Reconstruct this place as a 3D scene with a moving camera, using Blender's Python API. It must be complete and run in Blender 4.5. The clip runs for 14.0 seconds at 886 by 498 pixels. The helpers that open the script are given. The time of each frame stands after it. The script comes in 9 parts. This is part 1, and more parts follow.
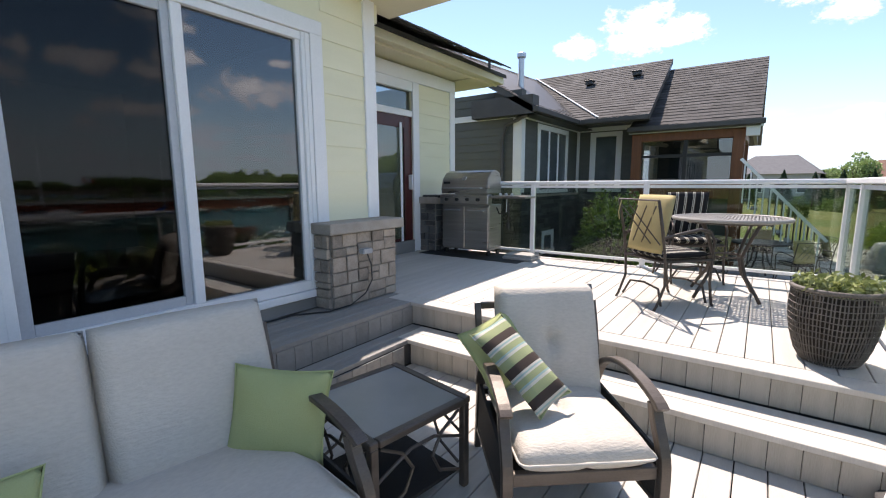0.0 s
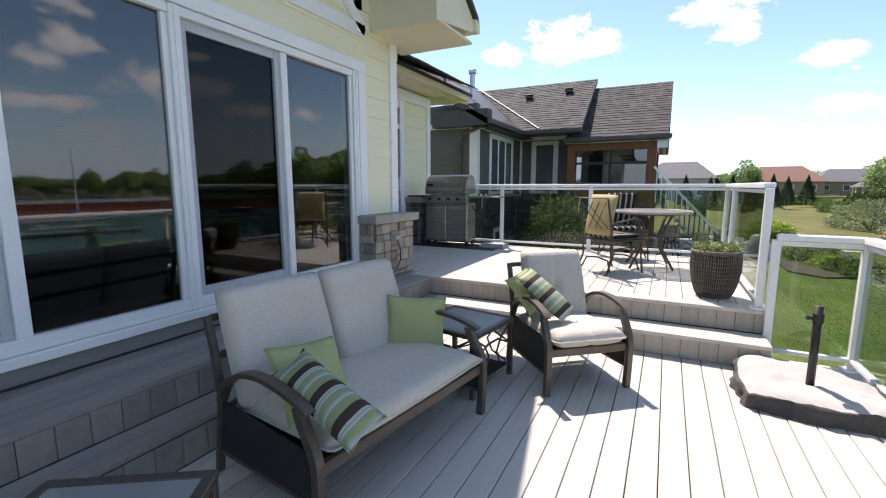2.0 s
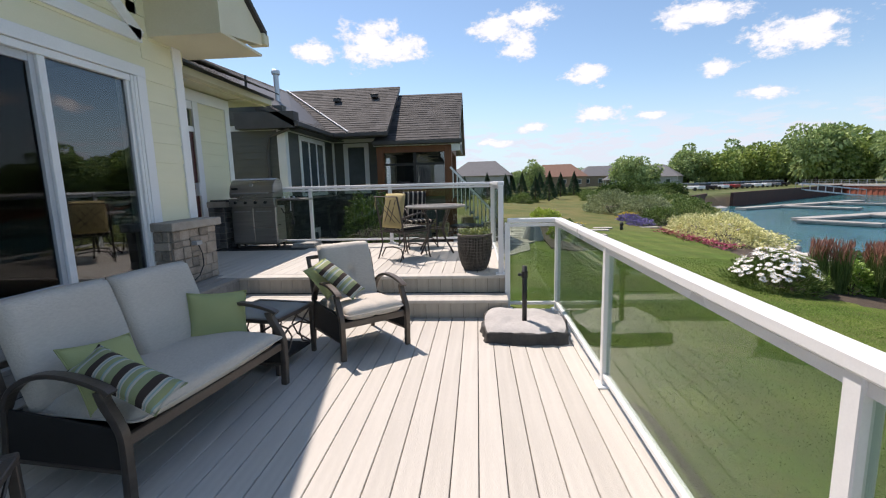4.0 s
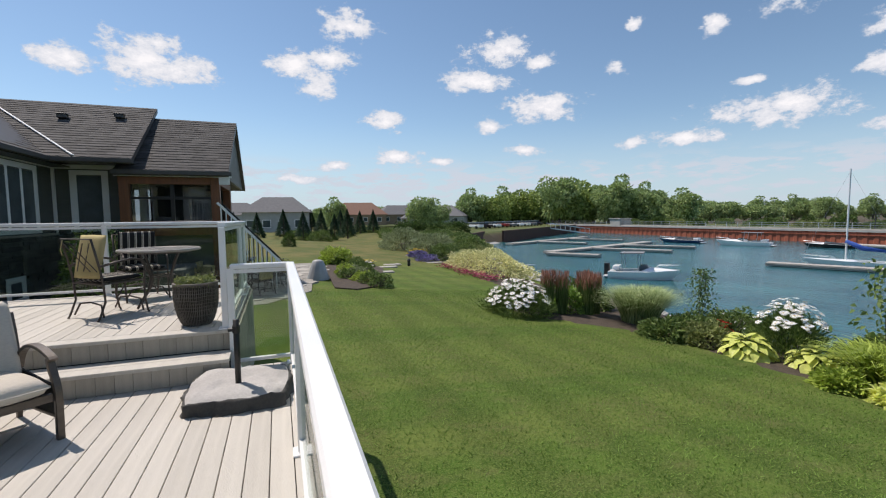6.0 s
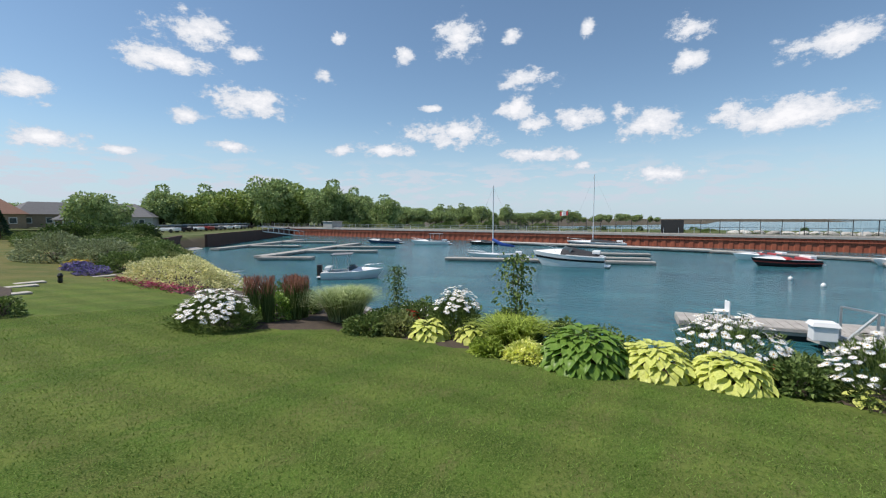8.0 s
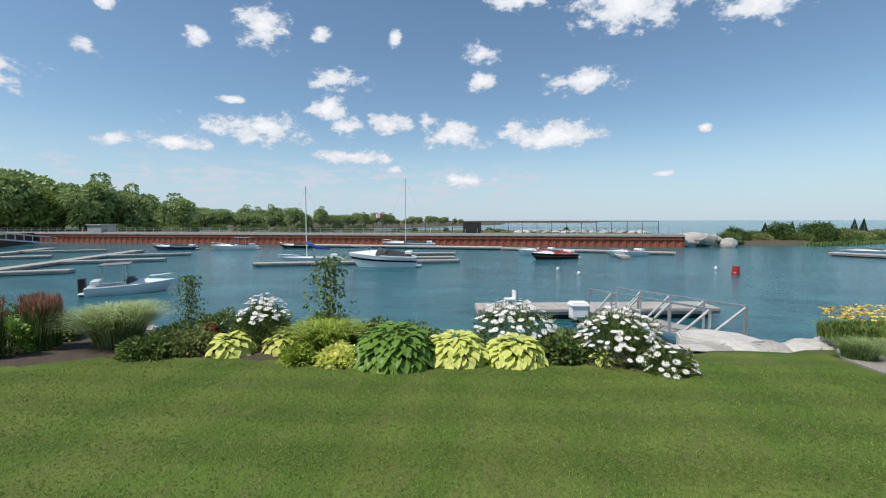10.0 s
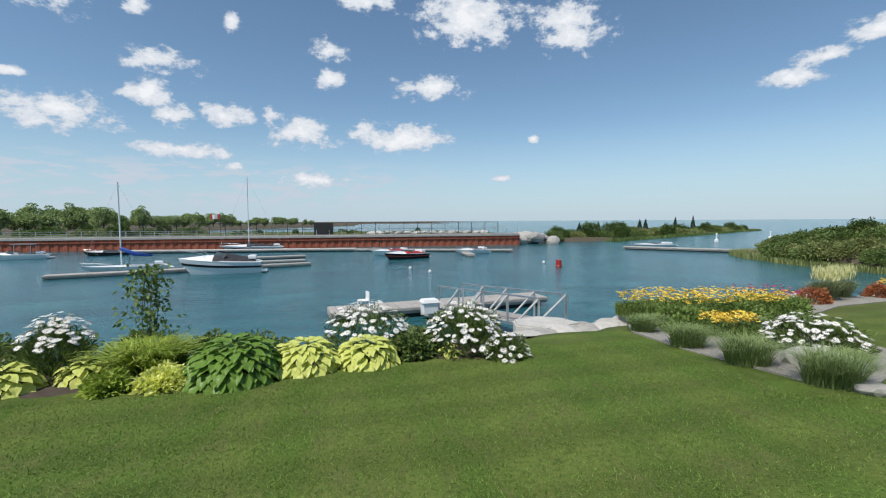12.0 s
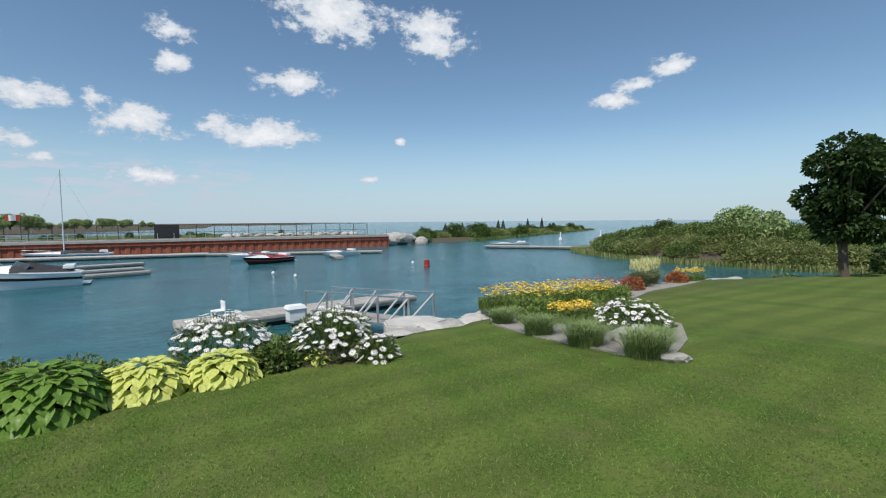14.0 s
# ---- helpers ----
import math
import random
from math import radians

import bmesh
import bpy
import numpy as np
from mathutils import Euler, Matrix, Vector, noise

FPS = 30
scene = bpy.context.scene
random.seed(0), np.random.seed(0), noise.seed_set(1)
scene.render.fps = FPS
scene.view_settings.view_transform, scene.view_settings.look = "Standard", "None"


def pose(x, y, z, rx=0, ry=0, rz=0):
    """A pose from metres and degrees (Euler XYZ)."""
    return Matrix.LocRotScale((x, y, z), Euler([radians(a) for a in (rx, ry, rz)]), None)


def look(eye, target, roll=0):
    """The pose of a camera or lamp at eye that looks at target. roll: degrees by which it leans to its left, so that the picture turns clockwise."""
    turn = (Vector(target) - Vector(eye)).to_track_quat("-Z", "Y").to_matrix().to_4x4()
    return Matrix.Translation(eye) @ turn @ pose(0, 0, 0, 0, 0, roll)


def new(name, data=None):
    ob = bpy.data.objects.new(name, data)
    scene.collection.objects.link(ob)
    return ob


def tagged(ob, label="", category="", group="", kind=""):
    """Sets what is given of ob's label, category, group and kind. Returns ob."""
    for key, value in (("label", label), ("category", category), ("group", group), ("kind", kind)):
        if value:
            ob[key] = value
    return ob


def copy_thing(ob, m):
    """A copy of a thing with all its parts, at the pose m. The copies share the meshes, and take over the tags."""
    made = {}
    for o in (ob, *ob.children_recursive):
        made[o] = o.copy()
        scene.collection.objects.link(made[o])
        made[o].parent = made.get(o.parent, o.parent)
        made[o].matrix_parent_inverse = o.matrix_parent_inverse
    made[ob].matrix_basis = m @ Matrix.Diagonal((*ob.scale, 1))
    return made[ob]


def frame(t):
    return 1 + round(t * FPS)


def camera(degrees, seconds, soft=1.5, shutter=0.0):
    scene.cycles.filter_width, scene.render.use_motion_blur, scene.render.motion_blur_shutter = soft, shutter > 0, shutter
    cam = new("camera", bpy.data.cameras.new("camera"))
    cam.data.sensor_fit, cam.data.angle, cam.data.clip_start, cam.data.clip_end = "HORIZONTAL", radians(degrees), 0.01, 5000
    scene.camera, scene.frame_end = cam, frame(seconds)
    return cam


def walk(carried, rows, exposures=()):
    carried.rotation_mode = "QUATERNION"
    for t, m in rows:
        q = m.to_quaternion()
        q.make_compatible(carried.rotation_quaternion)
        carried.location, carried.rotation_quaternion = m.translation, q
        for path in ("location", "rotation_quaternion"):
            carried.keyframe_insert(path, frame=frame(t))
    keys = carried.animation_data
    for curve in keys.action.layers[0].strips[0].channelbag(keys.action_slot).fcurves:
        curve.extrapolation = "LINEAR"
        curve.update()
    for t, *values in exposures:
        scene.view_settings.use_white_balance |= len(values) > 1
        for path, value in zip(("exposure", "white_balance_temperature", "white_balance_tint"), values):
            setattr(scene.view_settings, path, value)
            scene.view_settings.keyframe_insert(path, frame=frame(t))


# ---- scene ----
cam = camera(90.8, 14.0, soft=1.15)
PATH = [
    (0, (1.816, -1.712, 1.283), (0.657, -0.109, 0.989), -0.3),
    (0.5, (1.818, -2.016, 1.291), (0.659, -0.413, 0.996), -0.0),
    (1, (1.809, -2.355, 1.295), (0.674, -0.734, 1.004), 0.1),
    (1.5, (1.784, -2.707, 1.284), (0.726, -1.035, 0.994), 0.1),
    (2, (1.773, -3.035, 1.286), (0.873, -1.271, 1.0), 0.0),
    (2.2, (1.78, -3.131, 1.288), (0.954, -1.333, 1.003), 0.4),
    (4.3, (2.307, -3.544, 1.317), (2.267, -1.568, 1.015), -1.5),
    (4.5, (2.376, -3.535, 1.328), (2.417, -1.558, 1.023), -1.3),
    (5, (2.553, -3.466, 1.334), (2.792, -1.495, 1.089), -1.1),
    (5.5, (2.746, -3.408, 1.337), (3.205, -1.47, 1.15), -0.8),
    (6, (2.913, -3.381, 1.337), (3.615, -1.513, 1.191), -0.6),
    (6.5, (3.043, -3.368, 1.348), (4.034, -1.636, 1.219), -0.15),
    (7, (3.149, -3.33, 1.335), (4.417, -1.791, 1.183), 0),
    (7.5, (3.21, -3.33, 1.332), (4.703, -2.007, 1.188), 0),
    (8, (3.23, -3.36, 1.33), (4.898, -2.265, 1.190), 0),
    (8.5, (3.24, -3.39, 1.33), (5.031, -2.510, 1.195), 0),
    (9.3, (3.25, -3.43, 1.33), (5.162, -2.860, 1.197), -0.05),
    (10.1, (3.26, -3.46, 1.33), (5.233, -3.162, 1.199), -0.1),
    (11, (3.27, -3.5, 1.33), (5.266, -3.480, 1.200), -0.15),
    (11.5, (3.275, -3.515, 1.33), (5.265, -3.667, 1.201), -0.2),
    (12, (3.28, -3.53, 1.33), (5.248, -3.859, 1.201), -0.3),
    (12.5, (3.283, -3.54, 1.33), (5.216, -4.038, 1.202), -0.33),
    (13, (3.286, -3.55, 1.33), (5.170, -4.209, 1.202), -0.38),
    (13.5, (3.288, -3.555, 1.33), (5.121, -4.344, 1.203), -0.44),
    (14, (3.29, -3.56, 1.33), (5.076, -4.450, 1.203), -0.43),
]
K = 1.12  # the plan below is drawn a little small; all of it is brought to true size at the end
walk(cam, [(t, look(Vector(eye) * K, Vector(target) * K, roll)) for t, eye, target, roll in PATH],
     exposures=[(0, 0.9, 6900, 20), (2.2, 0.85, 6900, 20), (4.3, 0.30, 6900, 18), (5.5, 0.1, 6850, 16), (6.5, 0.0, 6750, 14), (8.5, 0.05, 6650, 12), (14, -0.10, 6500, 10)])

# ---- light ----
SUN = Vector((-0.38, 0.5, 1.0)).normalized()
scene.view_settings.exposure = 0.0
world = bpy.data.worlds.new("sky")
scene.world = world
world.use_nodes = True
wn, wl = world.node_tree.nodes, world.node_tree.links
wn.clear()
w_out = wn.new("ShaderNodeOutputWorld")
w_bg = wn.new("ShaderNodeBackground")
w_sky = wn.new("ShaderNodeTexSky")
w_sky.sky_type = "NISHITA"
w_sky.sun_disc = False
w_sky.sun_elevation = math.asin(SUN.z)
w_sky.sun_rotation = math.atan2(SUN.x, SUN.y)
w_sky.altitude = 200
w_sky.air_density = 1.0
w_sky.dust_density = 0.2
w_sky.ozone_density = 4.0
w_bg.inputs[1].default_value = 0.125
w_geo = wn.new("ShaderNodeTexCoord")
# small fair-weather clouds by bearing and height above the horizon, in degrees: bearing, height, half width, half height
SKY_HOUSE = [(109.3, 15.6, 2.4, 1.3), (102.5, 16.9, 3.9, 2.5), (98.8, 16.3, 3.2, 1.7), (87.5, 17.8, 3.0, 1.9), (84.9, 16.1, 2.3, 1.6), (83.0, 19.0, 3.0, 1.5), (81.0, 22.6, 3.3, 1.9), (76.7, 12.1, 2.6, 1.1), (82.9, 6.6, 1.9, 0.7),
             (75.2, 7.8, 3.1, 1.1), (69.6, 7.1, 1.7, 0.6), (62.3, 19.9, 4.1, 2.0), (65.2, 16.9, 4.6, 1.5), (56.8, 18.3, 2.3, 1.0), (56.8, 13.3, 5.3, 1.7), (63.0, 11.4, 2.3, 0.8), (59.0, 8.3, 2.6, 0.7), (87.7, 4.8, 2.4, 0.7)]
SKY_HARBOUR = [(48.0, 16.9, 1.3, 0.9), (31.4, 21.9, 3.1, 2.4), (38.2, 20.0, 1.2, 1.3), (24.6, 21.9, 1.1, 0.9), (15.5, 21.7, 0.9, 1.0), (46.3, 21.2, 1.1, 0.7), (22.8, 17.0, 3.8, 1.3), (23.9, 13.5, 2.8, 1.7), (21.7, 11.7, 2.2, 1.3),
               (32.5, 10.8, 6.2, 1.8), (34.7, 13.8, 1.4, 0.5), (16.6, 12.2, 2.6, 1.5), (8.0, 10.7, 4.1, 1.8), (11.4, 12.7, 1.3, 0.8), (40.5, 8.7, 4.0, 0.9), (46.2, 8.5, 1.8, 0.7), (20.6, 8.0, 4.8, 1.1)]
SKY_LAKE = [(4.9, 20.2, 2.2, 1.5), (4.6, 17.1, 2.2, 1.2), (0.1, 25.5, 3.4, 0.9), (-8.2, 16.6, 4.5, 1.5), (-4.6, 10.3, 6.0, 1.7), (-0.6, 11.0, 3.3, 1.3), (-13.3, 24.2, 7.0, 2.8), (-25.9, 21.7, 4.4, 1.9), (-24.0, 23.4, 4.2, 1.9), (-17.1, 5.4, 1.4, 0.5),
            (-21.1, 10.2, 0.7, 0.5), (6.4, 5.2, 4.2, 1.0), (-47.2, 13.9, 2.6, 0.9), (-50.2, 15.3, 2.4, 0.8), (-53.6, 17.0, 2.6, 1.0), (-40.0, 30.0, 4.0, 2.0), (15.8, 6.4, 1.6, 0.6)]


def w_math(op, a, b=None, c=None):
    node = wn.new("ShaderNodeMath"); node.operation = op
    for k, v in enumerate((a, b, c)):
        if v is None:
            continue
        if isinstance(v, (int, float)):
            node.inputs[k].default_value = v
        else:
            wl.new(v, node.inputs[k])
    return node.outputs[0]


w_sep = wn.new("ShaderNodeSeparateXYZ")
wl.new(w_geo.outputs["Generated"], w_sep.inputs[0])
w_bearing = w_math("MULTIPLY", w_math("ARCTAN2", w_sep.outputs[1], w_sep.outputs[0]), 57.2958)
w_rise = w_math("MULTIPLY", w_math("ARCSINE", w_sep.outputs[2]), 57.2958)
w_chart = wn.new("ShaderNodeCombineXYZ")
wl.new(w_bearing, w_chart.inputs[0]); wl.new(w_rise, w_chart.inputs[1])
nearest = None
for bearing, rise, half_w, half_h in SKY_HOUSE + SKY_HARBOUR + SKY_LAKE:
    off = wn.new("ShaderNodeVectorMath"); off.operation = "SUBTRACT"; off.inputs[1].default_value = (bearing, rise, 0)
    wl.new(w_chart.outputs[0], off.inputs[0])
    fit_ = wn.new("ShaderNodeVectorMath"); fit_.operation = "MULTIPLY"; fit_.inputs[1].default_value = (1 / half_w, 1 / half_h, 0)
    wl.new(off.outputs[0], fit_.inputs[0])
    far_ = wn.new("ShaderNodeVectorMath"); far_.operation = "LENGTH"
    wl.new(fit_.outputs[0], far_.inputs[0])
    d_ = far_.outputs["Value"]
    nearest = d_ if nearest is None else w_math("MINIMUM", nearest, d_)
# ragged edges
w_n1 = wn.new("ShaderNodeTexNoise"); w_n1.inputs["Scale"].default_value = 24.0; w_n1.inputs["Detail"].default_value = 9; w_n1.inputs["Roughness"].default_value = 0.66
w_stretch = wn.new("ShaderNodeVectorMath"); w_stretch.operation = "MULTIPLY"; w_stretch.inputs[1].default_value = (1, 1, 1.7)
wl.new(w_geo.outputs["Generated"], w_stretch.inputs[0]); wl.new(w_stretch.outputs[0], w_n1.inputs["Vector"])
w_body = w_math("ADD", w_math("SUBTRACT", 1.0, nearest), w_math("MULTIPLY", w_math("SUBTRACT", w_n1.outputs[0], 0.5), 3.4))
w_ramp = wn.new("ShaderNodeMapRange"); w_ramp.interpolation_type = "SMOOTHSTEP"
w_ramp.inputs[1].default_value, w_ramp.inputs[2].default_value = -0.10, 0.50
wl.new(w_body, w_ramp.inputs[0])
# thin far banks low over the shore, fading towards the lake; and a scatter of clouds over the rest of the sky
w_n2 = wn.new("ShaderNodeTexNoise"); w_n2.inputs["Scale"].default_value = 17.0; w_n2.inputs["Detail"].default_value = 7; w_n2.inputs["Roughness"].default_value = 0.6
w_low = wn.new("ShaderNodeVectorMath"); w_low.operation = "MULTIPLY"; w_low.inputs[1].default_value = (1, 1, 4.0)
wl.new(w_geo.outputs["Generated"], w_low.inputs[0]); wl.new(w_low.outputs[0], w_n2.inputs["Vector"])


def w_range(src, a, b, c, d, smooth=True):
    node = wn.new("ShaderNodeMapRange")
    if smooth:
        node.interpolation_type = "SMOOTHSTEP"
    for k, v in enumerate((a, b, c, d)):
        node.inputs[k + 1].default_value = v
    wl.new(src, node.inputs[0])
    return node.outputs[0]


w_band = w_math("MULTIPLY", w_math("MULTIPLY", w_range(w_rise, 0.6, 3.0, 0, 1), w_range(w_rise, 5.0, 8.0, 1, 0)), w_math("MULTIPLY", w_range(w_bearing, -14, 6, 0, 1), 0.9))
w_bank = w_math("MULTIPLY", w_range(w_n2.outputs[0], 0.46, 0.60, 0, 1), w_band)
w_n3 = wn.new("ShaderNodeTexNoise"); w_n3.inputs["Scale"].default_value = 4.5; w_n3.inputs["Detail"].default_value = 7
wl.new(w_stretch.outputs[0], w_n3.inputs["Vector"])
w_else = w_math("MULTIPLY", w_range(w_n3.outputs[0], 0.58, 0.66, 0, 1), w_math("MAXIMUM", w_range(w_bearing, 125, 140, 0, 1), w_math("MAXIMUM", w_range(w_bearing, -85, -75, 1, 0), w_range(w_rise, 30, 36, 0, 1))))
w_all = w_math("MAXIMUM", w_ramp.outputs[0], w_math("MAXIMUM", w_bank, w_math("MULTIPLY", w_else, w_range(w_rise, 2.0, 7.0, 0, 1))))
w_mix = wn.new("ShaderNodeMixRGB")
w_shade = wn.new("ShaderNodeMapRange"); w_shade.inputs[1].default_value, w_shade.inputs[2].default_value = 0.10, 1.10
wl.new(w_body, w_shade.inputs[0])
w_white = wn.new("ShaderNodeMixRGB"); w_white.inputs[1].default_value = (4.6, 5.2, 6.0, 1); w_white.inputs[2].default_value = (7.3, 7.5, 7.8, 1)
wl.new(w_shade.outputs[0], w_white.inputs[0]); wl.new(w_white.outputs[0], w_mix.inputs[2])
wl.new(w_all, w_mix.inputs[0])
wl.new(w_sky.outputs[0], w_mix.inputs[1])
w_hz = wn.new("ShaderNodeMapRange"); w_hz.interpolation_type = "SMOOTHSTEP"
w_hz.inputs[1].default_value, w_hz.inputs[2].default_value, w_hz.inputs[3].default_value, w_hz.inputs[4].default_value = -0.02, 0.22, 0.85, 0.0
wl.new(w_sep.outputs[2], w_hz.inputs[0])
w_pale = wn.new("ShaderNodeMixRGB"); w_pale.inputs[2].default_value = (3.6, 4.8, 6.0, 1)
wl.new(w_hz.outputs[0], w_pale.inputs[0]); w_tint = wn.new("ShaderNodeMixRGB"); w_tint.blend_type = "MULTIPLY"; w_tint.inputs[0].default_value = 1.0; w_tint.inputs[2].default_value = (1.0, 1.04, 0.97, 1)
wl.new(w_sky.outputs[0], w_tint.inputs[1]); wl.new(w_tint.outputs[0], w_pale.inputs[1]); wl.new(w_pale.outputs[0], w_mix.inputs[1])
wl.new(w_mix.outputs[0], w_bg.inputs[0])
wl.new(w_bg.outputs[0], w_out.inputs[0])

sun_data = bpy.data.lights.new("sun", "SUN")
sun_data.energy = 4.2
sun_data.angle = radians(0.53)
sun_data.color = (1.0, 0.95, 0.87)
sun = new("sun", sun_data)
sun.rotation_euler = SUN.to_track_quat("Z", "Y").to_euler()

# ---- materials ----
def material(name, dark, light, rough=0.6, metal=0.0, scale=3.0, fine=60.0, bump=0.15, stretch=(1, 1, 1), spec=0.5, island=0.0, obrand=0.0):
    """Two scales of variation between two colours, with a fine relief."""
    m = bpy.data.materials.new(name)
    m.use_nodes = True
    n, l = m.node_tree.nodes, m.node_tree.links
    b = n["Principled BSDF"]
    b.inputs["Metallic"].default_value = metal
    b.inputs["Specular IOR Level"].default_value = spec
    co = n.new("ShaderNodeTexCoord")
    mp = n.new("ShaderNodeMapping")
    mp.inputs["Scale"].default_value = stretch
    l.new(co.outputs["Object"], mp.inputs[0])
    a = n.new("ShaderNodeTexNoise"); a.inputs["Scale"].default_value = scale; a.inputs["Detail"].default_value = 4
    f = n.new("ShaderNodeTexNoise"); f.inputs["Scale"].default_value = fine; f.inputs["Detail"].default_value = 3
    l.new(mp.outputs[0], a.inputs["Vector"]); l.new(mp.outputs[0], f.inputs["Vector"])
    mix = n.new("ShaderNodeMath"); mix.operation = "MULTIPLY_ADD"; mix.inputs[1].default_value = 0.6
    sc = n.new("ShaderNodeMath"); sc.operation = "MULTIPLY"; sc.inputs[1].default_value = 0.4
    l.new(f.outputs[0], sc.inputs[0]); l.new(a.outputs[0], mix.inputs[0]); l.new(sc.outputs[0], mix.inputs[2])
    last = mix
    for amount, node, socket in ((island, "ShaderNodeNewGeometry", "Random Per Island"), (obrand, "ShaderNodeObjectInfo", "Random")):
        if amount:
            g = n.new(node)
            q = n.new("ShaderNodeMath"); q.operation = "MULTIPLY_ADD"; q.inputs[1].default_value = amount; 
            l.new(g.outputs[socket], q.inputs[0])
            sub = n.new("ShaderNodeMath"); sub.operation = "SUBTRACT"; sub.inputs[1].default_value = amount / 2
            l.new(last.outputs[0], sub.inputs[0]); l.new(sub.outputs[0], q.inputs[2])
            last = q
    r = n.new("ShaderNodeMapRange"); r.inputs[1].default_value, r.inputs[2].default_value = 0.3, 0.7
    l.new(last.outputs[0], r.inputs[0])
    c = n.new("ShaderNodeMixRGB"); c.inputs[1].default_value = (*dark, 1); c.inputs[2].default_value = (*light, 1)
    l.new(r.outputs[0], c.inputs[0]); l.new(c.outputs[0], b.inputs["Base Color"])
    rr = n.new("ShaderNodeMapRange"); rr.inputs[3].default_value, rr.inputs[4].default_value = max(0.02, rough - 0.08), min(1, rough + 0.08)
    l.new(a.outputs[0], rr.inputs[0]); l.new(rr.outputs[0], b.inputs["Roughness"])
    if bump:
        bp = n.new("ShaderNodeBump"); bp.inputs["Strength"].default_value = bump; bp.inputs["Distance"].default_value = 0.01
        l.new(f.outputs[0], bp.inputs["Height"]); l.new(bp.outputs[0], b.inputs["Normal"])
    return m


def glassy(name, colour, clear=0.75, rough=0.02):
    """A thin tinted pane: partly see-through, partly mirror."""
    m = bpy.data.materials.new(name)
    m.use_nodes = True
    n, l = m.node_tree.nodes, m.node_tree.links
    n.clear()
    out = n.new("ShaderNodeOutputMaterial")
    tr = n.new("ShaderNodeBsdfTransparent"); tr.inputs[0].default_value = (*colour, 1)
    gl = n.new("ShaderNodeBsdfGlossy"); gl.inputs["Roughness"].default_value = rough
    fr = n.new("ShaderNodeLayerWeight")
    pw = n.new("ShaderNodeMath"); pw.operation = "POWER"; pw.inputs[1].default_value = 4.0
    l.new(fr.outputs["Facing"], pw.inputs[0])
    k = n.new("ShaderNodeMath"); k.operation = "MULTIPLY_ADD"; k.inputs[1].default_value = 0.6; k.inputs[2].default_value = 1 - clear
    mx = n.new("ShaderNodeMixShader")
    l.new(pw.outputs[0], k.inputs[0]); l.new(k.outputs[0], mx.inputs[0])
    l.new(tr.outputs[0], mx.inputs[1]); l.new(gl.outputs[0], mx.inputs[2]); l.new(mx.outputs[0], out.inputs[0])
    return m


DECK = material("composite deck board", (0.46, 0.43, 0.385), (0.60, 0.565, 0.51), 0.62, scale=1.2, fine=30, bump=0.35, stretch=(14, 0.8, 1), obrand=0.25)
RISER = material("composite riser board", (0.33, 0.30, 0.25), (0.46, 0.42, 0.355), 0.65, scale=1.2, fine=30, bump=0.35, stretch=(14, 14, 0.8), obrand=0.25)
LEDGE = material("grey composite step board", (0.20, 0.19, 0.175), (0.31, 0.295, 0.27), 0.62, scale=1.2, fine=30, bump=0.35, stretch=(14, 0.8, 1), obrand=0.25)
GROOVE = material("deck substructure", (0.03, 0.03, 0.028), (0.05, 0.048, 0.045), 0.9)
SIDING = material("cream fibre siding", (0.74, 0.71, 0.50), (0.80, 0.77, 0.56), 0.6, scale=1.5, fine=40, bump=0.12, stretch=(1, 1, 6))
WHITE = material("white painted trim", (0.74, 0.75, 0.75), (0.84, 0.84, 0.83), 0.45, scale=2, fine=80, bump=0.06)
ALU = material("white powder coated metal", (0.78, 0.79, 0.80), (0.86, 0.86, 0.86), 0.3, scale=2, fine=120, bump=0.03)
CREAM = material("cream soffit", (0.66, 0.60, 0.42), (0.74, 0.68, 0.50), 0.55, scale=2, fine=60, bump=0.05)
STONE = material("beige ledge stone", (0.20, 0.165, 0.13), (0.43, 0.36, 0.29), 0.85, scale=9, fine=70, bump=0.6, obrand=0.35)
CAPSTONE = material("cast stone cap", (0.27, 0.24, 0.20), (0.40, 0.36, 0.31), 0.8, scale=10, fine=90, bump=0.4)
MORTAR = material("mortar", (0.22, 0.20, 0.18), (0.30, 0.28, 0.25), 0.95, bump=0.4)
GREYBOARD = material("grey skirt board", (0.20, 0.195, 0.18), (0.26, 0.25, 0.235), 0.6, scale=2, fine=40, bump=0.2, stretch=(1, 1, 5))
SHINGLE = material("weathered shingle", (0.035, 0.033, 0.032), (0.10, 0.094, 0.09), 0.9, scale=4, fine=90, bump=0.7, island=0.3)
NSIDING = material("dark green grey siding", (0.085, 0.09, 0.08), (0.12, 0.125, 0.11), 0.6, scale=1.5, fine=40, bump=0.12, stretch=(1, 1, 6))
NSTONE = material("dark grey ledge stone", (0.05, 0.05, 0.048), (0.16, 0.155, 0.15), 0.85, scale=10, fine=70, bump=0.5, obrand=0.4, island=0.4)
CEDAR = material("stained cedar", (0.13, 0.045, 0.015), (0.24, 0.085, 0.03), 0.5, scale=2, fine=50, bump=0.2, stretch=(8, 8, 0.6))
DARKFASCIA = material("dark metal fascia", (0.055, 0.05, 0.047), (0.085, 0.08, 0.075), 0.5, bump=0.03)
GALV = material("galvanised steel", (0.42, 0.44, 0.46), (0.62, 0.64, 0.66), 0.35, metal=0.8, bump=0.05)
# near-black colour stands in for the unlit room indoors
ROOMSHADE = material("room surface painted dark for dimness", (0.035, 0.032, 0.03), (0.06, 0.055, 0.05), 0.9)
WINDOWGLASS = glassy("window glass", (0.55, 0.58, 0.6), clear=0.87)
SCREENGLASS = glassy("glass behind an insect screen", (0.30, 0.32, 0.33), clear=0.97)
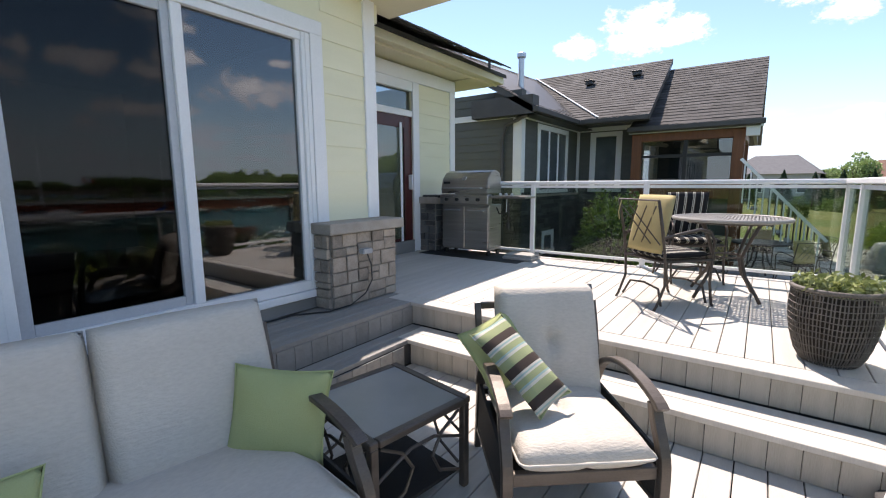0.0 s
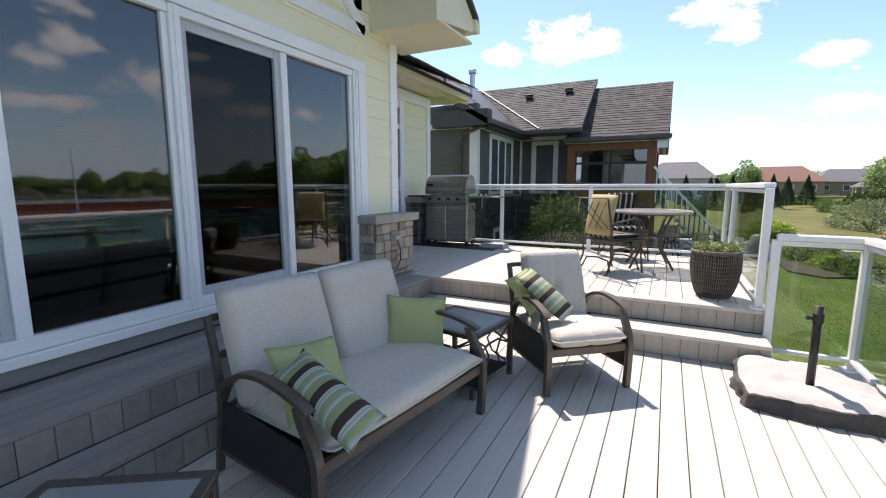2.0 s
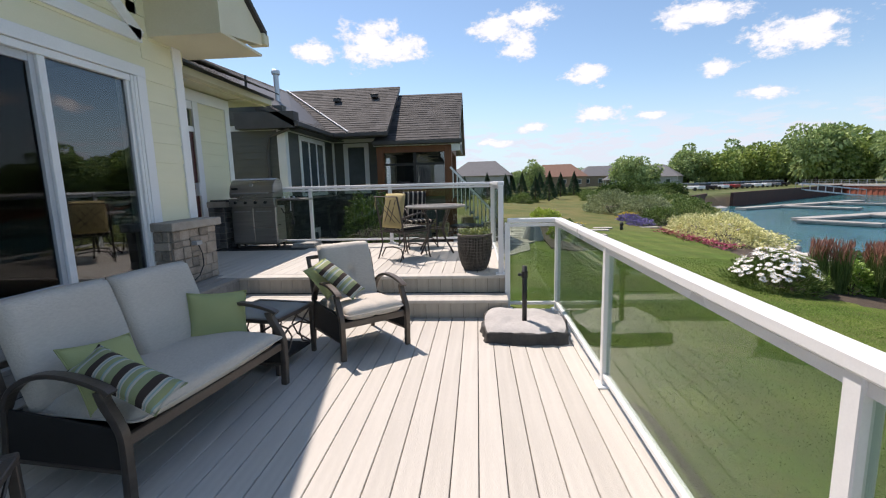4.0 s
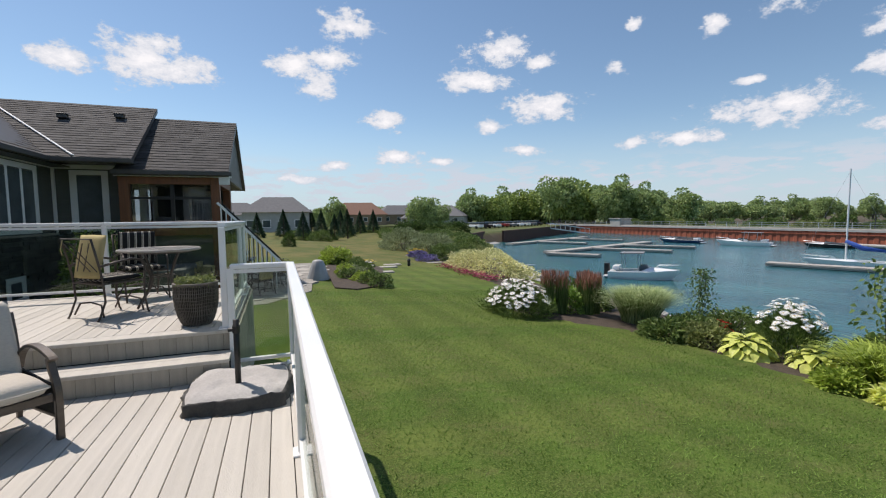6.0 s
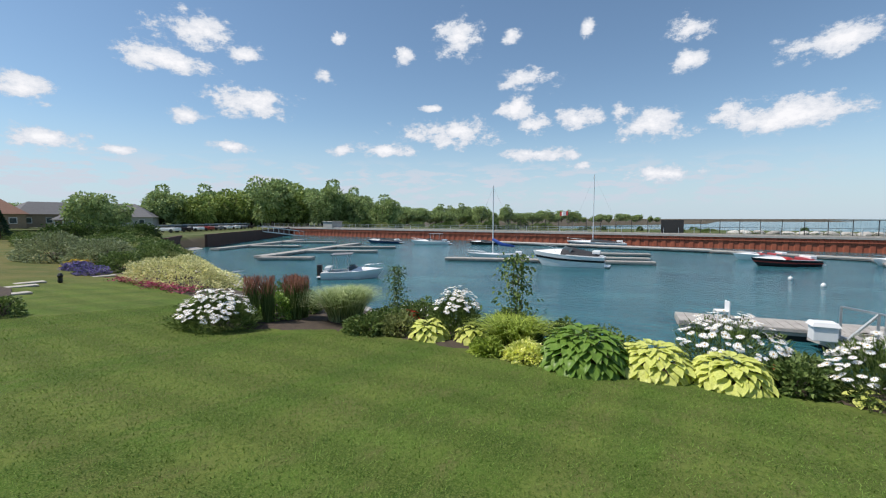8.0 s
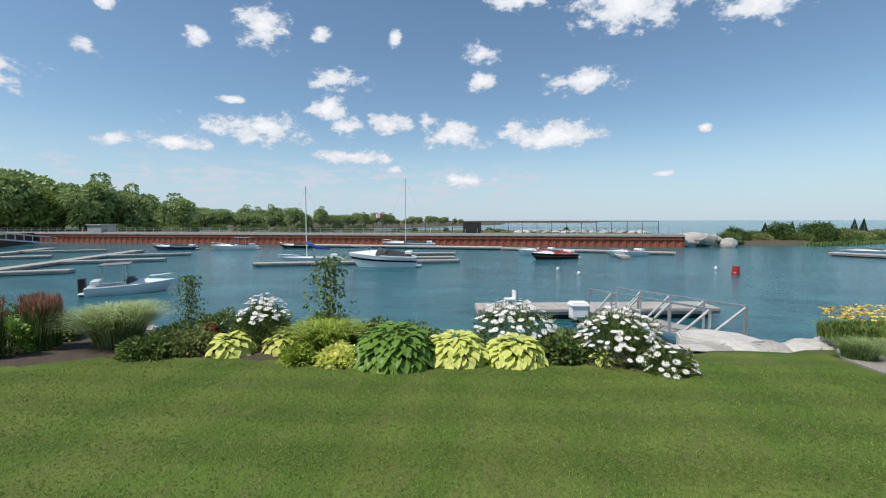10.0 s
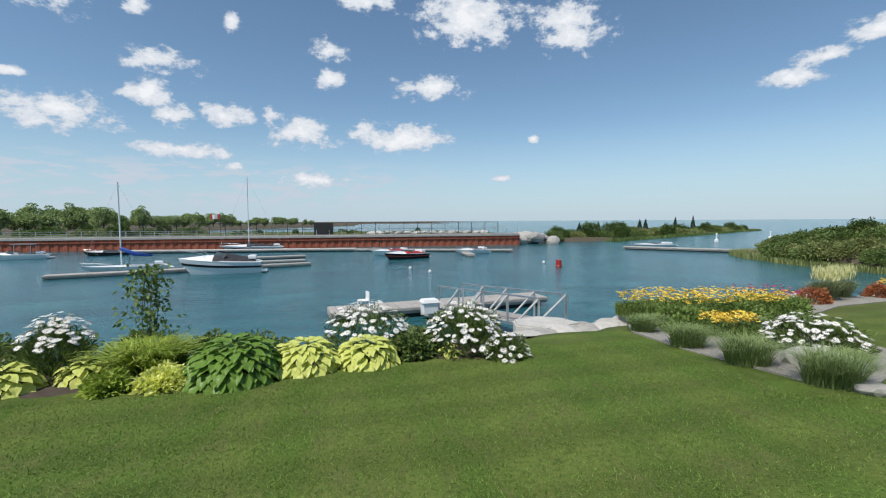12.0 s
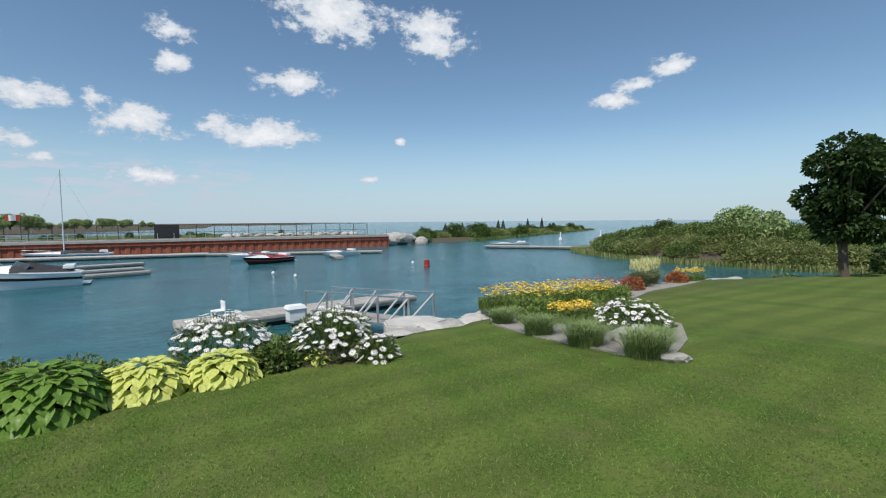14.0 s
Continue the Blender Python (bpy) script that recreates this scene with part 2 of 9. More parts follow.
RAILGLASS = glassy("smoked rail glass", (0.74, 0.80, 0.74), clear=0.965)
DOORRED = material("oxblood door paint", (0.05, 0.01, 0.01), (0.09, 0.018, 0.016), 0.35, bump=0.03)
CONCRETE = material("weathered concrete", (0.30, 0.29, 0.27), (0.45, 0.43, 0.40), 0.85, scale=1.0, fine=20, bump=0.3)
SHEET = material("rusty sheet piling", (0.26, 0.062, 0.032), (0.40, 0.115, 0.06), 0.8, scale=0.6, fine=8, bump=0.3)
DOCK = material("weathered dock timber", (0.30, 0.28, 0.255), (0.50, 0.47, 0.43), 0.85, scale=1.5, fine=25, bump=0.4, obrand=0.3)
ROCK = material("limestone armour rock", (0.30, 0.285, 0.26), (0.55, 0.53, 0.49), 0.9, scale=2.5, fine=30, bump=0.6, obrand=0.3)
BARK = material("bark", (0.06, 0.045, 0.035), (0.14, 0.11, 0.085), 0.9, scale=6, fine=40, bump=0.6, stretch=(3, 3, 0.6))
FLAG = material("patio flagstone", (0.30, 0.28, 0.25), (0.50, 0.46, 0.41), 0.85, scale=3, fine=40, bump=0.3, obrand=0.4)
BLACKMETAL = material("black painted steel", (0.012, 0.012, 0.012), (0.025, 0.025, 0.025), 0.45, bump=0.03)


# ---- mesh helpers ----
def part(name, bm, mat, parent=None, label="", smooth=False, kind=""):
    """Link a bmesh as one mesh object under a thing or a part."""
    me = bpy.data.meshes.new(name)
    bm.to_mesh(me)
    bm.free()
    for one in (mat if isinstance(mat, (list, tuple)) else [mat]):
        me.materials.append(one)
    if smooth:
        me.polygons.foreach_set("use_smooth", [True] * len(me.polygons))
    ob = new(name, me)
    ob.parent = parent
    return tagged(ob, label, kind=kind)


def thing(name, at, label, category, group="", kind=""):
    ob = new(name)
    ob.empty_display_size = 0.2
    ob.matrix_basis = at if isinstance(at, Matrix) else pose(*at)
    return tagged(ob, label, category, group, kind)


def box(bm, x0, x1, y0, y1, z0, z1, bevel=0.0, m=None):
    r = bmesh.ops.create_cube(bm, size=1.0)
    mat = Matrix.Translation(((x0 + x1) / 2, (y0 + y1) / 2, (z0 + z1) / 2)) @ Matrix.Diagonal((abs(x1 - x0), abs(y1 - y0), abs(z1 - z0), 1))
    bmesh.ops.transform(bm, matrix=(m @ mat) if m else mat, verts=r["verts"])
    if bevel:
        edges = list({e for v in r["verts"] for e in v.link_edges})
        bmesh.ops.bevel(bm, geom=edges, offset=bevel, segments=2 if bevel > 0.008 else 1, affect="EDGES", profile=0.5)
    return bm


def B(*a, **k):
    return box(bmesh.new(), *a, **k)


def beam(bm, p, q, w, h, bevel=0.0):
    """A bar of section w x h from p to q (h upward)."""
    p, q = Vector(p), Vector(q)
    d = q - p
    turn = d.to_track_quat("Y", "Z").to_matrix().to_4x4()
    return box(bm, -w / 2, w / 2, 0, d.length, -h / 2, h / 2, bevel, Matrix.Translation(p) @ turn)


def strap(bm, pts, w, h):
    """One bent flat bar along points that share their y; w across (y), h in the bend's plane."""
    rings = []
    pts = [Vector(p) for p in pts]
    for i, p in enumerate(pts):
        d = (pts[min(i + 1, len(pts) - 1)] - pts[max(i - 1, 0)]).normalized()
        nrm = Vector((-d.z, 0, d.x)) * h / 2
        c = nrm * 0.6
        s = Vector((0, w / 2, 0))
        rings.append([bm.verts.new(p + q) for q in (-s + c, -s * 0.86 + nrm, s * 0.86 + nrm, s + c, s - c, s * 0.86 - nrm, -s * 0.86 - nrm, -s - c)])
    for A, C in zip(rings, rings[1:]):
        for k in range(8):
            bm.faces.new((A[k], A[(k + 1) % 8], C[(k + 1) % 8], C[k]))
    bm.faces.new(rings[0][::-1]); bm.faces.new(rings[-1])
    bmesh.ops.recalc_face_normals(bm, faces=bm.faces)
    return bm


def tube(bm, pts, r, n=8, close=False, taper=None):
    """A round bar along a line of points."""
    pts = [Vector(p) for p in pts]
    rings = []
    up = None
    for i, p in enumerate(pts):
        a = pts[i - 1] if i or close else p
        b = pts[(i + 1) % len(pts)] if i < len(pts) - 1 or close else p
        d = (b - a).normalized()
        if up is None:
            up = d.orthogonal().normalized()
        side = d.cross(up)
        side = side.normalized() if side.length > 1e-4 else d.orthogonal().normalized()
        up = side.cross(d).normalized()
        rad = r if taper is None else r * taper[i]
        rings.append([bm.verts.new(p + (side * math.cos(2 * math.pi * k / n) + up * math.sin(2 * math.pi * k / n)) * rad) for k in range(n)])
    last = len(rings) if close else len(rings) - 1
    for i in range(last):
        A, C = rings[i], rings[(i + 1) % len(rings)]
        for k in range(n):
            bm.faces.new((A[k], A[(k + 1) % n], C[(k + 1) % n], C[k]))
    if not close:
        bm.faces.new(rings[0][::-1])
        bm.faces.new(rings[-1])
    return bm


def lathe(bm, prof, n=24, centre=(0, 0)):
    rings = []
    for r, z in prof:
        rings.append([bm.verts.new((centre[0] + r * math.cos(2 * math.pi * k / n), centre[1] + r * math.sin(2 * math.pi * k / n), z)) for k in range(n)])
    for A, C in zip(rings, rings[1:]):
        for k in range(n):
            bm.faces.new((A[k], A[(k + 1) % n], C[(k + 1) % n], C[k]))
    bm.faces.new(rings[0][::-1])
    bm.faces.new(rings[-1])
    return bm


def prism(bm, outline, z0, z1):
    """A flat outline (x, y), thickened from z0 to z1."""
    lo = [bm.verts.new((x, y, z0)) for x, y in outline]
    hi = [bm.verts.new((x, y, z1)) for x, y in outline]
    n = len(lo)
    bm.faces.new(lo[::-1]); bm.faces.new(hi)
    for k in range(n):
        bm.faces.new((lo[k], lo[(k + 1) % n], hi[(k + 1) % n], hi[k]))
    return bm


def slab(bm, corners, thick):
    """A sloping slab: its top through the corners, its thickness downward."""
    hi = [bm.verts.new(c) for c in corners]
    lo = [bm.verts.new((c[0], c[1], c[2] - thick)) for c in corners]
    n = len(lo)
    bm.faces.new(hi); bm.faces.new(lo[::-1])
    for k in range(n):
        bm.faces.new((lo[k], lo[(k + 1) % n], hi[(k + 1) % n], hi[k]))
    bmesh.ops.recalc_face_normals(bm, faces=bm.faces)
    return bm


LAWN, WATER = -1.5, -2.9

# ---- ground and water ----
def lerp_table(v, table):
    return np.interp(v, [r[0] for r in table], [r[1] for r in table])


SHORE = [(-60, 4), (-45, 6), (-36, 11), (-32, 14.5), (-27, 16.3), (-22, 17.6), (-18, 17.6), (-14, 16.8), (-11, 15.4), (-8, 14.6), (-3, 13.6), (3, 13.6), (8, 14.2), (14, 15), (20, 16.6), (30, 20), (40, 24), (52.5, 28.2)]


def lawn_height(x, y):
    return -0.65 - 0.6 * np.clip((x - 3.5) / 8.0, 0, 1.3)


def ground_height(x, y):
    """The height of the one ground sheet: lawn, banks, spit, island and harbour bed."""
    n = 0.5 * np.sin(x * 0.31 + 1.3 * np.sin(y * 0.17)) + 0.5 * np.sin(y * 0.23 + 2 * np.sin(x * 0.11))
    xs = lerp_table(y, SHORE)
    main = np.where(y < 53, xs - x, np.maximum(28.4 - x, (y - 53) - (x - 28.4) * 0.8))
    spit = np.minimum.reduce([x - 76.6, 112 - x + 4 * n, y + 28.5])
    # the low island off the end of the wall
    t = np.clip(((x - 82) * 60 + (y + 42) * -98) / (60 * 60 + 98 * 98), 0, 1)
    isl = 9 - 3.5 * t + 1.5 * n - np.hypot(x - 88 - 60 * t, y + 46 + 98 * t)
    mound = 9.5 - np.abs(np.hypot((x - 34) * 0.55, (y + 52)) * 1.0) + 0.8 * n
    far = np.where(y > 150 - 0.35 * x, y - (150 - 0.35 * x), -50.0)
    land = np.maximum.reduce([main, spit, isl, mound, far])
    z = np.where(land > 0, 0.0, 1.0)
    low = -4.2
    base = np.where(main > 0, lawn_height(x, y), np.where(spit > 0, -1.1, np.where(mound > 0, -2.9 + np.clip(mound, 0, 6) * 0.42, -2.3)))
    base = np.where((main > 0) & (y > 40), -1.3, base)
    west = (main > 0) & (x < 3)
    base = np.where(west, -0.65, base)
    edge = np.where(spit > 0, 0.4, 1.6)
    k = np.clip(land / edge, 0, 1)
    k = k * k * (3 - 2 * k)
    return low + (base - low) * k


def axis(cuts):
    out = []
    for a, b, step in cuts:
        out += list(np.arange(a, b, step))
    return np.array(out + [cuts[-1][1]])


gx = axis([(-3000, -200, 400), (-200, -40, 40), (-40, 0, 4), (0, 20, 0.5), (20, 160, 2.0), (160, 400, 20), (400, 3000, 400)])
gy = axis([(-3000, -200, 400), (-200, -60, 4), (-60, -34, 1.0), (-34, 24, 0.5), (24, 60, 1.0), (60, 130, 2.5), (130, 400, 15), (400, 3000, 400)])
GX, GY = np.meshgrid(gx, gy)
GZ = ground_height(GX, GY)
nx, ny = len(gx), len(gy)
me = bpy.data.meshes.new("ground")
idx = np.arange(nx * ny).reshape(ny, nx)
me.from_pydata(np.stack([GX.ravel(), GY.ravel(), GZ.ravel()], 1).tolist(), [], np.stack([idx[:-1, :-1], idx[:-1, 1:], idx[1:, 1:], idx[1:, :-1]], -1).reshape(-1, 4).tolist())
me.polygons.foreach_set("use_smooth", [True] * len(me.polygons))


def lawn_material():
    m = bpy.data.materials.new("mown lawn")
    m.use_nodes = True
    n, l = m.node_tree.nodes, m.node_tree.links
    b = n["Principled BSDF"]
    b.inputs["Roughness"].default_value = 0.9
    b.inputs["Specular IOR Level"].default_value = 0.15
    co = n.new("ShaderNodeTexCoord")

    def noise_of(scale, detail=3, sx=1, sy=1, rot=0):
        mp = n.new("ShaderNodeMapping"); mp.inputs["Scale"].default_value = (sx, sy, 1); mp.inputs["Rotation"].default_value = (0, 0, rot)
        t = n.new("ShaderNodeTexNoise"); t.inputs["Scale"].default_value = scale; t.inputs["Detail"].default_value = detail
        l.new(co.outputs["Object"], mp.inputs[0]); l.new(mp.outputs[0], t.inputs["Vector"])
        return t.outputs[0]

    def blend(fac, lo, hi, c1, c2):
        r = n.new("ShaderNodeMapRange"); r.inputs[1].default_value, r.inputs[2].default_value = lo, hi
        l.new(fac, r.inputs[0])
        c = n.new("ShaderNodeMixRGB")
        l.new(r.outputs[0], c.inputs[0])
        for k, v in ((1, c1), (2, c2)):
            if isinstance(v, tuple):
                c.inputs[k].default_value = (*v, 1)
            else:
                l.new(v, c.inputs[k])
        return c.outputs[0]

    green = blend(noise_of(0.9, 4), 0.36, 0.64, (0.044, 0.094, 0.011), (0.074, 0.132, 0.019))
    stripe = blend(noise_of(1.0, 1, 0.05, 1.0, 0.28), 0.42, 0.58, green, (0.116, 0.150, 0.032))
    xyz = n.new("ShaderNodeSeparateXYZ"); l.new(co.outputs["Object"], xyz.inputs[0])
    across = n.new("ShaderNodeMath"); across.operation = "MULTIPLY_ADD"; across.inputs[1].default_value = 0.11
    l.new(xyz.outputs[1], across.inputs[0]); l.new(xyz.outputs[0], across.inputs[2])
    bend = n.new("ShaderNodeMath"); bend.operation = "MULTIPLY_ADD"; bend.inputs[1].default_value = 0.9
    l.new(noise_of(0.35, 2), bend.inputs[0]); l.new(across.outputs[0], bend.inputs[2])
    turns = n.new("ShaderNodeMath"); turns.operation = "MULTIPLY"; turns.inputs[1].default_value = 5.2
    l.new(bend.outputs[0], turns.inputs[0])
    wave = n.new("ShaderNodeMath"); wave.operation = "SINE"; l.new(turns.outputs[0], wave.inputs[0])
    lanes = n.new("ShaderNodeMapRange"); lanes.inputs[1].default_value, lanes.inputs[2].default_value, lanes.inputs[3].default_value, lanes.inputs[4].default_value = -0.6, 0.6, 0.80, 1.24
    l.new(wave.outputs[0], lanes.inputs[0])
    rolled = n.new("ShaderNodeVectorMath"); rolled.operation = "SCALE"; l.new(stripe, rolled.inputs[0]); l.new(lanes.outputs[0], rolled.inputs["Scale"])
    stripe = rolled.outputs[0]
    worn = blend(noise_of(2.6, 5, 0.6, 1.3, 0.9), 0.50, 0.72, stripe, (0.125, 0.128, 0.045))
    tufts = blend(noise_of(16, 6), 0.26, 0.56, (0.042, 0.080, 0.010), worn)
    fine = blend(noise_of(55, 6), 0.42, 0.68, tufts, (0.145, 0.192, 0.047))
    sep = n.new("ShaderNodeSeparateXYZ"); l.new(co.outputs["Object"], sep.inputs[0])
    dry = blend(sep.outputs[1], 17.0, 24.0, fine, blend(noise_of(0.5, 4), 0.35, 0.6, (0.17, 0.15, 0.055), (0.10, 0.12, 0.035)))
    wild = blend(noise_of(0.25, 6), 0.4, 0.6, (0.07, 0.10, 0.03), (0.13, 0.14, 0.06))
    east = blend(sep.outputs[0], 30.0, 34.0, dry, wild)
    soil = blend(sep.outputs[2], -1.95, -1.5, (0.10, 0.085, 0.06), east)
    l.new(soil, b.inputs["Base Color"])
    bp = n.new("ShaderNodeBump"); bp.inputs["Strength"].default_value = 0.9; bp.inputs["Distance"].default_value = 0.02
    l.new(noise_of(70, 4), bp.inputs["Height"]); l.new(bp.outputs[0], b.inputs["Normal"])
    return m


LAWNMAT = lawn_material()
me.materials.append(LAWNMAT)
ground = tagged(new("ground", me), "mown green lawn sloping gently down to the harbour", "lawn", kind="structure")

water_mat = bpy.data.materials.new("harbour water")
water_mat.use_nodes = True
n_, l_ = water_mat.node_tree.nodes, water_mat.node_tree.links
b_ = n_["Principled BSDF"]
b_.inputs["Base Color"].default_value = (0.014, 0.062, 0.085, 1)
b_.inputs["Roughness"].default_value = 0.14
b_.inputs["IOR"].default_value = 1.33
b_.inputs["Specular IOR Level"].default_value = 0.38
co_ = n_.new("ShaderNodeTexCoord")
mp_ = n_.new("ShaderNodeMapping"); mp_.inputs["Scale"].default_value = (1.0, 0.45, 1); mp_.inputs["Rotation"].default_value = (0, 0, 0.5)
l_.new(co_.outputs["Object"], mp_.inputs[0])
wv_ = n_.new("ShaderNodeTexNoise"); wv_.inputs["Scale"].default_value = 2.2; wv_.inputs["Detail"].default_value = 5; wv_.inputs["Roughness"].default_value = 0.6
l_.new(mp_.outputs[0], wv_.inputs["Vector"])
bw_ = n_.new("ShaderNodeBump"); bw_.inputs["Strength"].default_value = 0.8; bw_.inputs["Distance"].default_value = 0.12
l_.new(wv_.outputs[0], bw_.inputs["Height"]); l_.new(bw_.outputs[0], b_.inputs["Normal"])
big_ = n_.new("ShaderNodeTexNoise"); big_.inputs["Scale"].default_value = 0.35; big_.inputs["Detail"].default_value = 9; big_.inputs["Roughness"].default_value = 0.62
l_.new(mp_.outputs[0], big_.inputs["Vector"])
mx_ = n_.new("ShaderNodeMixRGB"); mx_.inputs[1].default_value = (0.012, 0.074, 0.098, 1); mx_.inputs[2].default_value = (0.036, 0.150, 0.168, 1)
mr_ = n_.new("ShaderNodeMapRange"); mr_.inputs[1].default_value, mr_.inputs[2].default_value = 0.34, 0.66
l_.new(big_.outputs[0], mr_.inputs[0]); l_.new(mr_.outputs[0], mx_.inputs[0]); l_.new(mx_.outputs[0], b_.inputs["Base Color"])
bm = bmesh.new()
box(bm, 0, 4000, -4000, 4000, WATER - 0.3, WATER)
water = part("water", bm, water_mat, kind="structure")
tagged(water, "blue green harbour water with small ripples", "water")

# ---- the decks ----
# lower deck: x -0.15 to 2.99, y -7.5 to 0.9; upper deck 0.36 higher from y 0.88 to 3.5
def structure(name, bm, mat, label="", parent=None):
    return part(name, bm, mat, parent, label, kind="structure")


deck_lower = structure("lower_deck", B(-0.44, 3.05, -8.0, 0.86, -0.20, -0.030), GROOVE, "pale grey composite deck of long boards")
deck_upper = structure("upper_deck", B(-2.05, 2.52, 0.90, 3.52, 0.0, 0.330), GROOVE, "raised pale composite deck, two steps above the lower one")
ledge = structure("house_step", B(-0.87, -0.372, -8.0, 0.94, 0.0, 0.330), GROOVE, "wide composite step along the house wall")
step_side = structure("side_step", B(-0.47, -0.15, -8.0, 0.60, 0.0, 0.150), GROOVE, "composite step along the house wall")
step_front = structure("front_step", B(-0.47, 2.47, 0.60, 0.90, 0.0, 0.150), GROOVE, "composite step up to the raised deck")
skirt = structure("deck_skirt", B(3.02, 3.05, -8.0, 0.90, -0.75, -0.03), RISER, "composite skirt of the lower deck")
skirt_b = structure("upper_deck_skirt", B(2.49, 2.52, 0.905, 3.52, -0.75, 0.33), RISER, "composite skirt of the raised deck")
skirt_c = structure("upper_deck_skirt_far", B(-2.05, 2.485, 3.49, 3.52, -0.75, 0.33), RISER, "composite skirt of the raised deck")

# ---- the house ----
house_wall = thing("house_wall", (0, 0, 0), "cream lap-sided house wall with white trim over a stone pier", "house wall", kind="structure")
WX = -0.87
bm = bmesh.new()
# wall with a wide opening for the sliding windows and a small raked window above
box(bm, WX - 0.2, WX - 0.012, 0.39, 1.03, 0.33, 3.0)
box(bm, WX - 0.2, WX - 0.012, -8.0, 0.39, 2.34, 2.60)
box(bm, WX - 0.2, WX - 0.012, -8.0, 0.39, 0.0, 0.50)
box(bm, WX - 0.2, WX - 0.012, -8.0, -6.2, 0.50, 2.34)
slab_pts = [(1.10, 3.0), (1.10, 3.05), (-1.6, 4.9), (-4.3, 3.05), (-8, 3.0), (-8, 2.6)]
for quad in ([(0.30, 2.6), (1.10, 2.6), (1.10, 3.05), (0.30, 3.6)], [(-8, 2.6), (-3.6, 2.6), (-3.6, 3.55), (-8, 3.0)], [(-3.6, 3.3), (0.30, 3.3), (0.30, 3.6), (-1.6, 4.9), (-3.6, 3.55)]):
    lo = [bm.verts.new((WX - 0.2, y, z)) for y, z in quad]
    hi = [bm.verts.new((WX - 0.012, y, z)) for y, z in quad]
    bm.faces.new(lo[::-1]); bm.faces.new(hi)
    for k in range(len(quad)):
        bm.faces.new((lo[k], lo[(k + 1) % len(quad)], hi[(k + 1) % len(quad)], hi[k]))
part("wall_core", bm, SIDING, house_wall, kind="structure")


def trim(parent, name, *a, mat=WHITE, bevel=0.004, label=""):
    return part(name, B(*a, bevel=bevel), mat, parent, label, kind="structure")


# siding boards: lapped, about 0.19 exposed
def siding(parent, axis_, at, u0, u1, z0, z1, mat, step=0.19, face=1, cut=None):
    z = z0
    k = 0
    while z < z1 - 0.01:
        top = min(z + step, z1)
        bm = bmesh.new()
        a, b = (u0, u1) if cut is None else cut(z, top)
        if b > a:
            o = 0.011 * face
            pts = [(0.0, z), (0.014 * face, z), (0.004 * face, top), (0.0, top)]
            ring = []
            for u in (a, b):
                ring.append([bm.verts.new((at + p, u, q) if axis_ == "x" else (u, at + p, q)) for p, q in pts])
            for i in range(4):
                bm.faces.new((ring[0][i], ring[0][(i + 1) % 4], ring[1][(i + 1) % 4], ring[1][i]))
            bm.faces.new(ring[0][::-1]); bm.faces.new(ring[1])
            bmesh.ops.recalc_face_normals(bm, faces=bm.faces)
            part("siding_board", bm, mat, parent)
        else:
            bm.free()
        z = top
        k += 1


siding(house_wall, "x", WX - 0.012, 0.50, 0.92, 1.006, 3.1, SIDING)
siding(house_wall, "x", WX - 0.012, -6.0, 0.50, 2.44, 2.9, SIDING)
trim(house_wall, "corner_board", WX - 0.13, WX + 0.016, 0.92, 1.045, 1.006, 2.98)
trim(house_wall, "corner_board_side", WX - 0.26, WX - 0.13, 1.032, 1.045, 1.006, 2.98)
trim(house_wall, "window_casing", WX - 0.02, WX + 0.014, 0.392, 0.50, 0.50, 2.44)
trim(house_wall, "window_head", WX - 0.02, WX + 0.017, -6.2, 0.50, 2.342, 2.44)
trim(house_wall, "sill_board", WX - 0.02, WX + 0.030, -6.2, 0.49, 0.45, 0.502)
trim(house_wall, "skirt_board", WX - 0.01, WX + 0.006, -8.0, 0.36, 0.34, 0.448, mat=GREYBOARD)
# raked window above
bm = bmesh.new()
RK = [(0.50, 2.66), (-3.7, 2.66), (-1.6, 4.3)]
for a, b in zip(RK, RK[1:] + RK[:1]):
    beam(bm, (WX, a[0], a[1] + 0.05), (WX, b[0], b[1] + 0.05), 0.05, 0.11)
part("raked_window_casing", bm, WHITE, house_wall, kind="structure")
bm = bmesh.new()
vs = [bm.verts.new((WX - 0.03, y, z)) for y, z in ((0.36, 2.72), (-3.6, 2.72), (-1.6, 4.2))]
bm.faces.new(vs)
part("raked_window_pane", bm, WINDOWGLASS, house_wall)

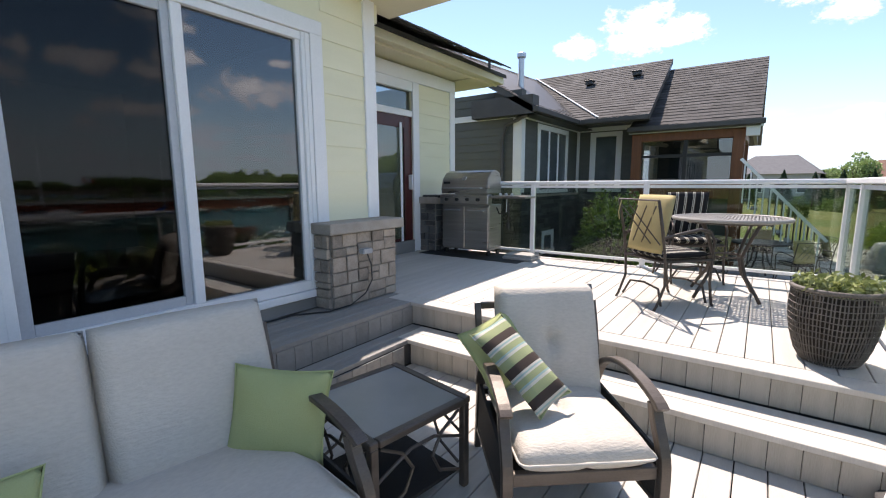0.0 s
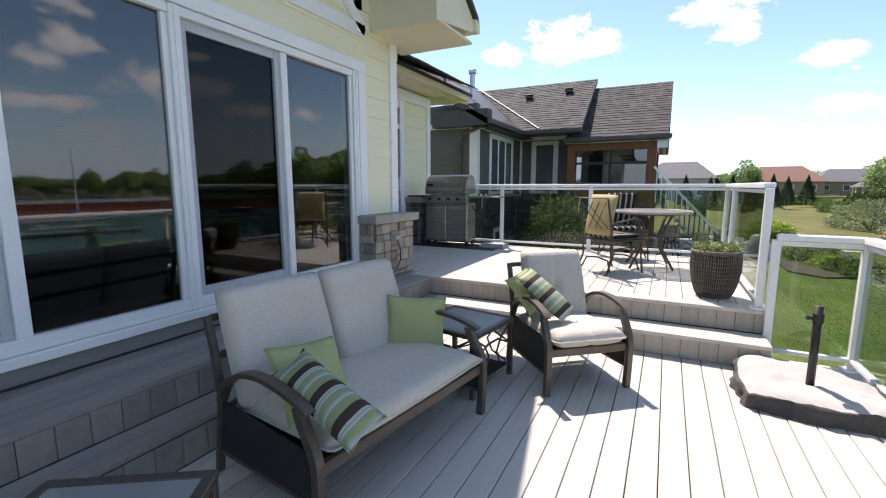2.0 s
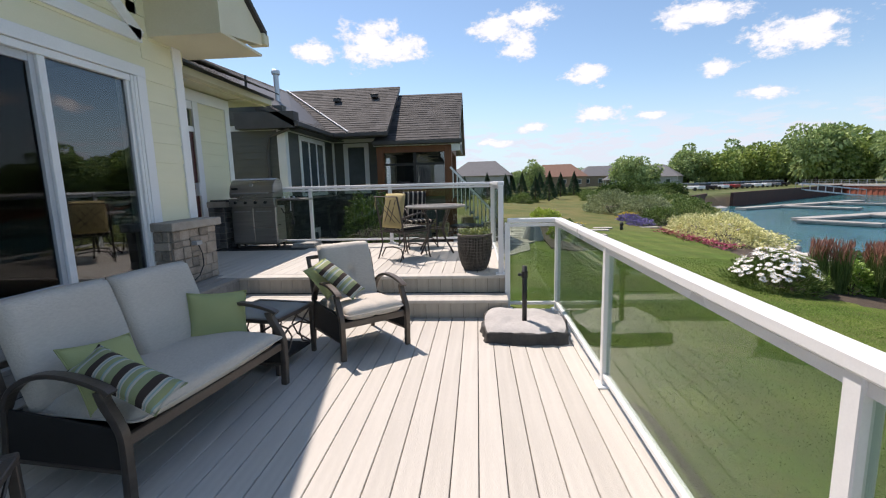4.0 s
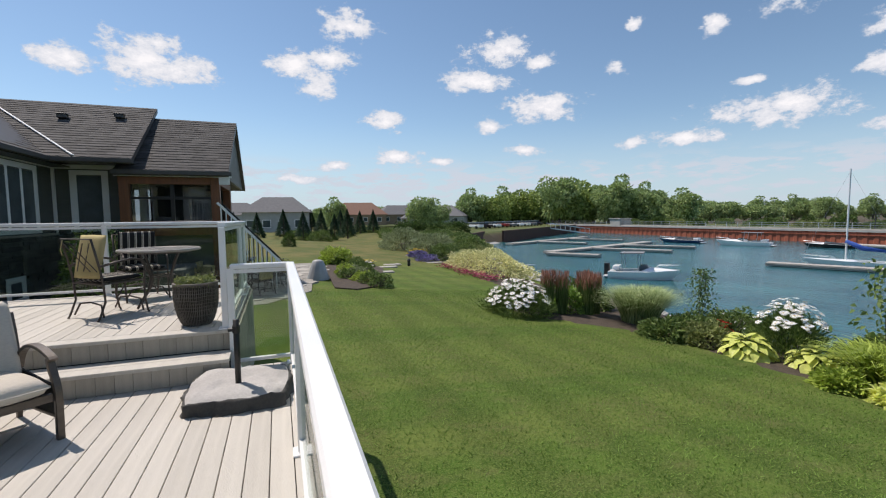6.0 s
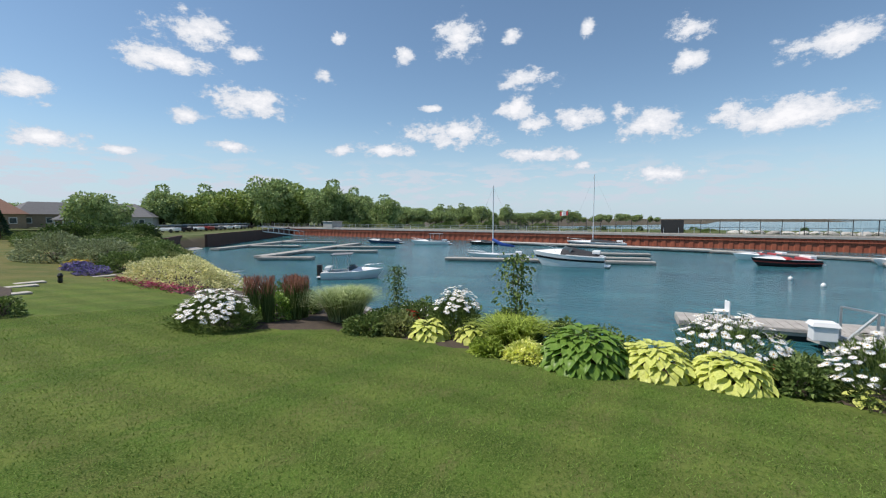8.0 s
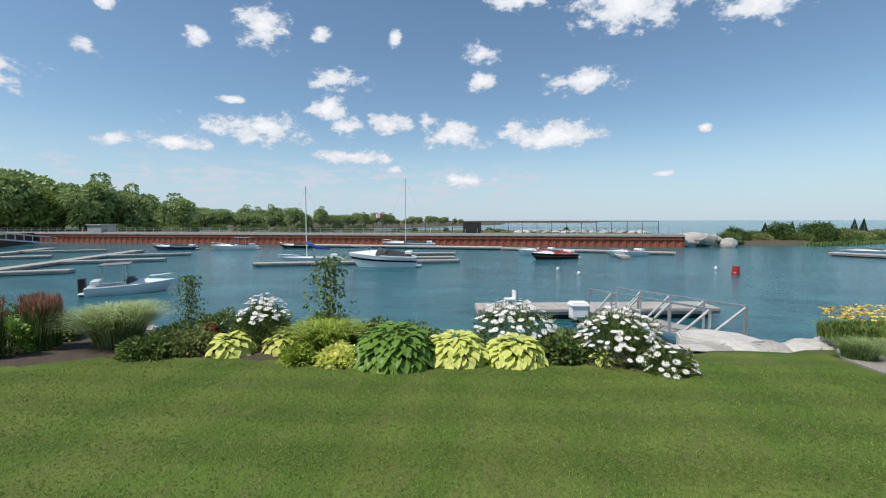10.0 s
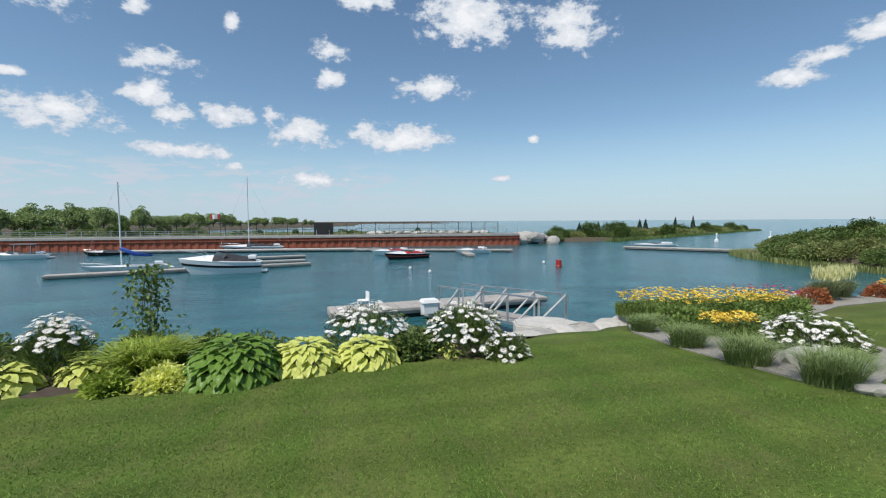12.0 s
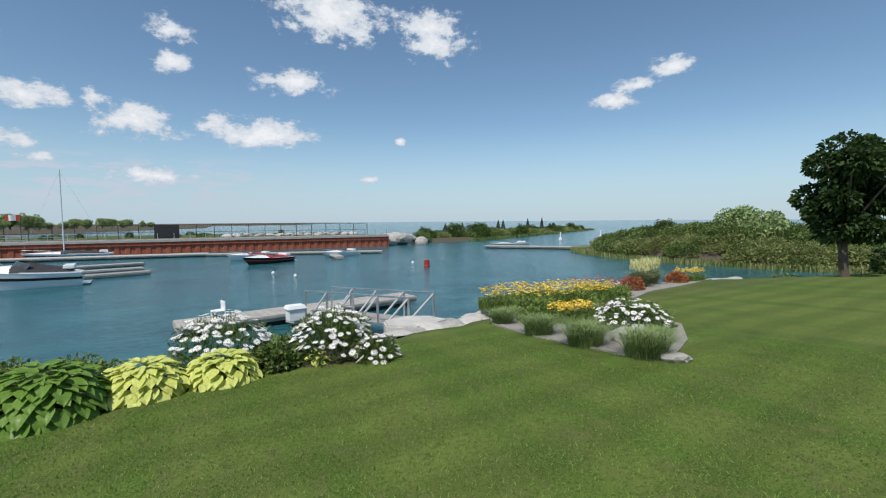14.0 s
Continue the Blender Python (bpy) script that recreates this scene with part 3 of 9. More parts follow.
# the sliding windows: jambs, rails and panes
sliders = thing("sliding_window", (WX - 0.02, 0, 0), "wide white-framed sliding window reflecting sky and harbour", "window", kind="structure")
Z0, Z1 = 0.505, 2.338
# the set-back sash frames: their shade is put into a grey colour
VINYLSHADE = material("vinyl with shade painted in grey", (0.42, 0.44, 0.46), (0.52, 0.54, 0.56), 0.4, bump=0.03)
for y in (0.36, -1.32, -3.04, -4.76):
    part("jamb", B(-0.06, 0.028, y - 0.04, y + 0.03, Z0, Z1, 0.004), WHITE, sliders)
    part("jamb_groove", B(-0.02, 0.034, y - 0.012, y - 0.002, Z0, Z1), WHITE, sliders)
    part("head_rail", B(-0.05, 0.020, y - 1.65, y - 0.04, Z1 - 0.055, Z1, 0.003), WHITE, sliders)
    part("bottom_rail", B(-0.05, 0.022, y - 1.65, y - 0.04, Z0, Z0 + 0.07, 0.003), WHITE, sliders)
    a, m_, b = y - 1.65, y - 0.845, y - 0.04
    part("sash_stile", B(-0.038, 0.010, m_ - 0.03, m_ + 0.03, Z0 + 0.07, Z1 - 0.055, 0.003), WHITE, sliders)
    part("sash_stile", B(-0.058, -0.012, m_ - 0.075, m_ - 0.03, Z0 + 0.07, Z1 - 0.055, 0.003), VINYLSHADE, sliders, "window stile with shade painted in grey")
    part("sash_stile", B(-0.058, -0.012, a, a + 0.055, Z0 + 0.07, Z1 - 0.055, 0.003), VINYLSHADE, sliders)
    part("sash_rail", B(-0.058, -0.014, a + 0.055, m_ - 0.075, Z0 + 0.07, Z0 + 0.125, 0.003), VINYLSHADE, sliders)
    part("sash_rail", B(-0.058, -0.014, a + 0.055, m_ - 0.075, Z1 - 0.115, Z1 - 0.055, 0.003), VINYLSHADE, sliders)
    part("sash_stile", B(-0.036, 0.006, b - 0.035, b, Z0 + 0.07, Z1 - 0.055, 0.003), WHITE, sliders)
    part("pane", B(-0.024, -0.018, m_ + 0.03, b - 0.035, Z0 + 0.07, Z1 - 0.055), WINDOWGLASS, sliders)
    part("pane", B(-0.044, -0.038, a + 0.055, m_ - 0.075, Z0 + 0.125, Z1 - 0.115), SCREENGLASS, sliders, "dark pane behind an insect screen")

# the room behind the glass; its dimness is painted into near-black surfaces
room = thing("room", (0, 0, 0), "living room behind the glass, its dimness painted as near-black surfaces", "room", kind="structure")
part("room_floor", B(-6.0, WX - 0.21, -8.0, 1.0, 0.25, 0.35), ROOMSHADE, room)
part("room_back_wall", B(-6.1, -6.0, -8.0, 1.0, 0.25, 3.0), ROOMSHADE, room)
part("room_side_wall", B(-6.0, WX - 0.21, 0.98, 1.06, 0.35, 3.0), ROOMSHADE, room)
part("room_end_wall", B(-6.0, WX - 0.21, -8.1, -8.0, 0.25, 3.0), ROOMSHADE, room)
part("room_ceiling", B(-6.0, WX - 0.21, -8.0, 0.98, 2.62, 2.68), ROOMSHADE, room)
structure("house_end_wall", B(-6.0, WX - 0.012, -8.25, -8.12, -0.65, 3.2), SIDING, "cream siding at the end of the house")

# stone pier with its cap, on the ledge at the house corner
pier = thing("stone_pier", (0, 0, 0), "low pier of beige ledge stone with a cast stone cap", "stone pier", kind="structure")
part("pier_core", B(WX - 0.14, -0.70, 0.36, 1.05, 0.33, 0.92), MORTAR, pier)
part("pier_cap", B(WX - 0.2, -0.645, 0.325, 1.125, 0.92, 1.004, 0.012), CAPSTONE, pier, "pale cast stone cap")
part("pier_base", B(WX - 0.14, WX + 0.03, 0.0, 0.36, 0.33, 0.36), MORTAR, pier)

# gable roof end over the sliding windows, with a boxed return
roof_main = thing("gable_roof", (0, 0, 0), "gable overhang with cream fascia and boxed eave return", "roof", kind="structure")
part("eave_return_soffit", B(-1.0, -0.14, 0.62, 1.38, 2.74, 2.765), CREAM, roof_main)
part("eave_return_face", B(-1.0, -0.16, 0.60, 0.625, 2.74, 3.30), CREAM, roof_main)
bm = bmesh.new()
prof = [(0.58, 2.735), (1.38, 2.86), (1.42, 2.96), (-1.6, 5.0), (-1.6, 4.62), (0.58, 3.18)]
lo = [bm.verts.new((-0.175, y, z)) for y, z in prof]
hi = [bm.verts.new((-0.135, y, z)) for y, z in prof]
bm.faces.new(lo); bm.faces.new(hi[::-1])
for k in range(len(prof)):
    bm.faces.new((lo[k], hi[k], hi[(k + 1) % len(prof)], lo[(k + 1) % len(prof)]))
bmesh.ops.recalc_face_normals(bm, faces=bm.faces)
part("rake_fascia", bm, CREAM, roof_main)
bm = bmesh.new()
slab(bm, [(-0.10, 1.46, 3.02), (-0.10, -1.6, 5.08), (-7, -1.6, 5.08), (-7, 1.46, 3.02)], 0.06)
slab(bm, [(-0.10, -4.66, 3.02), (-0.10, -1.6, 5.08), (-7, -1.6, 5.08), (-7, -4.66, 3.02)], 0.06)
slab(bm, [(-0.10, -9, 2.9), (-0.10, -4.0, 3.0), (-7, -4.0, 3.3), (-7, -9, 3.3)], 0.06)
part("shingle_roof", bm, SHINGLE, roof_main)
bm = bmesh.new()
slab(bm, [(-0.175, 1.38, 2.90), (-0.175, -1.6, 4.90), (-1.0, -1.6, 4.90), (-1.0, 1.38, 2.90)], 0.02)
slab(bm, [(-0.175, -4.58, 2.90), (-0.175, -1.6, 4.90), (-1.0, -1.6, 4.90), (-1.0, -4.58, 2.90)], 0.02)
part("rake_soffit", bm, CREAM, roof_main)
bm = bmesh.new()
box(bm, -0.30, -0.10, 1.39, 1.50, 2.87, 2.99, 0.01)
part("gutter_end", bm, CREAM, roof_main)

# the recessed wall with the door, under its own eave
DX = -2.05
rear = thing("door_wall", (0, 0, 0), "cream lap-sided wall with a white-trimmed door and transom", "house wall", kind="structure")
bm = bmesh.new()
box(bm, DX - 0.2, DX - 0.012, 1.0, 2.0, 0.33, 2.8)
box(bm, DX - 0.2, DX - 0.012, 2.95, 3.93, 0.33, 2.8)
box(bm, DX - 0.2, DX - 0.012, 2.0, 2.95, 2.52, 2.8)
box(bm, -8.0, DX - 0.2, 3.78, 3.93, -0.65, 2.8)
box(bm, DX - 0.2, WX - 0.2, 1.0, 1.03, 0.33, 3.0)
part("wall_core", bm, SIDING, rear, kind="structure")
siding(rear, "x", DX - 0.012, 3.08, 3.82, 1.1, 2.72, SIDING)
trim(rear, "corner_board", DX - 0.12, DX + 0.014, 3.82, 3.945, 0.36, 2.62)
trim(rear, "frieze_board", DX - 0.02, DX + 0.016, 1.05, 3.95, 2.62, 2.79)
trim(rear, "door_casing", DX - 0.02, DX + 0.016, 2.95, 3.08, 0.36, 2.62)
trim(rear, "door_casing", DX - 0.02, DX + 0.016, 1.87, 2.0, 0.36, 2.62)
trim(rear, "transom_bar", DX - 0.06, DX + 0.005, 2.0, 2.95, 2.17, 2.25)
trim(rear, "transom_head", DX - 0.06, DX + 0.008, 2.0, 2.95, 2.50, 2.62)
trim(rear, "base_board", DX - 0.02, DX + 0.012, 1.06, 3.82, 0.33, 0.52, mat=GREYBOARD)
door = thing("door_1", (DX, 2.0, 0.36), "dark red exterior door with a full glass light", "door", kind="structure")
part("door_leaf", B(-0.05, -0.02, 0.0, 0.14, 0.0, 1.81), DOORRED, door)
part("door_stile", B(-0.05, -0.02, 0.80, 0.95, 0.0, 1.81, 0.003), DOORRED, door)
part("door_rail", B(-0.05, -0.021, 0.14, 0.80, 0.0, 0.2, 0.003), DOORRED, door)
part("door_top_rail", B(-0.05, -0.021, 0.14, 0.80, 1.66, 1.81, 0.003), DOORRED, door)
part("door_glass", B(-0.04, -0.034, 0.14, 0.80, 0.2, 1.66), WINDOWGLASS, door)
part("screen_frame", B(-0.018, -0.004, 0.70, 0.74, 0.05, 1.72, 0.003), ALU, door)
part("door_handle", B(-0.02, 0.05, 0.87, 0.90, 0.85, 1.05, 0.008), ALU, door, "white lever handle")
part("transom_pane", B(DX - 0.05, DX - 0.044, 2.0, 2.95, 2.25, 2.50), WINDOWGLASS, rear)
# small stone pier behind the grill
pier2 = thing("stone_pier", (0, 0, 0), "low stone base with a cap at the house corner", "stone pier", kind="structure")
part("pier_core", B(DX - 0.1, DX + 0.26, 3.10, 3.98, 0.33, 1.02), MORTAR, pier2)
part("pier_cap", B(DX - 0.1, DX + 0.32, 3.05, 4.02, 1.02, 1.11, 0.01), CAPSTONE, pier2)

eave = thing("rear_eave", (0, 0, 0), "shallow shingled eave with cream soffit and gutter", "roof", kind="structure")
part("soffit", B(-2.15, -1.66, 1.05, 4.56, 2.82, 2.84), CREAM, eave)
part("gutter", B(-1.66, -1.545, 1.05, 4.57, 2.80, 2.90, 0.01), CREAM, eave)
part("fascia", B(-1.685, -1.662, 1.05, 4.56, 2.78, 2.92), CREAM, eave)
bm = bmesh.new()
slab(bm, [(-1.52, 1.0, 2.94), (-1.52, 4.60, 2.94), (-5.5, 4.60, 4.57), (-5.5, 1.0, 4.57)], 0.05)
part("shingle_roof", bm, SHINGLE, eave)
part("gable_side", B(-8.0, -1.69, 3.94, 4.58, 2.80, 2.84), CREAM, eave)

# ---- railings with smoked glass ----
RAILS = {}
def railing(name, label, points, base, height, posts, skip_posts=(), lower=True):
    """Posts, a cap rail and glass along a line of points."""
    rail = thing(name, (0, 0, 0), label, "glass railing")
    top = base + height
    for i, (a, b) in enumerate(zip(points, points[1:])):
        a3, b3 = Vector((*a, top - 0.02)), Vector((*b, top - 0.02))
        part("top_rail", beam(bmesh.new(), a3, b3, 0.072, 0.045, 0.008), ALU, rail)
        part("under_rail", beam(bmesh.new(), a3 - Vector((0, 0, 0.045)), b3 - Vector((0, 0, 0.045)), 0.034, 0.03), ALU, rail)
        part("bottom_rail", beam(bmesh.new(), (*a, base + 0.075), (*b, base + 0.075), 0.04, 0.03, 0.003), ALU, rail)
        u = (Vector(b) - Vector(a)).normalized() * 0.03
        part("glass", beam(bmesh.new(), (a[0] + u.x, a[1] + u.y, (base + 0.09 + top - 0.08) / 2), (b[0] - u.x, b[1] - u.y, (base + 0.09 + top - 0.08) / 2), 0.006, height - 0.17), RAILGLASS, rail).visible_shadow = False
    for x, y in posts:
        p = part("post", B(x - 0.026, x + 0.026, y - 0.026, y + 0.026, base + 0.012, top - 0.04, 0.004), ALU, rail)
        part("foot_plate", B(x - 0.055, x + 0.055, y - 0.055, y + 0.055, base, base + 0.012, 0.003), ALU, p)
    return rail


upper_rail = railing("glass_railing", "white metal railing with smoked glass round the raised deck", [(-1.30, 3.44), (0.81, 3.44), (2.44, 3.44), (2.44, 0.93)], 0.36, 0.95,
                     [(-0.50, 3.44), (0.81, 3.44), (2.44, 3.44), (2.44, 2.75), (2.44, 0.93)])
lower_rail = railing("glass_railing", "white metal railing with clear glass along the lower deck", [(2.50, 0.86), (3.0, 0.86), (3.0, -7.9)], 0.0, 0.94,
                     [(2.50, 0.86), (3.0, 0.86), (3.0, -0.83), (3.0, -2.62), (3.0, -4.45), (3.0, -6.25)])

# ---- materials of the loose things ----
CUSHION = material("oatmeal outdoor fabric", (0.48, 0.44, 0.385), (0.62, 0.57, 0.50), 0.92, scale=3, fine=110, bump=0.4, stretch=(1, 0.35, 1), spec=0.2)
LIME = material("lime green fabric", (0.35, 0.385, 0.17), (0.43, 0.46, 0.23), 0.9, scale=3, fine=260, bump=0.35, spec=0.2)
BRONZE = material("brushed bronze metal", (0.075, 0.06, 0.05), (0.14, 0.115, 0.095), 0.42, metal=0.4, scale=3, fine=90, bump=0.1, stretch=(1, 1, 6))
MESHDARK = material("dark woven sling", (0.012, 0.010, 0.009), (0.035, 0.03, 0.027), 0.8, scale=4, fine=220, bump=0.4)
STEEL = material("brushed stainless steel", (0.32, 0.30, 0.28), (0.48, 0.46, 0.44), 0.3, metal=0.85, scale=2, fine=60, bump=0.04, stretch=(1, 1, 18))
WICKER = material("grey brown wicker", (0.07, 0.062, 0.054), (0.21, 0.185, 0.16), 0.7, scale=6, fine=120, bump=0.3)
SOIL = material("potting soil", (0.02, 0.015, 0.01), (0.05, 0.04, 0.03), 0.95, bump=0.5)
GREYCOVER = material("faded canvas cover", (0.34, 0.32, 0.31), (0.55, 0.53, 0.51), 0.85, scale=2.2, fine=60, bump=0.25)
DARKCOVER = material("dark canvas band", (0.045, 0.042, 0.04), (0.09, 0.085, 0.08), 0.8, scale=3, fine=60, bump=0.25)
TAN = material("tan chair fabric", (0.36, 0.29, 0.13), (0.48, 0.40, 0.20), 0.9, scale=4, fine=200, bump=0.25)
WROUGHT = material("dark wrought metal", (0.05, 0.04, 0.035), (0.11, 0.09, 0.075), 0.5, metal=0.4, bump=0.1)
CORDBLACK = material("black rubber cord", (0.012, 0.012, 0.012), (0.02, 0.02, 0.02), 0.6, bump=0.05)
GREYPLASTIC = material("grey plastic", (0.30, 0.31, 0.32), (0.40, 0.41, 0.42), 0.5, bump=0.05)


def striped(name, bands, axis_, repeat):
    """Woven stripes along one object axis. bands: (end of the band 0..1, colour)."""
    m = bpy.data.materials.new(name)
    m.use_nodes = True
    n, l = m.node_tree.nodes, m.node_tree.links
    b = n["Principled BSDF"]; b.inputs["Roughness"].default_value = 0.9; b.inputs["Specular IOR Level"].default_value = 0.2
    co = n.new("ShaderNodeTexCoord"); sp = n.new("ShaderNodeSeparateXYZ")
    l.new(co.outputs["Object"], sp.inputs[0])
    k = n.new("ShaderNodeMath"); k.operation = "MULTIPLY"; k.inputs[1].default_value = 1 / repeat / K
    f = n.new("ShaderNodeMath"); f.operation = "FRACT"
    l.new(sp.outputs[axis_], k.inputs[0]); l.new(k.outputs[0], f.inputs[0])
    r = n.new("ShaderNodeValToRGB"); r.color_ramp.interpolation = "CONSTANT"
    r.color_ramp.elements[0].color = (*bands[0][1], 1)
    r.color_ramp.elements[1].position = bands[0][0]; r.color_ramp.elements[1].color = (*bands[1][1], 1)
    for (p, _), (_, c) in zip(bands[1:], bands[2:]):
        e = r.color_ramp.elements.new(p); e.color = (*c, 1)
    l.new(f.outputs[0], r.inputs[0])
    nz = n.new("ShaderNodeTexNoise"); nz.inputs["Scale"].default_value = 240
    l.new(co.outputs["Object"], nz.inputs["Vector"])
    mx = n.new("ShaderNodeMixRGB"); mx.blend_type = "MULTIPLY"; mx.inputs[0].default_value = 0.25
    l.new(r.outputs[0], mx.inputs[1]); l.new(nz.outputs["Color"], mx.inputs[2]); l.new(mx.outputs[0], b.inputs["Base Color"])
    bp = n.new("ShaderNodeBump"); bp.inputs["Strength"].default_value = 0.3; bp.inputs["Distance"].default_value = 0.004
    l.new(nz.outputs[0], bp.inputs["Height"]); l.new(bp.outputs[0], b.inputs["Normal"])
    return m


GR, CR, BR_, AQ = (0.32, 0.36, 0.19), (0.55, 0.53, 0.46), (0.065, 0.048, 0.04), (0.30, 0.42, 0.40)
STRIPES = striped("green brown cream stripes", [(0.26, BR_), (0.32, CR), (0.37, AQ), (0.42, CR), (0.60, GR), (0.66, AQ), (0.74, CR), (1.0, GR)], 0, 0.135)
BLACKSTRIPE = striped("black and cream stripes", [(0.62, (0.02, 0.02, 0.022)), (0.70, CR), (0.78, BR_), (0.90, CR), (1.0, BR_)], 1, 0.075)


def cushion(w, d, h, n=14, soft=0.28, crown=0.25, tuft=None, ears=0.0):
    """A stuffed cushion, w along y, d along x, h along z, its base at z 0, with a piped edge line and a soft crown."""
    bm = bmesh.new()
    grid = {}
    for side in (1, -1):
        for i in range(n + 1):
            for j in range(n + 1):
                u, v = 2 * i / n - 1, 2 * j / n - 1
                e = (1 - abs(u) ** 5) * (1 - abs(v) ** 5)
                hh = h / 2 * (max(e, 0) ** soft) * (1 - crown + crown * (1 - u * u) * (1 - v * v))
                if tuft:
                    for tu, tv in tuft:
                        q = math.hypot(u - tu, v - tv)
                        hh -= h * 0.30 * math.exp(-q * q / 0.02) + h * 0.07 * math.exp(-(v - tv) ** 2 / 0.006)
                hh *= 1 + 0.04 * noise.noise((u * 2.3, v * 2.3, side * 3.1))
                key = (i, j, 0 if i in (0, n) or j in (0, n) else side)
                if key not in grid:
                    pinch = 1 - 0.02 * (u * u * v * v)
                    grid[key] = bm.verts.new((u * d / 2 * pinch * (1 - ears * (1 - v * v)), v * w / 2 * pinch * (1 - ears * (1 - u * u)), h / 2 + side * hh))
    def at(i, j, s):
        return grid[(i, j, 0 if i in (0, n) or j in (0, n) else s)]
    for s in (1, -1):
        for i in range(n):
            for j in range(n):
                f = [at(i, j, s), at(i + 1, j, s), at(i + 1, j + 1, s), at(i, j + 1, s)]
                bm.faces.new(f if s == 1 else f[::-1])
    return bm


def piping(w, d, z, r=0.006):
    c = 0.03
    pts = []
    for cx, cy, a0 in ((d / 2 - c, w / 2 - c, 0), (-d / 2 + c, w / 2 - c, 90), (-d / 2 + c, -w / 2 + c, 180), (d / 2 - c, -w / 2 + c, 270)):
        for k in range(4):
            a = radians(a0 + 30 * k)
            pts.append((cx + c * math.cos(a), cy + c * math.sin(a), z))
    return tube(bmesh.new(), pts, r, 6, close=True)


def throw_pillow(name, m, mat, label, w=0.36, d=0.36, h=0.13):
    p = thing(name, m, label, "pillow")
    part("pillow_body", cushion(w, d, h, n=18, soft=0.60, crown=0.50, ears=0.09), mat, p, smooth=True)
    rim = [(u * d / 2 * 0.985 * (1 - 0.09 * (1 - v * v)), v * w / 2 * 0.985 * (1 - 0.09 * (1 - u * u)), h / 2)
           for u, v in [(k / 4, -1) for k in range(-4, 4)] + [(1, k / 4) for k in range(-4, 4)] + [(-k / 4, 1) for k in range(-4, 4)] + [(-1, -k / 4) for k in range(-4, 4)]]
    part("piping", tube(bmesh.new(), rim, 0.0035, 6, close=True), mat, p, smooth=True)
    return p


def eased(pts, steps=3):
    """The same points with more between them, along a smooth curve."""
    p = [Vector(q) for q in pts]
    out = []
    for i in range(len(p) - 1):
        a, b, c, d = p[max(i - 1, 0)], p[i], p[i + 1], p[min(i + 2, len(p) - 1)]
        for k in range(steps):
            t = k / steps
            out.append(0.5 * (2 * b + (c - a) * t + (2 * a - 5 * b + 4 * c - d) * t * t + (3 * b - 3 * c + d - a) * t ** 3))
    return out + [p[-1]]


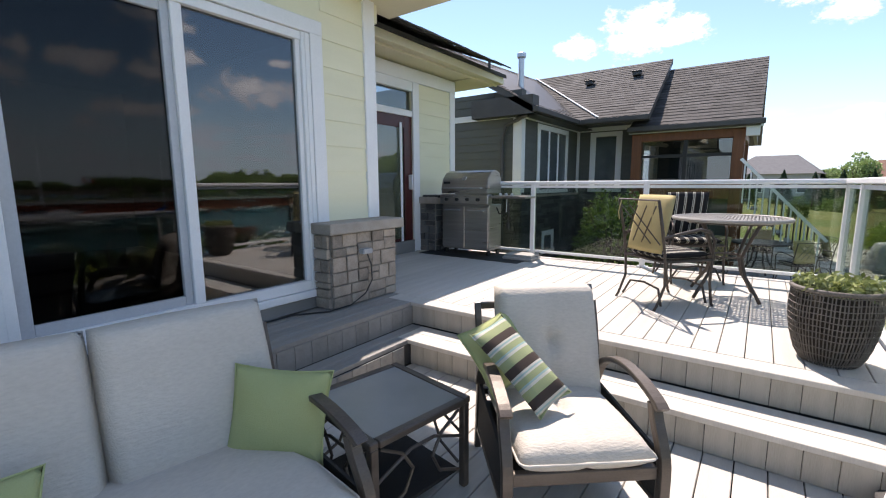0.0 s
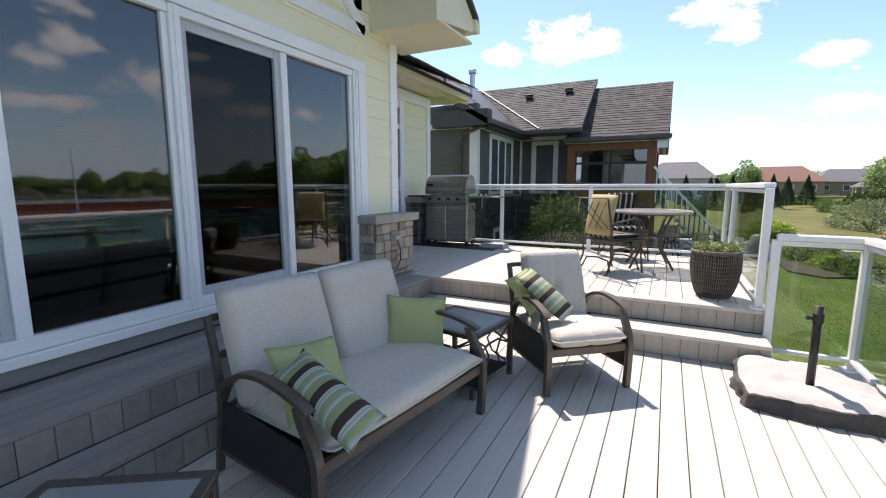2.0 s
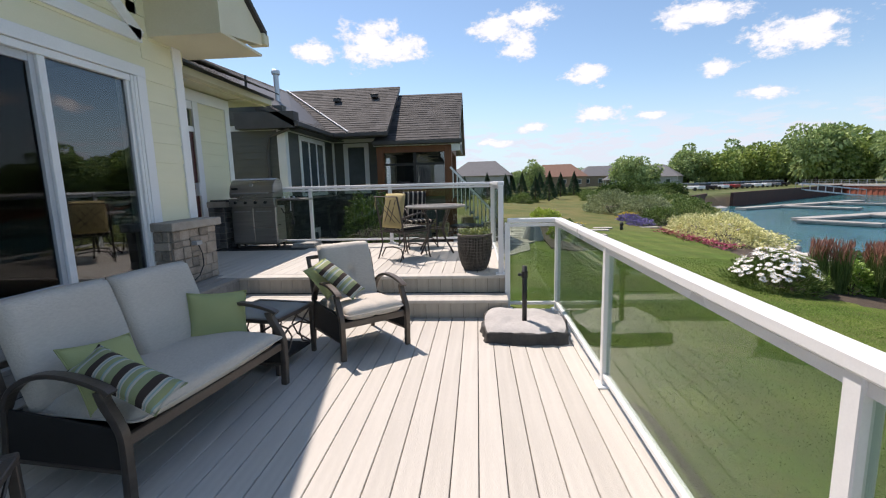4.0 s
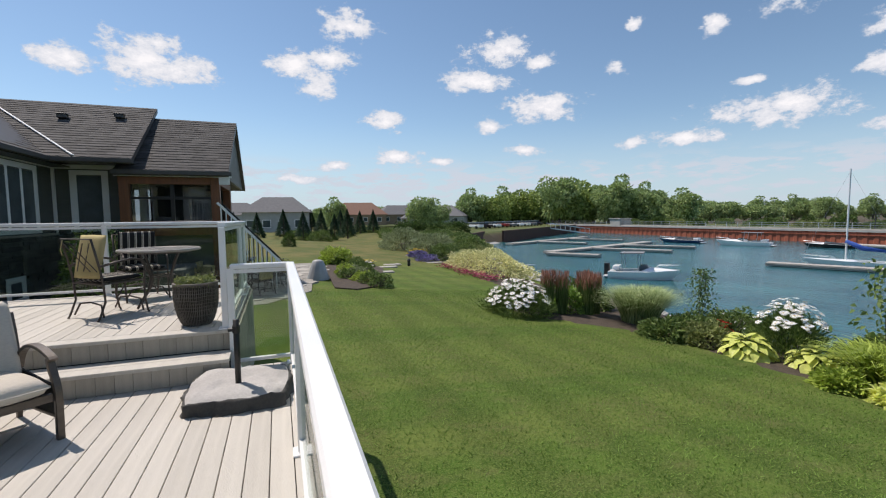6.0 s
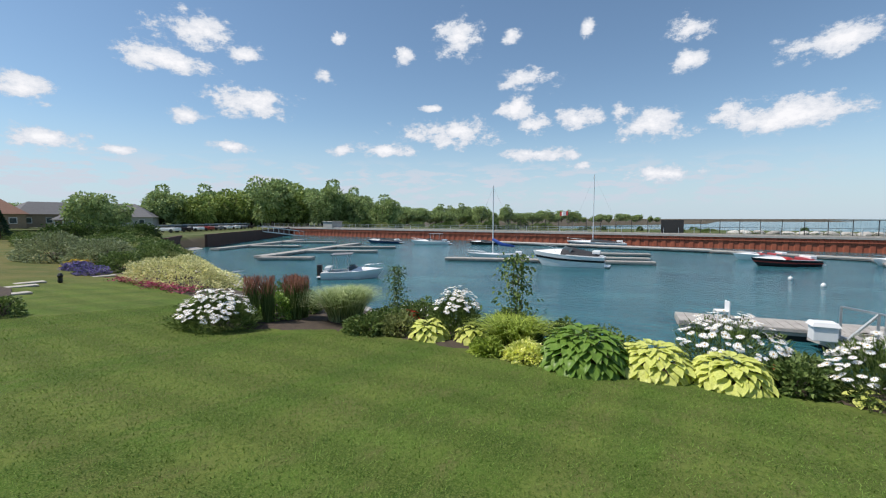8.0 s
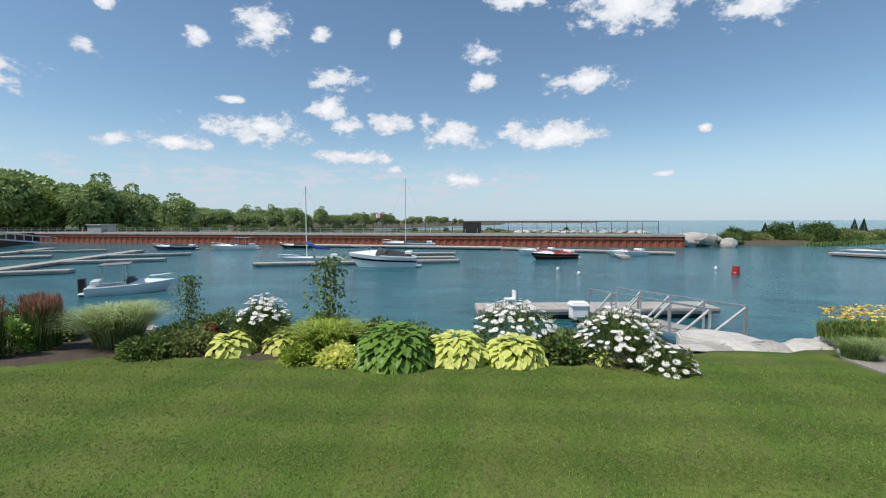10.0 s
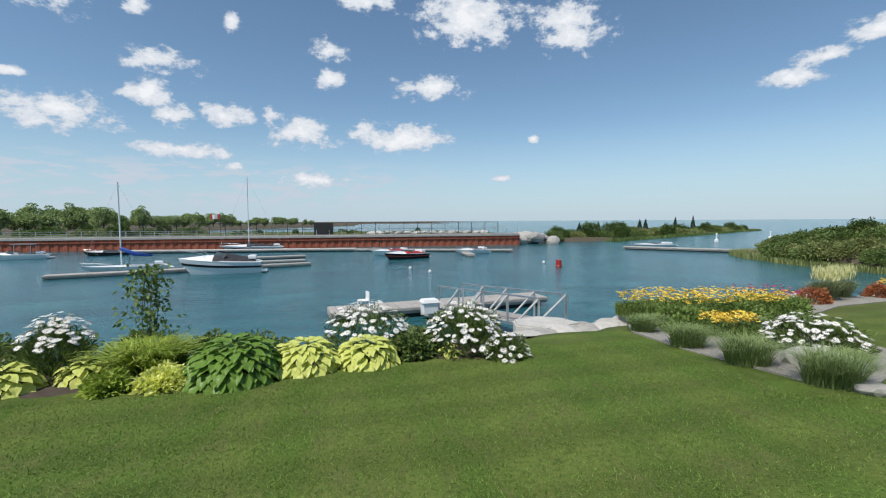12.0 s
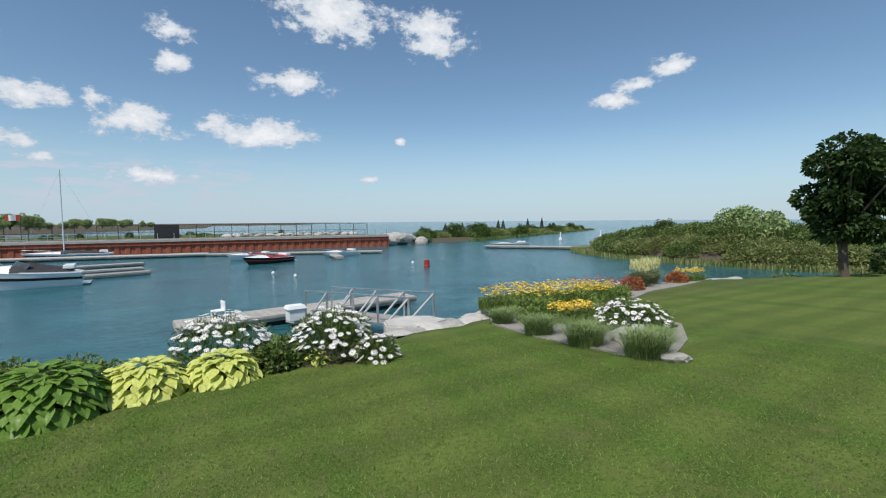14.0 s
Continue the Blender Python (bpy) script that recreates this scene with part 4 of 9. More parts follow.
def lounge_seat(name, m, width, backs, label, category, seat_tufts=None, deep=0.0, low=0.03, slim=1.0, back_at=-0.2, aside=0.0):
    """A lounge chair or loveseat: bronze frame with arched arms, woven sides, seat and back cushions. It faces local +x."""
    s = thing(name, m, label, category)
    hw = width / 2
    for side in (-1, 1):
        y = side * (hw - 0.03)
        front = [(0.255, y, 0.0), (0.262, y, 0.16), (0.262, y, 0.30), (0.238, y, 0.37), (0.205, y, 0.44), (0.190, y, 0.495)]
        leg = strap(bmesh.new(), eased(front), 0.040, 0.036)
        part("front_leg", leg, BRONZE, s, smooth=False)
        arm = bmesh.new()
        arc = [(0.235, 0.490), (0.20, 0.512), (0.10, 0.540), (-0.01, 0.545), (-0.11, 0.515), (-0.19, 0.45), (-0.235, 0.36)]
        strap(arm, eased([(x_, y, z_) for x_, z_ in arc]), 0.048, 0.022)
        part("armrest", arm, BRONZE, s)
        back = bmesh.new()
        strap(back, [(x_, y, z_) for x_, z_ in ((-0.30, 0.0), (-0.265, 0.19), (-0.235, 0.37), (-0.28, 0.60), (-0.32, 0.72))], 0.03, 0.035)
        part("rear_leg", back, BRONZE, s)
        pan = bmesh.new()
        vs = [(0.25, 0.15), (0.262, 0.30), (0.24, 0.33), (-0.225, 0.36), (-0.275, 0.12)]
        lo = [pan.verts.new((x, y - 0.006, z)) for x, z in vs]; hi = [pan.verts.new((x, y + 0.006, z)) for x, z in vs]
        pan.faces.new(lo); pan.faces.new(hi[::-1])
        for k in range(5):
            pan.faces.new((lo[k], hi[k], hi[(k + 1) % 5], lo[(k + 1) % 5]))
        bmesh.ops.recalc_face_normals(pan, faces=pan.faces)
        part("woven_side", pan, MESHDARK, s, "dark woven side panel")
        part("side_stretcher", beam(bmesh.new(), (0.26, y, 0.14), (-0.27, y, 0.11), 0.02, 0.02, 0.003), BRONZE, s)
    part("front_rail", B(0.235, 0.262, -hw + 0.05, hw - 0.05, 0.245, 0.295, 0.004), BRONZE, s)
    part("rear_rail", B(-0.255, -0.225, -hw + 0.05, hw - 0.05, 0.21, 0.26, 0.004), BRONZE, s)
    part("seat_sling", B(-0.225, 0.235, -hw + 0.05, hw - 0.05, 0.262, 0.272), MESHDARK, s)
    for z in (0.32, 0.55, 0.71):
        x = -0.235 if z < 0.4 else (-0.27 if z < 0.7 else -0.318)
        part("back_rail", B(x - 0.012, x + 0.012, -hw + 0.045, hw - 0.045, z - 0.015, z + 0.015, 0.003), BRONZE, s)
    seat = part("seat_cushion", cushion(width - 0.13, 0.53, 0.13, n=18, crown=0.15, tuft=seat_tufts), CUSHION, s, smooth=True)
    seat.matrix_basis = pose(0.035, 0, 0.272, 0, -2, 0)
    pp = part("piping", piping(width - 0.135, 0.525, 0.125 * 0.5, 0.005), CUSHION, seat, smooth=True)
    each = (width - 0.10) / backs
    for k in range(backs):
        y = -(width - 0.10) / 2 + each * (k + 0.5)
        c = part("back_cushion", cushion(each * slim + 0.004, 0.56 - low, 0.14, n=18, soft=0.16, crown=0.10, tuft=[(0.0, 0.0)] if backs == 1 else None), CUSHION, s, smooth=True)
        c.matrix_basis = pose(back_at, y + aside, 0.33, 0, -108, 0) @ pose((0.56 - low) / 2, 0, 0)
        part("piping", piping(each * slim - 0.022, 0.545 - low, 0.07, 0.004), CUSHION, c, smooth=True)
    if deep:
        for ch in s.children:
            if ch.name.startswith("back_cushion"):
                continue
            elif ch.name.startswith("seat_cushion"):
                ch.matrix_basis = Matrix.Translation((-deep * 0.62, 0, 0)) @ ch.matrix_basis @ Matrix.Diagonal((1 + 1.24 * deep / 0.53, 1, 1, 1))
            else:
                for v in ch.data.vertices:
                    v.co.x -= deep * min(1.0, max(0.0, (0.25 - v.co.x) / 0.48))
    return s


# ---- the seats on the lower deck ----
loveseat = lounge_seat("loveseat", pose(0.562, -1.373, 0, 0, 0, -9), 1.19, 2, "bronze metal loveseat with worn oatmeal cushions on the lower deck", "sofa", deep=0.15, low=0.0, back_at=-0.20)
armchair = lounge_seat("armchair", pose(1.235, -0.10, 0, 0, 0, -49.8), 0.62, 1, "bronze metal lounge chair with oatmeal cushions beside the deck steps", "armchair", seat_tufts=[(0.0, 0.0)], slim=0.92, deep=0.08, back_at=-0.15, aside=0.03)
def lying(centre, across, along, h):
    """A cushion's place from its middle and the directions of its width and its length."""
    y = Vector(across).normalized()
    x = Vector(along); x = (x - y * x.dot(y)).normalized()
    z = x.cross(y)
    c = Vector(centre) - z * (h / 2)
    return Matrix(((x.x, y.x, z.x, c.x), (x.y, y.y, z.y, c.y), (x.z, y.z, z.z, c.z), (0, 0, 0, 1)))


throw_pillow("throw_pillow", lying((0.495, -0.885, 0.475), (0.297, 0.214, -0.03), (0.022, -0.105, -0.30), 0.13), LIME, "plain lime green throw pillow on the loveseat", 0.36, 0.34)
throw_pillow("throw_pillow", lying((0.455, -1.69, 0.455), (0.05, 0.38, -0.05), (0.19, -0.03, -0.28), 0.13), LIME, "lime green throw pillow leaning behind the striped one", 0.37, 0.36)
throw_pillow("throw_pillow", lying((0.68, -1.865, 0.505), (0.10, 0.30, 0.16), (0.50, -0.06, -0.14), 0.12), STRIPES, "striped green, brown and cream throw pillow on the loveseat arm", 0.17, 0.50, 0.13)
throw_pillow("throw_pillow", lying((0.955, -0.10, 0.565), (0.09, 0.28, 0.07), (0.14, -0.12, -0.26), 0.10), LIME, "lime green pillow half hidden on the lounge chair", 0.30, 0.30, 0.10)
throw_pillow("throw_pillow", lying((1.09, -0.19, 0.575), (0.05, 0.21, 0.05), (0.24, -0.22, -0.28), 0.10), STRIPES, "striped green, brown and cream pillow on the lounge chair", 0.20, 0.42, 0.10)

# side table
TABLEGLASS = material("obscure grey glass", (0.24, 0.24, 0.23), (0.30, 0.30, 0.285), 0.22, scale=4, fine=200, bump=0.05)
side = thing("side_table", pose(0.61, -0.46, 0, 0, 0, -10), "square bronze side table with a grey glass top", "side table")
part("glass_top", B(-0.215, 0.215, -0.215, 0.215, 0.392, 0.402), TABLEGLASS, side, "grey frosted glass top")
for a, b in (((-0.25, -0.235), (0.25, -0.235)), ((0.235, -0.215), (0.235, 0.215)), ((-0.25, 0.235), (0.25, 0.235)), ((-0.235, -0.215), (-0.235, 0.215))):
    part("top_frame", beam(bmesh.new(), (*a, 0.392), (*b, 0.392), 0.038, 0.028, 0.004), BRONZE, side)
for x in (-1, 1):
    for y in (-1, 1):
        part("leg", B(x * 0.232 - 0.016, x * 0.232 + 0.016, y * 0.232 - 0.016, y * 0.232 + 0.016, 0.0, 0.378, 0.003), BRONZE, side)
part("shelf", B(-0.216, 0.216, -0.216, 0.216, 0.065, 0.08, 0.003), MESHDARK, side, "dark slatted lower shelf")
for k in range(4):
    bm = bmesh.new()
    for sgn in (-1, 1):
        tube(bm, [(sgn * 0.20, 0.232, 0.36), (sgn * 0.10, 0.232, 0.30), (sgn * 0.05, 0.232, 0.22), (sgn * 0.09, 0.232, 0.14), (sgn * 0.20, 0.232, 0.09)], 0.007, 6)
    tube(bm, [(-0.216, 0.232, 0.235), (-0.06, 0.232, 0.30), (0.06, 0.232, 0.30), (0.216, 0.232, 0.235)], 0.007, 6)
    bmesh.ops.transform(bm, matrix=Matrix.Rotation(radians(90 * k), 4, "Z"), verts=bm.verts)
    part("scroll_brace", bm, BRONZE, side)

copy_thing(side, pose(0.50, -2.58, 0, 0, 0, 33))

# umbrella stand under its cover
stand = thing("umbrella_stand", pose(2.60, 0.225, 0.001, 0, 0, -3), "umbrella base under a faded canvas cover with a dark pole", "umbrella stand")
bm = bmesh.new()
N = 22
vt = {}
for i in range(N + 1):
    for j in range(N + 1):
        u, v = 2 * i / N - 1, 2 * j / N - 1
        r = max(abs(u), abs(v))
        z = 0.135 - 0.04 * r ** 4 + 0.022 * noise.noise((u * 2.2, v * 2.2, 1.0)) + 0.014 * noise.noise((u * 6, v * 5, 4.0))
        sag = 0.012 * math.exp(-((u - v) ** 2) * 9)
        q = 0.345 * (1 - 0.11 * (u * u * v * v))
        vt[i, j] = bm.verts.new((u * q, v * q, z - sag))
for i in range(N):
    for j in range(N):
        bm.faces.new((vt[i, j], vt[i + 1, j], vt[i + 1, j + 1], vt[i, j + 1]))
loop = [vt[i, 0] for i in range(N)] + [vt[N, j] for j in range(N)] + [vt[i, N] for i in range(N, 0, -1)] + [vt[0, j] for j in range(N, 0, -1)]
top_co = [v.co.copy() for v in loop]
part("cover_top", bm, GREYCOVER, stand, "faded grey canvas top", smooth=True)
bm = bmesh.new()
rows_ = []
for lv, (out, z) in enumerate(((0.0, None), (0.018, 0.085), (0.012, 0.04), (0.03, 0.0))):
    row = []
    for k, c in enumerate(top_co):
        d = Vector((c.x, c.y, 0)).normalized()
        w = out + (0.012 * math.sin(k * 0.55 + lv) + 0.008 * math.sin(k * 1.7) if lv else 0)
        row.append(bm.verts.new((c.x + d.x * w, c.y + d.y * w, c.z if z is None else z)))
    rows_.append(row)
for A, C in zip(rows_, rows_[1:]):
    for k in range(len(A)):
        bm.faces.new((A[k], C[k], C[(k + 1) % len(A)], A[(k + 1) % len(A)]))
part("cover_side", bm, DARKCOVER, stand, "dark grey canvas side band", smooth=True)
part("pole", tube(bmesh.new(), [(0, -0.10, 0.10), (0, -0.10, 0.60)], 0.021, 12), BLACKMETAL, stand, smooth=True)
part("pole_collar", tube(bmesh.new(), [(0, -0.10, 0.50), (0, -0.10, 0.555)], 0.027, 12), BLACKMETAL, stand)
part("locking_knob", tube(bmesh.new(), [(-0.02, -0.10, 0.525), (-0.055, -0.10, 0.525)], 0.014, 8), BLACKMETAL, stand)

# ---- wicker planter on the raised deck ----
planter = thing("wicker_planter", (2.17, 1.23, 0.36), "round grey wicker planter with low grey-green plants", "planter")
prof = [(0.115, 0.0), (0.14, 0.04), (0.165, 0.12), (0.182, 0.22), (0.185, 0.30), (0.180, 0.385)]
part("liner", lathe(bmesh.new(), [(r - 0.014, z + 0.004) for r, z in prof[:-1]] + [(0.165, 0.36)], 28), SOIL, planter, smooth=True)
bm = bmesh.new()
def rad(z):
    return float(np.interp(z, [p[1] for p in prof], [p[0] for p in prof]))
for k in range(72):
    a = 2 * math.pi * k / 72
    w = 0.03 * math.sin(k * 2.1)
    part("cane", tube(bmesh.new(), [((rad(z) + 0.003 * ((k + i) % 2)) * math.cos(a + w * z), (rad(z) + 0.003 * ((k + i) % 2)) * math.sin(a + w * z), z) for i, z in enumerate(np.linspace(0.0, 0.385, 9))], 0.0032, 5), WICKER, planter)
for z in list(np.linspace(0.02, 0.10, 3)) + list(np.linspace(0.15, 0.37, 8)):
    part("woven_band", tube(bmesh.new(), [((rad(z) + 0.004) * math.cos(2 * math.pi * k / 30), (rad(z) + 0.004) * math.sin(2 * math.pi * k / 30), z + 0.003 * math.sin(k * 1.3)) for k in range(30)], 0.0026, 5, close=True), WICKER, planter)
bm = bmesh.new()
tube(bm, [(0.181 * math.cos(2 * math.pi * k / 32), 0.181 * math.sin(2 * math.pi * k / 32), 0.388) for k in range(32)], 0.012, 8, close=True)
part("rim", bm, WICKER, planter, smooth=True)

# ---- dining set on the raised deck ----
dining = thing("round_table", (1.63, 2.46, 0.36), "round patio table with a lattice metal top on curved legs", "table")
bm = bmesh.new()
R_, nn, th_ = 0.40, 30, 0.008
tube(bm, [(R_ * math.cos(2 * math.pi * k / 48), R_ * math.sin(2 * math.pi * k / 48), 0.64) for k in range(48)], 0.014, 8, close=True)
for k in range(-13, 14):
    c = k * 0.034
    h_ = math.sqrt(max(R_ * R_ - c * c, 0.0)) - 0.005
    if h_ > 0.03:
        for ang in (45, -45):
            m_ = Matrix.Rotation(radians(ang), 4, "Z")
            beam(bm, m_ @ Vector((-h_, c, 0.64)), m_ @ Vector((h_, c, 0.64)), 0.0135, th_)
part("lattice_top", bm, material("cast pewter table top", (0.27, 0.25, 0.23), (0.38, 0.36, 0.33), 0.5, metal=0.1, bump=0.1), dining)
for k in range(4):
    a = radians(45 + 90 * k + 8)
    c, s_ = math.cos(a), math.sin(a)
    pts = [(0.27, 0.63), (0.20, 0.50), (0.13, 0.34), (0.17, 0.20), (0.27, 0.07), (0.31, 0.012)]
    part("leg", tube(bmesh.new(), [(r * c, r * s_, z) for r, z in pts], 0.013, 8), WROUGHT, dining, smooth=True)
part("leg_ring", tube(bmesh.new(), [(0.13 * math.cos(2 * math.pi * k / 20), 0.13 * math.sin(2 * math.pi * k / 20), 0.34) for k in range(20)], 0.008, 6, close=True), WROUGHT, dining)
part("apron_ring", tube(bmesh.new(), [(0.30 * math.cos(2 * math.pi * k / 24), 0.30 * math.sin(2 * math.pi * k / 24), 0.615) for k in range(24)], 0.009, 6, close=True), WROUGHT, dining)


def dining_chair(m, backmat, label):
    c = thing("dining_chair", m, label, "chair", "chairs at the round table")
    for y in (-0.225, 0.225):
        part("front_leg", tube(bmesh.new(), [(0.24, y, 0.0), (0.225, y, 0.03), (0.20, y, 0.18), (0.205, y, 0.36), (0.215, y, 0.50), (0.17, y, 0.565)], 0.010, 8), WROUGHT, c, smooth=True)
        part("rear_leg", tube(bmesh.new(), [(-0.27, y, 0.0), (-0.25, y, 0.03), (-0.19, y, 0.18), (-0.20, y, 0.36), (-0.235, y, 0.58), (-0.285, y, 0.80)], 0.010, 8), WROUGHT, c, smooth=True)
        part("arm", tube(bmesh.new(), [(0.175, y, 0.563), (0.08, y, 0.585), (-0.08, y, 0.56), (-0.225, y, 0.53)], 0.012, 8), WROUGHT, c, smooth=True)
    for x in (-0.19, 0.20):
        part("stretcher", tube(bmesh.new(), [(x - 0.02, -0.222, 0.03), (x, -0.16, 0.145), (x, 0, 0.165), (x, 0.16, 0.145), (x - 0.02, 0.222, 0.03)], 0.009, 8), WROUGHT, c, smooth=True)
    bm = bmesh.new()
    for k in range(12):
        y = -0.2 + 0.4 * k / 11
        beam(bm, (-0.205, y, 0.355), (0.205, y, 0.355), 0.02, 0.006)
    tube(bm, [(-0.21, -0.225, 0.355), (0.21, -0.225, 0.355), (0.21, 0.225, 0.355), (-0.21, 0.225, 0.355)], 0.009, 6, close=True)
    part("seat_frame", bm, WROUGHT, c)
    bm = bmesh.new()
    tube(bm, [(-0.20, -0.22, 0.40), (-0.285, -0.22, 0.80), (-0.285, 0.22, 0.80), (-0.20, 0.22, 0.40)], 0.009, 6)
    for a, b in ((-0.2, 0.1), (-0.1, 0.2), (0.0, -0.2), (0.1, -0.1), (0.2, 0.0)):
        tube(bm, [(-0.232, a, 0.48), (-0.285, b, 0.76)], 0.005, 5)
    part("back_lattice", bm, WROUGHT, c)
    seat = part("seat_pad", cushion(0.42, 0.43, 0.07, n=12), BLACKSTRIPE, c, "cream and black striped seat pad", smooth=True)
    seat.matrix_basis = pose(0.0, 0, 0.36)
    back = part("back_pad", cushion(0.40, 0.44, 0.055, n=12), backmat, c, smooth=True)
    back.matrix_basis = pose(-0.185, 0, 0.40, 0, -78, 0) @ pose(0.22, 0, 0)
    part("pad_tie", tube(bmesh.new(), [(-0.29, -0.19, 0.79), (-0.31, -0.195, 0.70), (-0.30, -0.19, 0.62)], 0.004, 5), TAN, c)
    part("pad_tie", tube(bmesh.new(), [(-0.29, 0.19, 0.79), (-0.315, 0.185, 0.70), (-0.30, 0.19, 0.64)], 0.004, 5), TAN, c)
    return c


dining_chair(pose(1.26, 2.03, 0.36, 0, 0, 49), TAN, "wrought metal dining chair with a tan tied back pad")
dining_chair(pose(1.30, 3.02, 0.36, 0, 0, -62), BLACKSTRIPE, "wrought metal dining chair with a black striped back pad")

# ---- gas grill ----
grill = thing("gas_grill", (-1.30, 3.25, 0.36), "stainless steel gas grill with closed lid and folding side shelves", "grill")
part("cabinet", B(-0.36, 0.36, -0.15, 0.17, 0.07, 0.66, 0.01), STEEL, grill)
for x in (-0.355, 0.002):
    door_ = part("cabinet_door", B(x, x + 0.352, -0.172, -0.152, 0.09, 0.63, 0.006), STEEL, grill)
    part("handle", tube(bmesh.new(), [(x + 0.06, -0.175, 0.585), (x + 0.06, -0.20, 0.585), (x + 0.29, -0.20, 0.585), (x + 0.29, -0.175, 0.585)], 0.008, 8), GALV, door_, "polished bar handle")
part("control_panel", B(-0.37, 0.37, -0.205, -0.10, 0.66, 0.79, 0.012), STEEL, grill)
for k in range(4):
    part("control_knob", tube(bmesh.new(), [(-0.25 + 0.16 * k, -0.205, 0.725), (-0.25 + 0.16 * k, -0.235, 0.725)], 0.022, 12), BLACKMETAL, grill)
bm = bmesh.new()
arc = [(-0.20, 0.80), (-0.205, 0.86), (-0.17, 0.99), (-0.09, 1.07), (0.03, 1.10), (0.13, 1.07), (0.17, 0.99), (0.175, 0.80)]
A = [bm.verts.new((-0.35, y, z)) for y, z in arc]; C = [bm.verts.new((0.35, y, z)) for y, z in arc]
bm.faces.new(A); bm.faces.new(C[::-1])
for k in range(len(arc)):
    bm.faces.new((A[k], C[k], C[(k + 1) % len(arc)], A[(k + 1) % len(arc)]))
bmesh.ops.recalc_face_normals(bm, faces=bm.faces)
bmesh.ops.bevel(bm, geom=list(bm.edges), offset=0.008, segments=2, affect="EDGES")
lid = part("lid", bm, STEEL, grill)
part("lid_handle", tube(bmesh.new(), [(-0.28, -0.20, 0.87), (-0.28, -0.245, 0.87), (0.28, -0.245, 0.87), (0.28, -0.20, 0.87)], 0.011, 8), GALV, lid, "polished bar handle")
part("thermometer", tube(bmesh.new(), [(0.0, -0.155, 0.985), (0.0, -0.182, 0.998)], 0.03, 16), GALV, lid, "round thermometer")
part("lid_badge", B(-0.30, -0.20, -0.212, -0.204, 0.925, 0.955), BLACKMETAL, lid)
part("side_shelf", B(-0.70, -0.385, -0.17, 0.13, 0.74, 0.775, 0.008), BLACKMETAL, grill, "dark folding side shelf")
part("side_shelf", B(0.385, 0.86, -0.17, 0.13, 0.745, 0.775, 0.008), STEEL, grill, "pale steel side shelf with burner")
for k in range(3):
    part("shelf_knob", lathe(bmesh.new(), [(0.018, 0.775), (0.02, 0.80), (0.012, 0.805)], 12, (0.46 + 0.08 * k, -0.05)), GALV, grill)
for x in (-0.33, 0.33):
    part("caster", tube(bmesh.new(), [(x - 0.015, -0.11, 0.035), (x + 0.015, -0.11, 0.035)], 0.035, 14), BLACKMETAL, grill)
    part("caster", tube(bmesh.new(), [(x - 0.015, 0.13, 0.035), (x + 0.015, 0.13, 0.035)], 0.035, 14), BLACKMETAL, grill)
part("gas_hose", tube(bmesh.new(), [(0.37, 0.02, 0.62), (0.42, 0.0, 0.54), (0.50, 0.0, 0.56), (0.53, 0.02, 0.64)], 0.009, 6), CORDBLACK, grill, smooth=True)
part("hook_rail", tube(bmesh.new(), [(0.60, -0.14, 0.74), (0.60, -0.15, 0.58)], 0.005, 6), GALV, grill)
brush = thing("grill_brush", (-0.66, 3.08, 0.90), "dark grill brush hanging from the grill shelf", "brush")
part("brush_handle", tube(bmesh.new(), [(0, 0, 0.16), (0.005, 0, 0.0), (-0.01, 0, -0.10)], 0.009, 8), BLACKMETAL, brush)
part("brush_head", B(-0.03, 0.012, -0.015, 0.015, -0.17, -0.10, 0.004), BLACKMETAL, brush)
mat_ = thing("grill_mat", (-1.32, 3.13, 0.36), "black rubber mat under the grill", "mat")
part("mat_sheet", B(-0.56, 0.90, -0.29, 0.26, 0.0, 0.006, 0.002), CORDBLACK, mat_)
stack = thing("paving_slab", (-0.52, 3.17, 0.366), "grey paving slabs stacked beside the grill", "slab")
part("slab_stone", B(-0.19, 0.19, -0.14, 0.14, 0.0, 0.035, 0.005), CONCRETE, stack)
part("slab_stone", B(-0.17, 0.18, -0.12, 0.13, 0.035, 0.065, 0.005), CONCRETE, stack)

# outlet box and cable on the pier
outlet = thing("outlet_box", (-0.655, 0.67, 0.77), "grey outdoor outlet cover with a black cable plugged in", "outlet")
bm = bmesh.new()
prism(bm, [(-0.025, -0.05), (0.035, -0.05), (0.035, 0.05), (-0.025, 0.05)], -0.02, 0.02)
bmesh.ops.bevel(bm, geom=list(bm.edges), offset=0.006, segments=2, affect="EDGES")
part("outlet_cover", bm, GREYPLASTIC, outlet)
cable = thing("power_cable", (0, 0, 0), "thin black cable from the outlet along the house step", "cable")
part("cable_run", tube(bmesh.new(), [(-0.635, 0.67, 0.75), (-0.615, 0.69, 0.66), (-0.62, 0.70, 0.54), (-0.635, 0.64, 0.44), (-0.65, 0.50, 0.375), (-0.665, 0.30, 0.338 + 0.03), (-0.80, 0.1, 0.368), (-0.845, -0.6, 0.368), (-0.845, -2.5, 0.368), (-0.845, -5.0, 0.368)], 0.0055, 6), CORDBLACK, cable, smooth=True)

# ---- the neighbouring house ----
nb = thing("neighbour_house", (0, 0, 0), "dark grey lap-sided bungalow with a shingle roof and cedar screened porch", "house")


def nwall(name, *a, mat=NSIDING):
    return part(name, B(*a), mat, nb)


